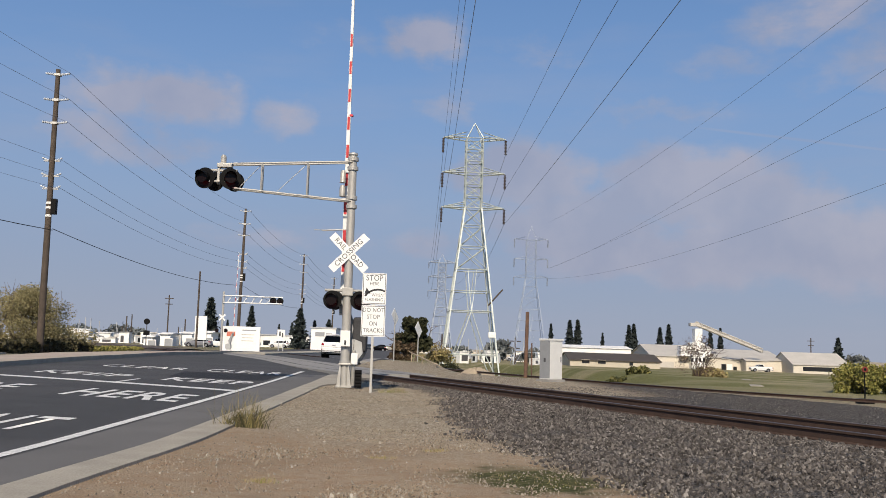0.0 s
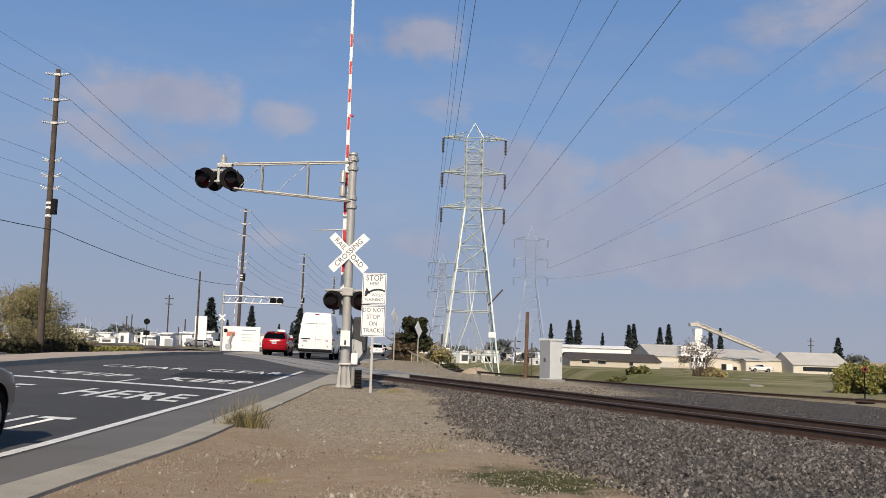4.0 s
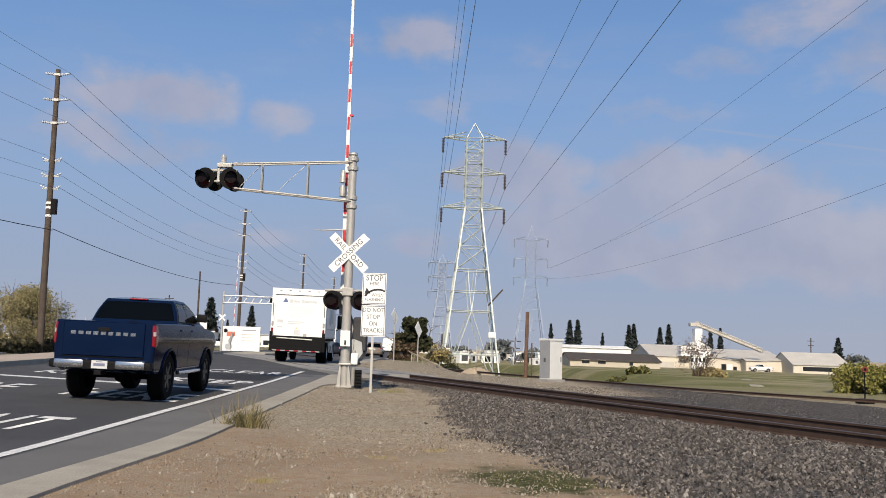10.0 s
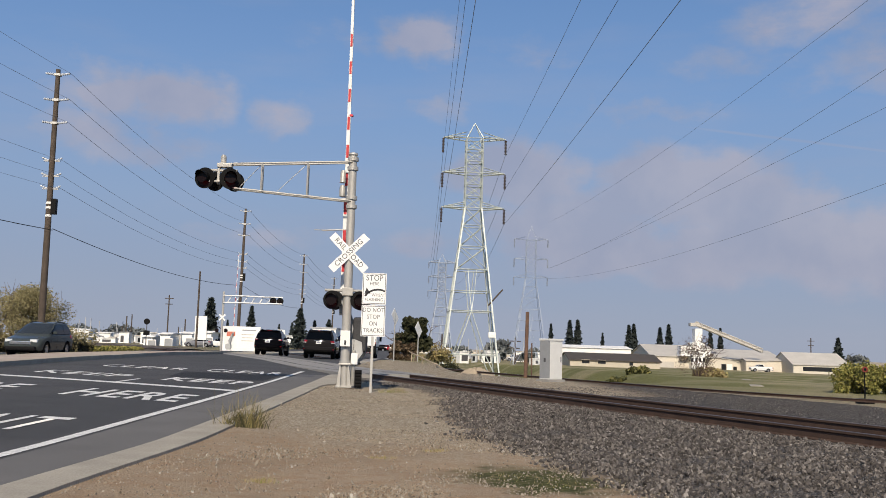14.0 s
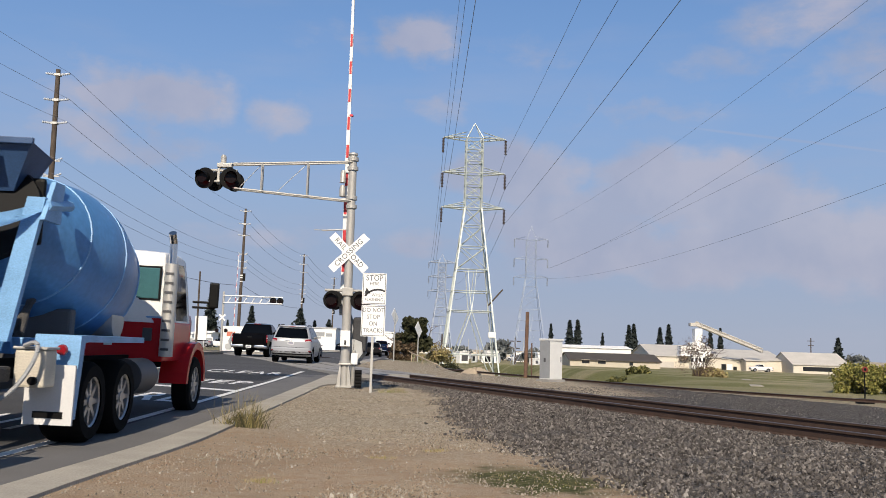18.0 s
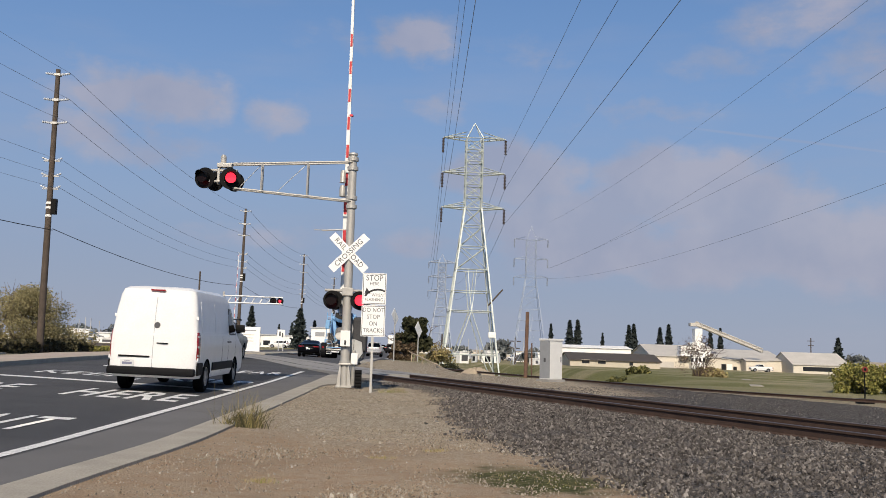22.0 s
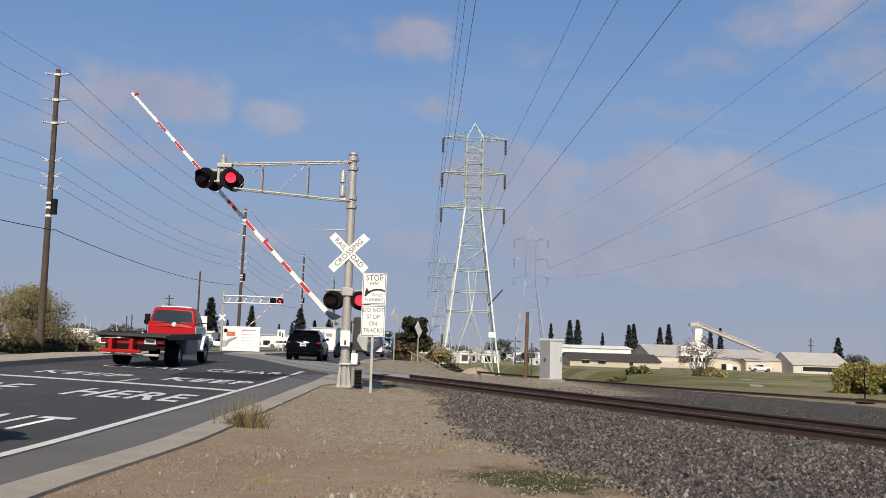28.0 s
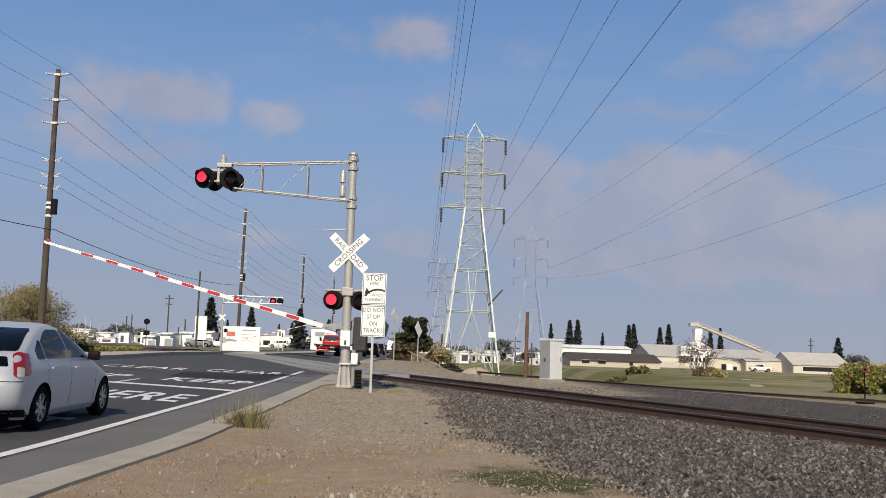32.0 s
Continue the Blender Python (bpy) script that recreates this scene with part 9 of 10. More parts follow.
part("beam", rod((-1.0, 63, 1.0), (0.75, 46, 0.45), 0.035, seg=6), M_DIRTPILE, t)
for f in (0.1, 0.5, 0.9):
    p = Vector((-1.0, 63, 1.0)).lerp(Vector((0.75, 46, 0.45)), f)
    part("post", rod((p.x, p.y, ground_z(p.x, p.y) - 0.3), p + Vector((0, 0, 0.08)), 0.045, seg=6), M_DIRTPILE, t)
t = empty("equipment_cabinet", pose(4.85, 36.6, ground_z(4.85, 36.6), 0, 0, 38), "white steel trackside equipment cabinet", "cabinet")
part("plinth", box(-0.42, 0.42, -0.36, 0.36, -0.15, 0.10, 0.01), M_CONC, t)
part("body", box(-0.33, 0.33, -0.28, 0.28, 0.10, 1.58, 0.015), M_CABW, t, "white cabinet body")
part("lid", box(-0.36, 0.36, -0.31, 0.31, 1.56, 1.64, 0.015), M_CABW, t)
part("door", box(-0.29, 0.29, -0.292, -0.282, 0.16, 1.52, 0.004), M_CABW, t)
part("handle", box(0.20, 0.25, -0.32, -0.293, 0.75, 0.95, 0.006), M_GREY, t)
part("side_panel", box(-0.336, -0.328, -0.27, 0.27, 0.14, 1.54, 0.003), plain("cabinet_grey", (0.26, 0.27, 0.28), 0.55, vary=0.1), t, "grey side panel")
part("side_lock", box(-0.345, -0.337, -0.05, 0.05, 0.75, 0.9), M_DARK, t)
t = empty("brown_post", pose(4.4, 41.5, ground_z(4.4, 41.5)), "weathered rust-brown post beside the cabinet", "post")
part("post", rod((0, 0, -0.3), (0.03, 0, 2.85), 0.085, 0.075, 8), M_RUSTPOST, t)
part("stub", rod((0.28, 0.1, -0.2), (0.26, 0.1, 1.5), 0.03, seg=6), M_RUSTPOST, t)
part("leg_box", box(-0.4, 0.4, -0.3, 0.1, 5.2, 5.75, 0.05), M_WHITE, tower, "white box on a leg").matrix_basis = pose(2.15, -2.3, 0)

# mound and scrub under the tower
def make_mound(x, y, rx, ry, h, mat, label):
    bm = bmesh.new()
    z = ground_z(x, y)
    rows = []
    for j in range(9):
        f = j / 8
        rows.append([bm.verts.new((x + rx * (1 - f) * math.cos(q) * (1 + 0.12 * math.sin(3 * q + j)), y + ry * (1 - f) * math.sin(q), z - 0.2 + h * math.sin(f * math.pi / 2) * (1 + 0.1 * math.sin(5 * q + 2 * j)))) for q in [2 * math.pi * i / 20 for i in range(20)]])
    for r0, r1 in zip(rows, rows[1:]):
        for i in range(20):
            bm.faces.new((r0[i], r0[(i + 1) % 20], r1[(i + 1) % 20], r1[i]))
    bmesh.ops.remove_doubles(bm, verts=bm.verts[:], dist=0.001)
    return tagged(mesh_ob("earth_mound", bm, mat, smooth=True), label, "mound")


make_mound(5.2, 112, 4.2, 3.0, 1.5, M_DIRTPILE, "pale earth mound under the transmission tower")
make_mound(2.6, 47, 1.5, 1.6, 0.75, M_DIRTPILE, "bare earth bank beside the rails")
make_mound(4.4, 96, 3.8, 2.0, 0.55, M_DIRTPILE, "low pale earth bank under the tower")
make_mound(9.5, 105, 3.0, 2.0, 0.6, M_DIRTPILE, "low pale earth bank beside the tower")
SCRUB = ((1.0, 84, 1.6, 1.5, M_STRAW, "rough straw-coloured scrub bush"), (2.2, 78, 1.3, 1.2, M_DARKLEAF, "rough dark scrub bush"), (2.0, 60, 0.34, 0.5, M_DARKLEAF, "dark green scrub bush"), (2.8, 61, 0.3, 0.5, M_STRAW, "dry brown scrub bush"), (3.9, 60, 0.25, 0.5, M_STRAW, "dry brown scrub bush"),          (16.2, 35.4, 1.15, 1.0, M_YELLOW, "yellow-green leafy bush by the siding"), (17.6, 35.0, 1.1, 1.0, M_YELLOW, "yellow-green leafy bush by the siding"), (18.9, 35.2, 1.1, 1.0, M_YELLOW, "yellow-green leafy bush by the siding"),
         (18.8, 63, 0.5, 1.0, M_STRAW, "dry brown scrub bush"), (13.5, 60, 0.34, 0.8, M_LOWSHRUB, "rough green scrub bush"), (11.8, 58, 0.30, 0.7, M_LOWSHRUB, "rough green scrub bush"))
for x, y, h, r, mat, lab in SCRUB:
    make_tree("scrub_bush", pose(x, y, ground_z(x, y) - 0.05), lab, h, r, 0.065 if y < 45 else 0.13, mat, 6500 if y < 45 else 1800, 0.03, 4, 22, 0.7, 0.12, 0.9, None, 0.15, "bush")
make_tree("bare_tree", pose(17.2, 60, ground_z(17.2, 60)), "small bare reddish-brown tree by the siding", 2.7, 1.25, 0.06, leaf_material("few_brown_leaves", (0.06, 0.04, 0.03), (0.10, 0.07, 0.055), (0.15, 0.11, 0.085)), 1700, 0.026, 8, 30, 0.40, 0.05, 1.0, M_TWIG, 0.05)

# switch stand with its red target
sw = (12.75, 27.5)
t = empty("switch_stand", pose(*sw, ground_z(*sw)), "black railway switch stand with a red target", "switch stand")
part("stand", box(-0.22, 0.22, -0.15, 0.15, 0.0, 0.14, 0.02), M_BLACK, t)
part("stem", rod((0, 0, 0.1), (0, 0, 0.98), 0.02), M_BLACK, t)
part("target", lathe([(0.0, 0.0), (0.085, 0.0), (0.085, 0.015), (0.0, 0.015)], 18, "y"), plain("dull_red", (0.16, 0.022, 0.015), 0.7), t, "red round target").matrix_basis = pose(0, -0.03, 0.98)
part("target_boss", lathe([(0.0, 0.0), (0.04, 0.0), (0.04, 0.02), (0.0, 0.02)], 12, "y"), M_BLACK, t, "black centre").matrix_basis = pose(0, -0.045, 0.98)
part("lever", rod((0, 0, 0.12), (-0.4, 0.1, 0.1), 0.018), M_BLACK, t)

# rubble slab and litter in the field
SLAB_RISE = math.degrees(math.atan2(ground_z(18.9, 56) - ground_z(14, 40), 16.7))
t = tagged(mesh_ob("concrete_slab", box(-0.27, 0.27, -8.3, 8.3, -0.1, 0.06, 0.02), M_KERB), "pale concrete path slab down the grass bank", "slab")
t.matrix_basis = pose(16.45, 48, (ground_z(18.9, 56) + ground_z(14, 40)) / 2 - 0.03, SLAB_RISE, 0, -17)

# the works yard: parked vehicles and far traffic
def parked(src, x, y, turn, z=None):
    o = copy_thing(ROAD_THINGS[src], pose(x, y, ground_z(x, y) if z is None else z, 0, 0, turn))
    tagged(o, "parked car seen far off", "car", "parked cars")
    return o


ROAD_THINGS["work_pickup"].matrix_basis = pose(87, 238, ground_z(87, 238), 0, 0, 90)
for src, x, y, turn in (("silver_sedan", -36.5, 165, 90), ("white_suv", -33.8, 168, 80), ("white_suv", -30.5, 215, 90), ("silver_sedan", -27, 216, 100), ("grey_sedan", -24, 216, 80), ("dark_suv", -16.5, 208, 100), ("white_suv", -13.2, 205, 70), ("silver_sedan", 2.0, 262, 90), ("white_suv", 14, 290, 80), ("grey_sedan", 9, 280, 95), ("silver_suv", 26, 250, 90), ("white_suv", 33.5, 260, 85), ("black_suv", -9.5, 240, 90), ("tan_pickup", -6.0, 250, 90), ("white_suv", 120, 235, 70)):
    parked(src, x, y, turn)


# ---- stones, pebbles and weeds ----
def stone_shape(seed, flat=0.7):
    r = np.random.default_rng(seed)
    v = np.array([(x, y, z) for x in (-1, 1) for y in (-1, 1) for z in (-1, 1)], float)
    v *= r.uniform(0.55, 1.05, (8, 3))
    v[:, 2] *= flat
    return v


STONE_FACES = [(0, 1, 3, 2), (4, 6, 7, 5), (0, 4, 5, 1), (2, 3, 7, 6), (0, 2, 6, 4), (1, 5, 7, 3)]


def stone_material(name, stops):
    m = bpy.data.materials.new(name)
    m.use_nodes = True
    n, l = m.node_tree.nodes, m.node_tree.links
    b = n["Principled BSDF"]
    b.inputs["Roughness"].default_value = 0.85
    g, oi, add, fr = n.new("ShaderNodeNewGeometry"), n.new("ShaderNodeObjectInfo"), n.new("ShaderNodeMath"), n.new("ShaderNodeMath")
    add.operation, fr.operation = "ADD", "FRACT"
    l.new(g.outputs["Random Per Island"], add.inputs[0]), l.new(oi.outputs["Random"], add.inputs[1]), l.new(add.outputs[0], fr.inputs[0])
    r = n.new("ShaderNodeValToRGB")
    while len(r.color_ramp.elements) < len(stops):
        r.color_ramp.elements.new(0.5)
    for el, (p, c) in zip(r.color_ramp.elements, stops):
        el.position, el.color = p, (*c, 1)
    tc, t = n.new("ShaderNodeTexCoord"), n.new("ShaderNodeTexNoise")
    t.inputs["Scale"].default_value = 60
    mx = n.new("ShaderNodeMix")
    mx.data_type, mx.blend_type = "RGBA", "MULTIPLY"
    mx.inputs[0].default_value = 0.5
    l.new(tc.outputs["Object"], t.inputs["Vector"])
    l.new(fr.outputs[0], r.inputs[0]), l.new(r.outputs[0], mx.inputs[6]), l.new(t.outputs[0], mx.inputs[7]), l.new(mx.outputs[2], b.inputs["Base Color"])
    return m


M_BALLAST = stone_material("ballast_stone", ((0.0, (0.040, 0.034, 0.031)), (0.55, (0.135, 0.119, 0.108)), (0.88, (0.23, 0.205, 0.185)), (1.0, (0.36, 0.33, 0.30))))
M_PEBBLE = stone_material("pale_pebble", ((0.0, (0.15, 0.115, 0.08)), (0.4, (0.36, 0.30, 0.225)), (0.88, (0.48, 0.42, 0.335)), (1.0, (0.62, 0.57, 0.49))))


def rail_point(u, s):
    p = RAIL_AT + RAIL_WAY * s + RAIL_SIDE * u
    return p.x, p.y


def scatter(name, points, sizes, mat, parent, label):
    vs, fs = [], []
    shapes = [stone_shape(k) for k in range(12)]
    for i, ((x, y), r) in enumerate(zip(points, sizes)):
        a_ = rng.uniform(0, 6.283)
        c, s = math.cos(a_), math.sin(a_)
        v = shapes[i % 12] * r
        z = ground_z(x, y) + r * rng.uniform(-0.1, 1.1)
        tilt, tip = rng.normal(0, 0.6), rng.normal(0, 0.6)
        k = len(vs)
        for px, py, pz in v:
            pz2 = pz + px * tilt + py * tip
            vs.append((x + px * c - py * s, y + px * s + py * c, z + pz2))
        fs += [tuple(k + q for q in f) for f in STONE_FACES]
    me = bpy.data.meshes.new(name)
    me.from_pydata(vs, [], fs)
    me.materials.append(mat)
    ob = new(name, me)
    ob.parent = parent
    return tagged(ob, label, kind="stuff")


def make_stones():
    top = tagged(new("ballast"), "grey crushed-stone ballast shoulder", "ballast", kind="structure")
    pts, sz = [], []
    while len(pts) < 42000:
        u, s = rng.uniform(0.15, 5.4), rng.uniform(-9, 19)
        x, y = rail_point(u, s)
        if y < 4 or x < -3:
            continue
        lim = ballast_edge(y)
        if u + 0.45 * noise.noise((x * 0.9, y * 0.9, 3.1)) > lim + rng.uniform(-0.5, 0.2):
            continue
        pts.append((x, y))
        sz.append(rng.uniform(0.010, 0.020) * (1.35 if rng.uniform() < 0.08 else 1))
    scatter("ballast_stones", pts, sz, M_BALLAST, top, "angular grey ballast stones")
    pts = [rail_point(rng.uniform(-2.6, -0.1), rng.uniform(-9, 18)) for _ in range(4500)] + [rail_point(rng.uniform(-9, -2.6), rng.uniform(-3, 18)) for _ in range(8000)]
    scatter("ballast_stones", pts, [rng.uniform(0.006, 0.013) for _ in pts], M_BALLAST, top, "finer grey ballast stones")
    # single larger stones
    shapes = []
    for k in range(6):
        me = bpy.data.meshes.new("stone")
        me.from_pydata([tuple(v) for v in stone_shape(40 + k)], [], STONE_FACES)
        me.materials.append(M_BALLAST)
        shapes.append(me)
    for k in range(290):
        while True:
            x, y = rail_point(rng.uniform(0.3, 5.2), rng.uniform(-8, 6))
            if y > 5 and x > 0:
                break
        ob = new("stone", shapes[k % 6])
        r = rng.uniform(0.018, 0.032)
        ob.parent, ob.scale = top, (r, r * rng.uniform(0.7, 1.1), r * 0.8)
        ob.location, ob.rotation_euler = (x, y, ground_z(x, y) + r * 0.25), (rng.uniform(-0.4, 0.4), rng.uniform(-0.4, 0.4), rng.uniform(0, 6.28))
    # pebbles on the verge
    grav = tagged(new("verge_gravel"), "pale gravel and pebbles on the dirt verge", "gravel", kind="structure")
    pts, sz = [], []
    while len(pts) < 32000:
        x, y = rng.uniform(-3.0, 3.2), 5.5 + 22 * rng.uniform() ** 1.3
        u = rail_u(x, y)
        if u < ballast_edge(y) - 0.6 * rng.uniform():
            continue
        if rng.uniform() > 0.12 + 0.88 * smooth(-0.15, 0.25, noise.noise((x * 0.55 + 5, y * 0.4, 9.0)) + 0.10 * (y - 13) / 6 + 0.12 * x):
            continue
        pts.append((x, y))
        sz.append(rng.uniform(0.003, 0.009) if rng.uniform() < 0.985 else rng.uniform(0.010, 0.020))
    scatter("pebbles", pts, sz, M_PEBBLE, grav, "pale tan pebbles")


def make_tuft(name, x, y, n, h, r, mat, label, green=0.3):
    z = ground_z(x, y)
    t = empty(name, pose(x, y, z), label, "grass")
    for nm, m, cnt, hh in (("dry_straw", mat, int(n * (1 - green)), h), ("green_straw", M_GREENGRASS, int(n * green), h * 0.45)):
        vs, fs = [], []
        for i in range(cnt):
            a_, rr = rng.uniform(0, 6.283), r * rng.uniform(0, 1) ** 0.7
            bx, by = math.cos(a_) * rr * 0.8, math.sin(a_) * rr * 0.5
            ln = hh * rng.uniform(0.35, 1.0)
            lx, ly = rng.normal(0.1, 0.85) * ln * 0.6, rng.normal(0, 0.6) * ln * 0.6
            w = rng.uniform(0.0018, 0.004)
            k = len(vs)
            vs += [(bx - w, by, -0.02), (bx + w, by, -0.02), (bx + lx * 0.4 + w * 0.8, by + ly * 0.4, ln * 0.6), (bx + lx * 0.4 - w * 0.8, by + ly * 0.4, ln * 0.6), (bx + lx, by + ly, ln * (0.95 - 0.25 * abs(lx) / (ln + 0.01)))]
            fs += [(k, k + 1, k + 2, k + 3), (k + 3, k + 2, k + 4)]
        me = bpy.data.meshes.new(nm)
        me.from_pydata(vs, [], fs)
        me.materials.append(m)
        ob = new(nm, me)
        ob.parent = t
        tagged(ob, kind="stuff")
    return t


def make_kerb_grass(x, y):
    """Dark curled leaves, a fan of straw and a few tall seed stalks."""
    t = empty("grass_tuft", pose(x, y, ground_z(x, y)), "dry straw grass tuft growing by the kerb", "grass")
    dark = leaf_material("curled_dry_leaves", (0.030, 0.028, 0.012), (0.075, 0.068, 0.028), (0.17, 0.14, 0.06))
    for nm, mat, cnt, l0, l1, lean, wide, bias in (("leaves", dark, 170, 0.18, 0.46, 1.0, 0.006, 0.05), ("straw", M_STRAW, 60, 0.28, 0.66, 0.40, 0.0032, 0.30), ("seed_stalks", dark, 7, 0.45, 0.85, 0.25, 0.003, -0.1)):
        vs, fs = [], []
        for i in range(cnt):
            bx, by, ln = rng.normal(0.02, 0.16), rng.normal(0, 0.07), rng.uniform(l0, l1)
            if nm == "seed_stalks":
                bx = rng.uniform(-0.45, 0.2)
            dx, dy = bias + rng.normal(0, lean), rng.normal(0, lean * 0.5)
            k = len(vs)
            for j in range(5):
                f = j / 4
                px, py = bx + dx * ln * f ** 1.6 * 0.6, by + dy * ln * f ** 1.6 * 0.6
                pz = ln * (f - 0.35 * min(1.0, abs(dx)) * f ** 2.5)
                w_ = wide * (1.0 - 0.75 * f)
                vs += [(px - w_, py, pz - 0.02), (px + w_, py, pz - 0.02)]
            fs += [(k + 2 * j, k + 2 * j + 1, k + 2 * j + 3, k + 2 * j + 2) for j in range(4)]
        me = bpy.data.meshes.new(nm)
        me.from_pydata(vs, [], fs)
        me.materials.append(mat)
        ob = new(nm, me)
        ob.parent = t
        tagged(ob, kind="stuff")


make_stones()
make_kerb_grass(-2.62, 14.1)
make_tuft("grass_tuft", -0.75, 24.6, 120, 0.25, 0.5, M_STRAW, "short dry weeds by the sign post", 0.5)
for x, y, n in ((1.0, 10.1, 60), (1.5, 9.7, 50)):
    make_tuft("weed_patch", x, y, n, 0.03, 0.6, M_STRAW, "short dry weeds over a mossy patch", 0.4)
for x, y in ((-0.45, 11.4), (0.2, 12.4), (-1.5, 9.2)):
    make_tuft("dry_litter", x, y, 70, 0.05, 0.25, M_STRAW, "flattened dry grass litter", 0.1)


# ---- what moves ----
RIGHT, LEFT = -6.4, -9.9
DRIVES = {          # thing: lane, (seconds, metres along the road of its tail) pairs
    "white_suv": (RIGHT, ((0, 67), (1, 82))),
    "red_hatchback": (-9.95, ((2, 24.4), (3, 44.2), (4, 63), (6, 99.4))),
    "high_roof_van": (RIGHT, ((2, 19.5), (3.5, 46.6))),
    "minivan": (-6.05, ((5.5, 32.6), (6, 41.0), (7, 59.0))),
    "grey_sedan": (-10.0, ((6, 26.0), (9, 84.0))),
    "box_truck": (((0, -6.13), (8, -6.13), (9.5, -6.1), (32, -6.1)), ((7.5, 10.6), (8, 18.3), (9.5, 39.5), (11, 57.5))),
    "blue_pickup": (-6.3, ((10, 18.8), (10.5, 26.5), (13, 62.6))),
    "grey_suv": (-6.45, ((11, 11.1), (11.5, 20.0), (14.5, 65.4))),
    "black_suv": (-10.3, ((11.5, 22.8), (14.5, 70.5))),
    "silver_suv": (-6.3, ((16.5, 19.3), (17, 27.6), (18, 44.8), (19, 63))),
    "dark_pickup": (LEFT, ((17, 37.7), (18.5, 62))),
    "silver_sedan": (LEFT, ((16.5, 50.3), (17.5, 70))),
    "concrete_mixer_truck": (((0, -5.5), (18, -5.5), (18.5, -6.0), (32, -6.0)), ((18, 8.65), (18.5, 17.4), (21.5, 59.0))),
    "black_coupe": (LEFT, ((18.5, 24), (20, 48.6), (23, 97.5))),
    "tan_pickup": (((0, -9.65), (21, -9.65), (21.5, -10.0), (32, -10.0)), ((21, 27.3), (21.5, 35.8))),
    "panel_van": (-6.3, ((21, 5.4), (21.5, 14.8), (22, 22.2), (24.5, 62.4))),
    "charcoal_sedan": (((0, -6.4), (24, -6.4), (25, -7.2), (32, -7.2)), ((24, 20.3), (25, 36.6), (25.5, 44.6))),
    "dark_suv": (((0, -7.2), (25.5, -7.2), (27, -6.4), (32, -6.3)), ((25.5, 13.4), (27.5, 42.4), (29, 65))),
    "tow_truck": (-10.35, ((27.5, 25.2), (29, 50.6), (32, 100))),
}


def along_at(rows, t):
    if t <= rows[0][0] or len(rows) == 1:
        (t0, y0), (t1, y1) = rows[0], rows[1]
    elif t >= rows[-1][0]:
        (t0, y0), (t1, y1) = rows[-2], rows[-1]
    else:
        k = next(i for i in range(len(rows) - 1) if t <= rows[i + 1][0])
        (t0, y0), (t1, y1) = rows[k], rows[k + 1]
    return y0 + (y1 - y0) * (t - t0) / (t1 - t0)


def on_road(x, y, back=0.9, front=3.8, turn=0):
    s = -1 if turn else 1
    z0, z1 = road_z(x, y + s * back), road_z(x, y + s * front)
    g = math.degrees(math.atan2(z1 - z0, front - back))
    return pose(x, y, z0 - (z1 - z0) * back / (front - back), g, 1.0 if not turn else 0.0, turn)


def roll(thing, place, t0, t1):
    """Turn the wheels while the thing is near, by the way it has gone."""
    for wheel, r in WHEELS.get(thing.name, ()):
        base = wheel.matrix_basis.copy()
        rows = []
        n = int((t1 - t0) * FPS)
        rows.append((0, base))
        turned = 0.0
        for i in range(n + 1):
            t = t0 + i / FPS
            turned += min(1.4, (place(t) - place(max(t0, t - 1 / FPS))) / r)      # less than a quarter turn a row
            rows.append((t, base @ Matrix.Rotation(-turned, 4, "X")))
        if t1 < 31.9:
            rows.append((32, rows[-1][1]))
        walk(wheel, [rw for i, rw in enumerate(rows) if i == 0 or rw[0] > rows[i - 1][0] + 0.01])


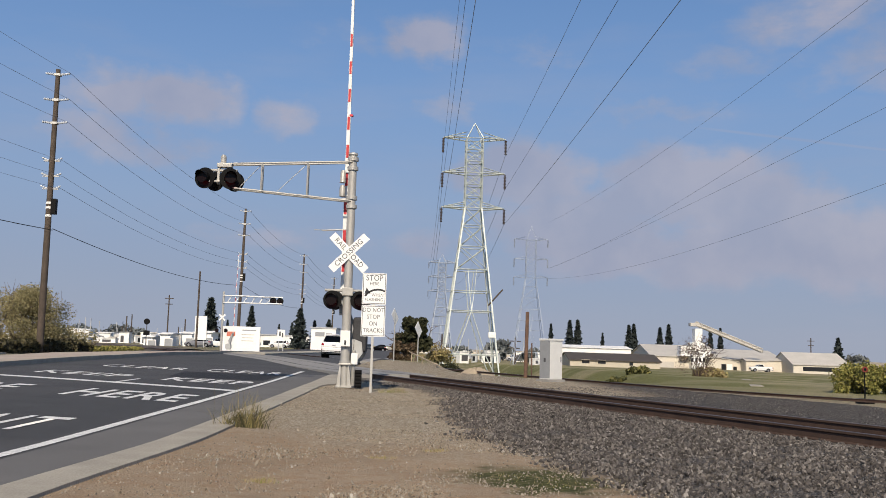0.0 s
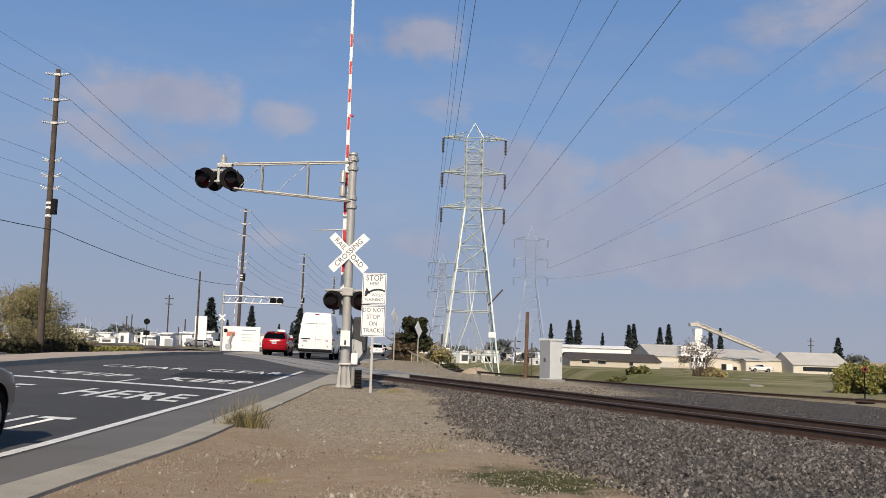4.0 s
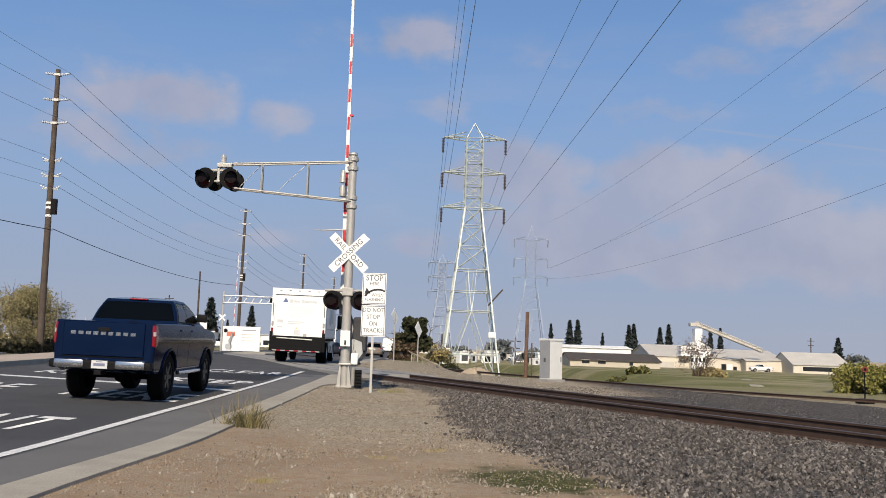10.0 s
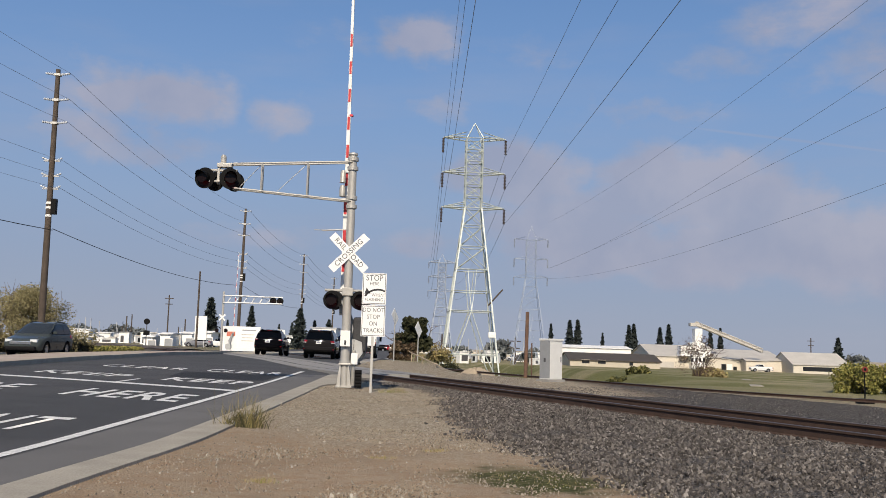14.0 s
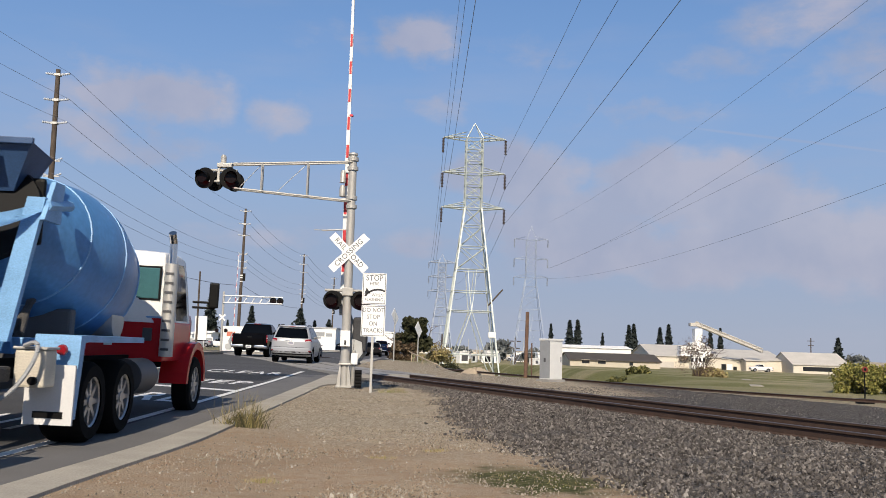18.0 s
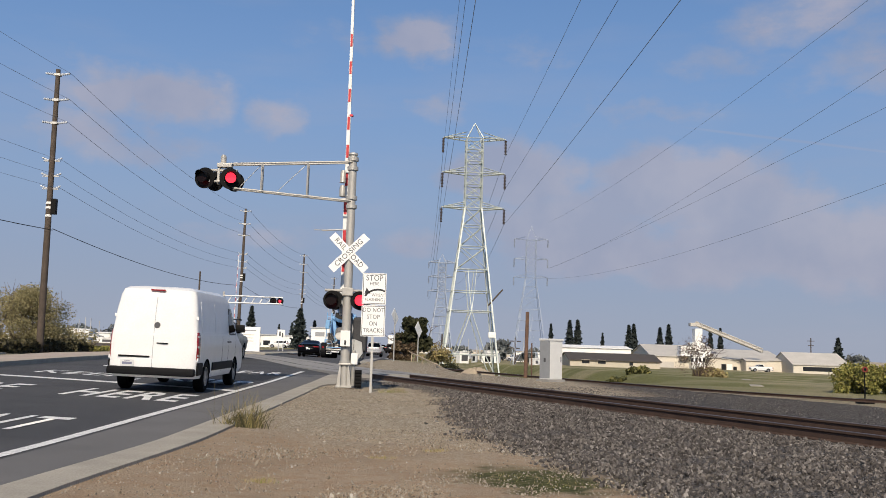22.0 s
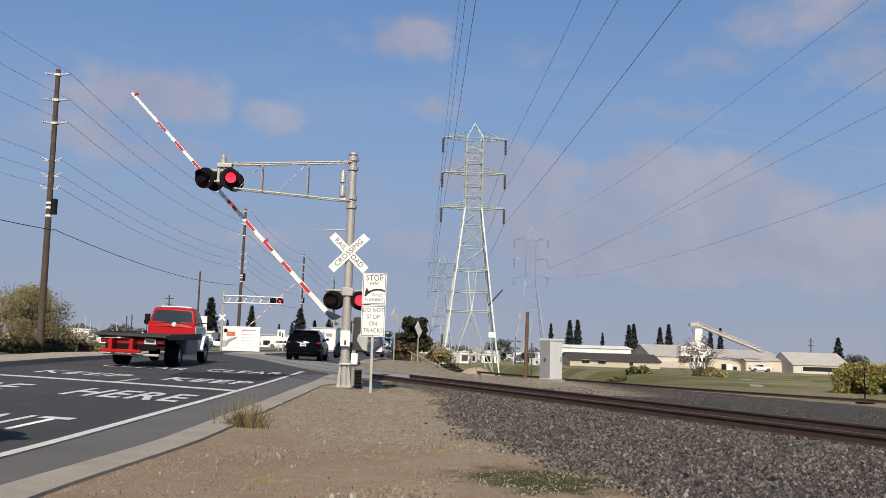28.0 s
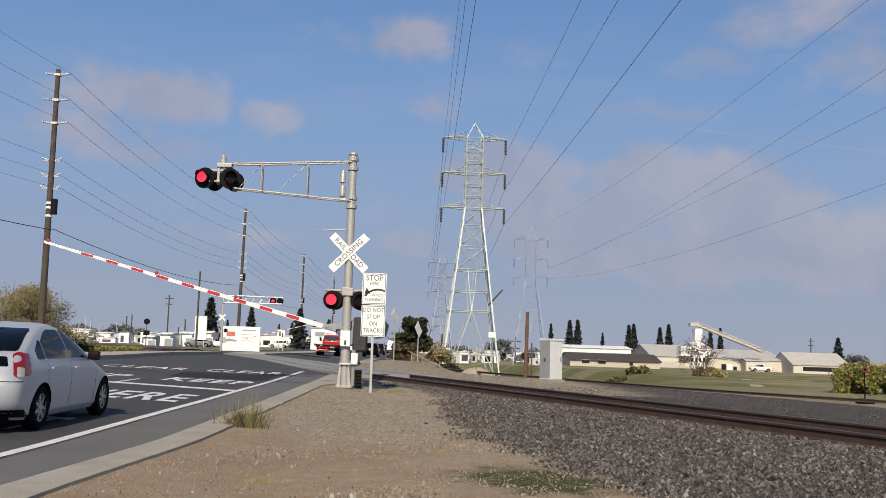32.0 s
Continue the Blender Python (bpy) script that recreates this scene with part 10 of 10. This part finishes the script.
def motions():
    angles = [(0, 89.7), (25.1, 89.7), (25.5, 82.6), (26.5, 66), (27.5, 51.6), (28, 45.5), (28.3, 42.4), (28.6, 39.6), (29, 36.4), (29.6, 31.8), (30, 28.4), (30.6, 23.8), (31, 21), (31.4, 18.4), (32, 14.7)]
    walk(gate, [(t, pose(*GATE_AT, 0, a_, -9)) for t, a_ in angles])
    walk(far_gate, [(t, pose(*FAR_GATE_AT, 0, -min(90.0, a_ * 0.99), 0)) for t, a_ in angles])
    for name, (lane, rows) in DRIVES.items():
        if name not in ROAD_THINGS:
            continue
        times = sorted({0.0, 32.0, *[t for t, _ in rows], *[k * 0.5 for k in range(65)]})
        keys = []
        for t in times:
            y = max(-350.0, min(800.0, along_at(rows, t)))
            keys.append((t, on_road(along_at(lane, t) if isinstance(lane, tuple) else lane, y) @ pose(0, 0, 0, 0, 2.5 * max(0.0, min(1.0, (32 - y) / 10)) if name == "box_truck" else 0)))
        # on the level far from the rails a few rows are enough
        keys = [k for i, k in enumerate(keys) if i in (0, len(keys) - 1) or -10 < k[1].translation.y < 130 or i % 8 == 0]
        walk(ROAD_THINGS[name], keys)
        seen = [k / 10 for k in range(321) if 4 < along_at(rows, k / 10) + 8 and along_at(rows, k / 10) < 48]
        if seen and name != "white_suv":
            roll(ROAD_THINGS[name], lambda t, rows=rows: along_at(rows, t), seen[0], seen[-1])
    # the other way
    rows = ((11.5, 99), (13, 69), (14.5, 40))
    walk(ROAD_THINGS["oncoming_suv"], [(t, on_road(-19.0, along_at(rows, t), turn=180)) for t in [k * 0.5 for k in range(65)]])
    # the hatchback slows and stops
    stop = ((0, -260.0), (20, -80), (26, -3.0), (27, 5.0), (27.5, 7.4), (28, 8.2), (28.3, 9.65), (28.6, 10.5), (29, 11.5), (29.3, 11.98), (29.6, 12.3), (30, 12.42), (30.4, 12.44), (32, 12.44))
    walk(ROAD_THINGS["silver_hatchback"], [(t, on_road(-6.2, y)) for t, y in stop])
    roll(ROAD_THINGS["silver_hatchback"], lambda t: along_at(stop, t), 27.0, 30.5)
    # the lamps flash in turn: their discs flip to the lit side and back
    flash = [(20.25, "l"), (20.47, "r"), (20.8, "l"), (21.37, "r"), (22.4, "l"), (22.9, "r"), (23.9, "l"), (24.5, "r"), (25.5, "l"), (26.0, "r"), (27.3, "l"), (27.8, "r"), (28.8, "l"), (29.4, "r"), (30.4, "l"), (30.97, "r"), (31.93, "l")]
    for lens, side in LAMPS:
        base, rows, on = lens.matrix_basis.copy(), [], False
        rows.append((0, base))
        for t, which in flash:
            want = which == ("l" if side < 0 else "r")
            if want != on:
                for k in range(4):
                    rows.append((t + (k - 1) / FPS, base @ pose(0, 0, 0, 0, 0, (60 * k) if want else (180 - 60 * k))))
                on = want
        rows.append((32.1, rows[-1][1]))
        walk(lens, rows)
    # the clouds drift
    walk(clouds, [(0, pose(0, 0, 0)), (32, pose(0, 0, 0, 0, 0, 0.8))])


motions()
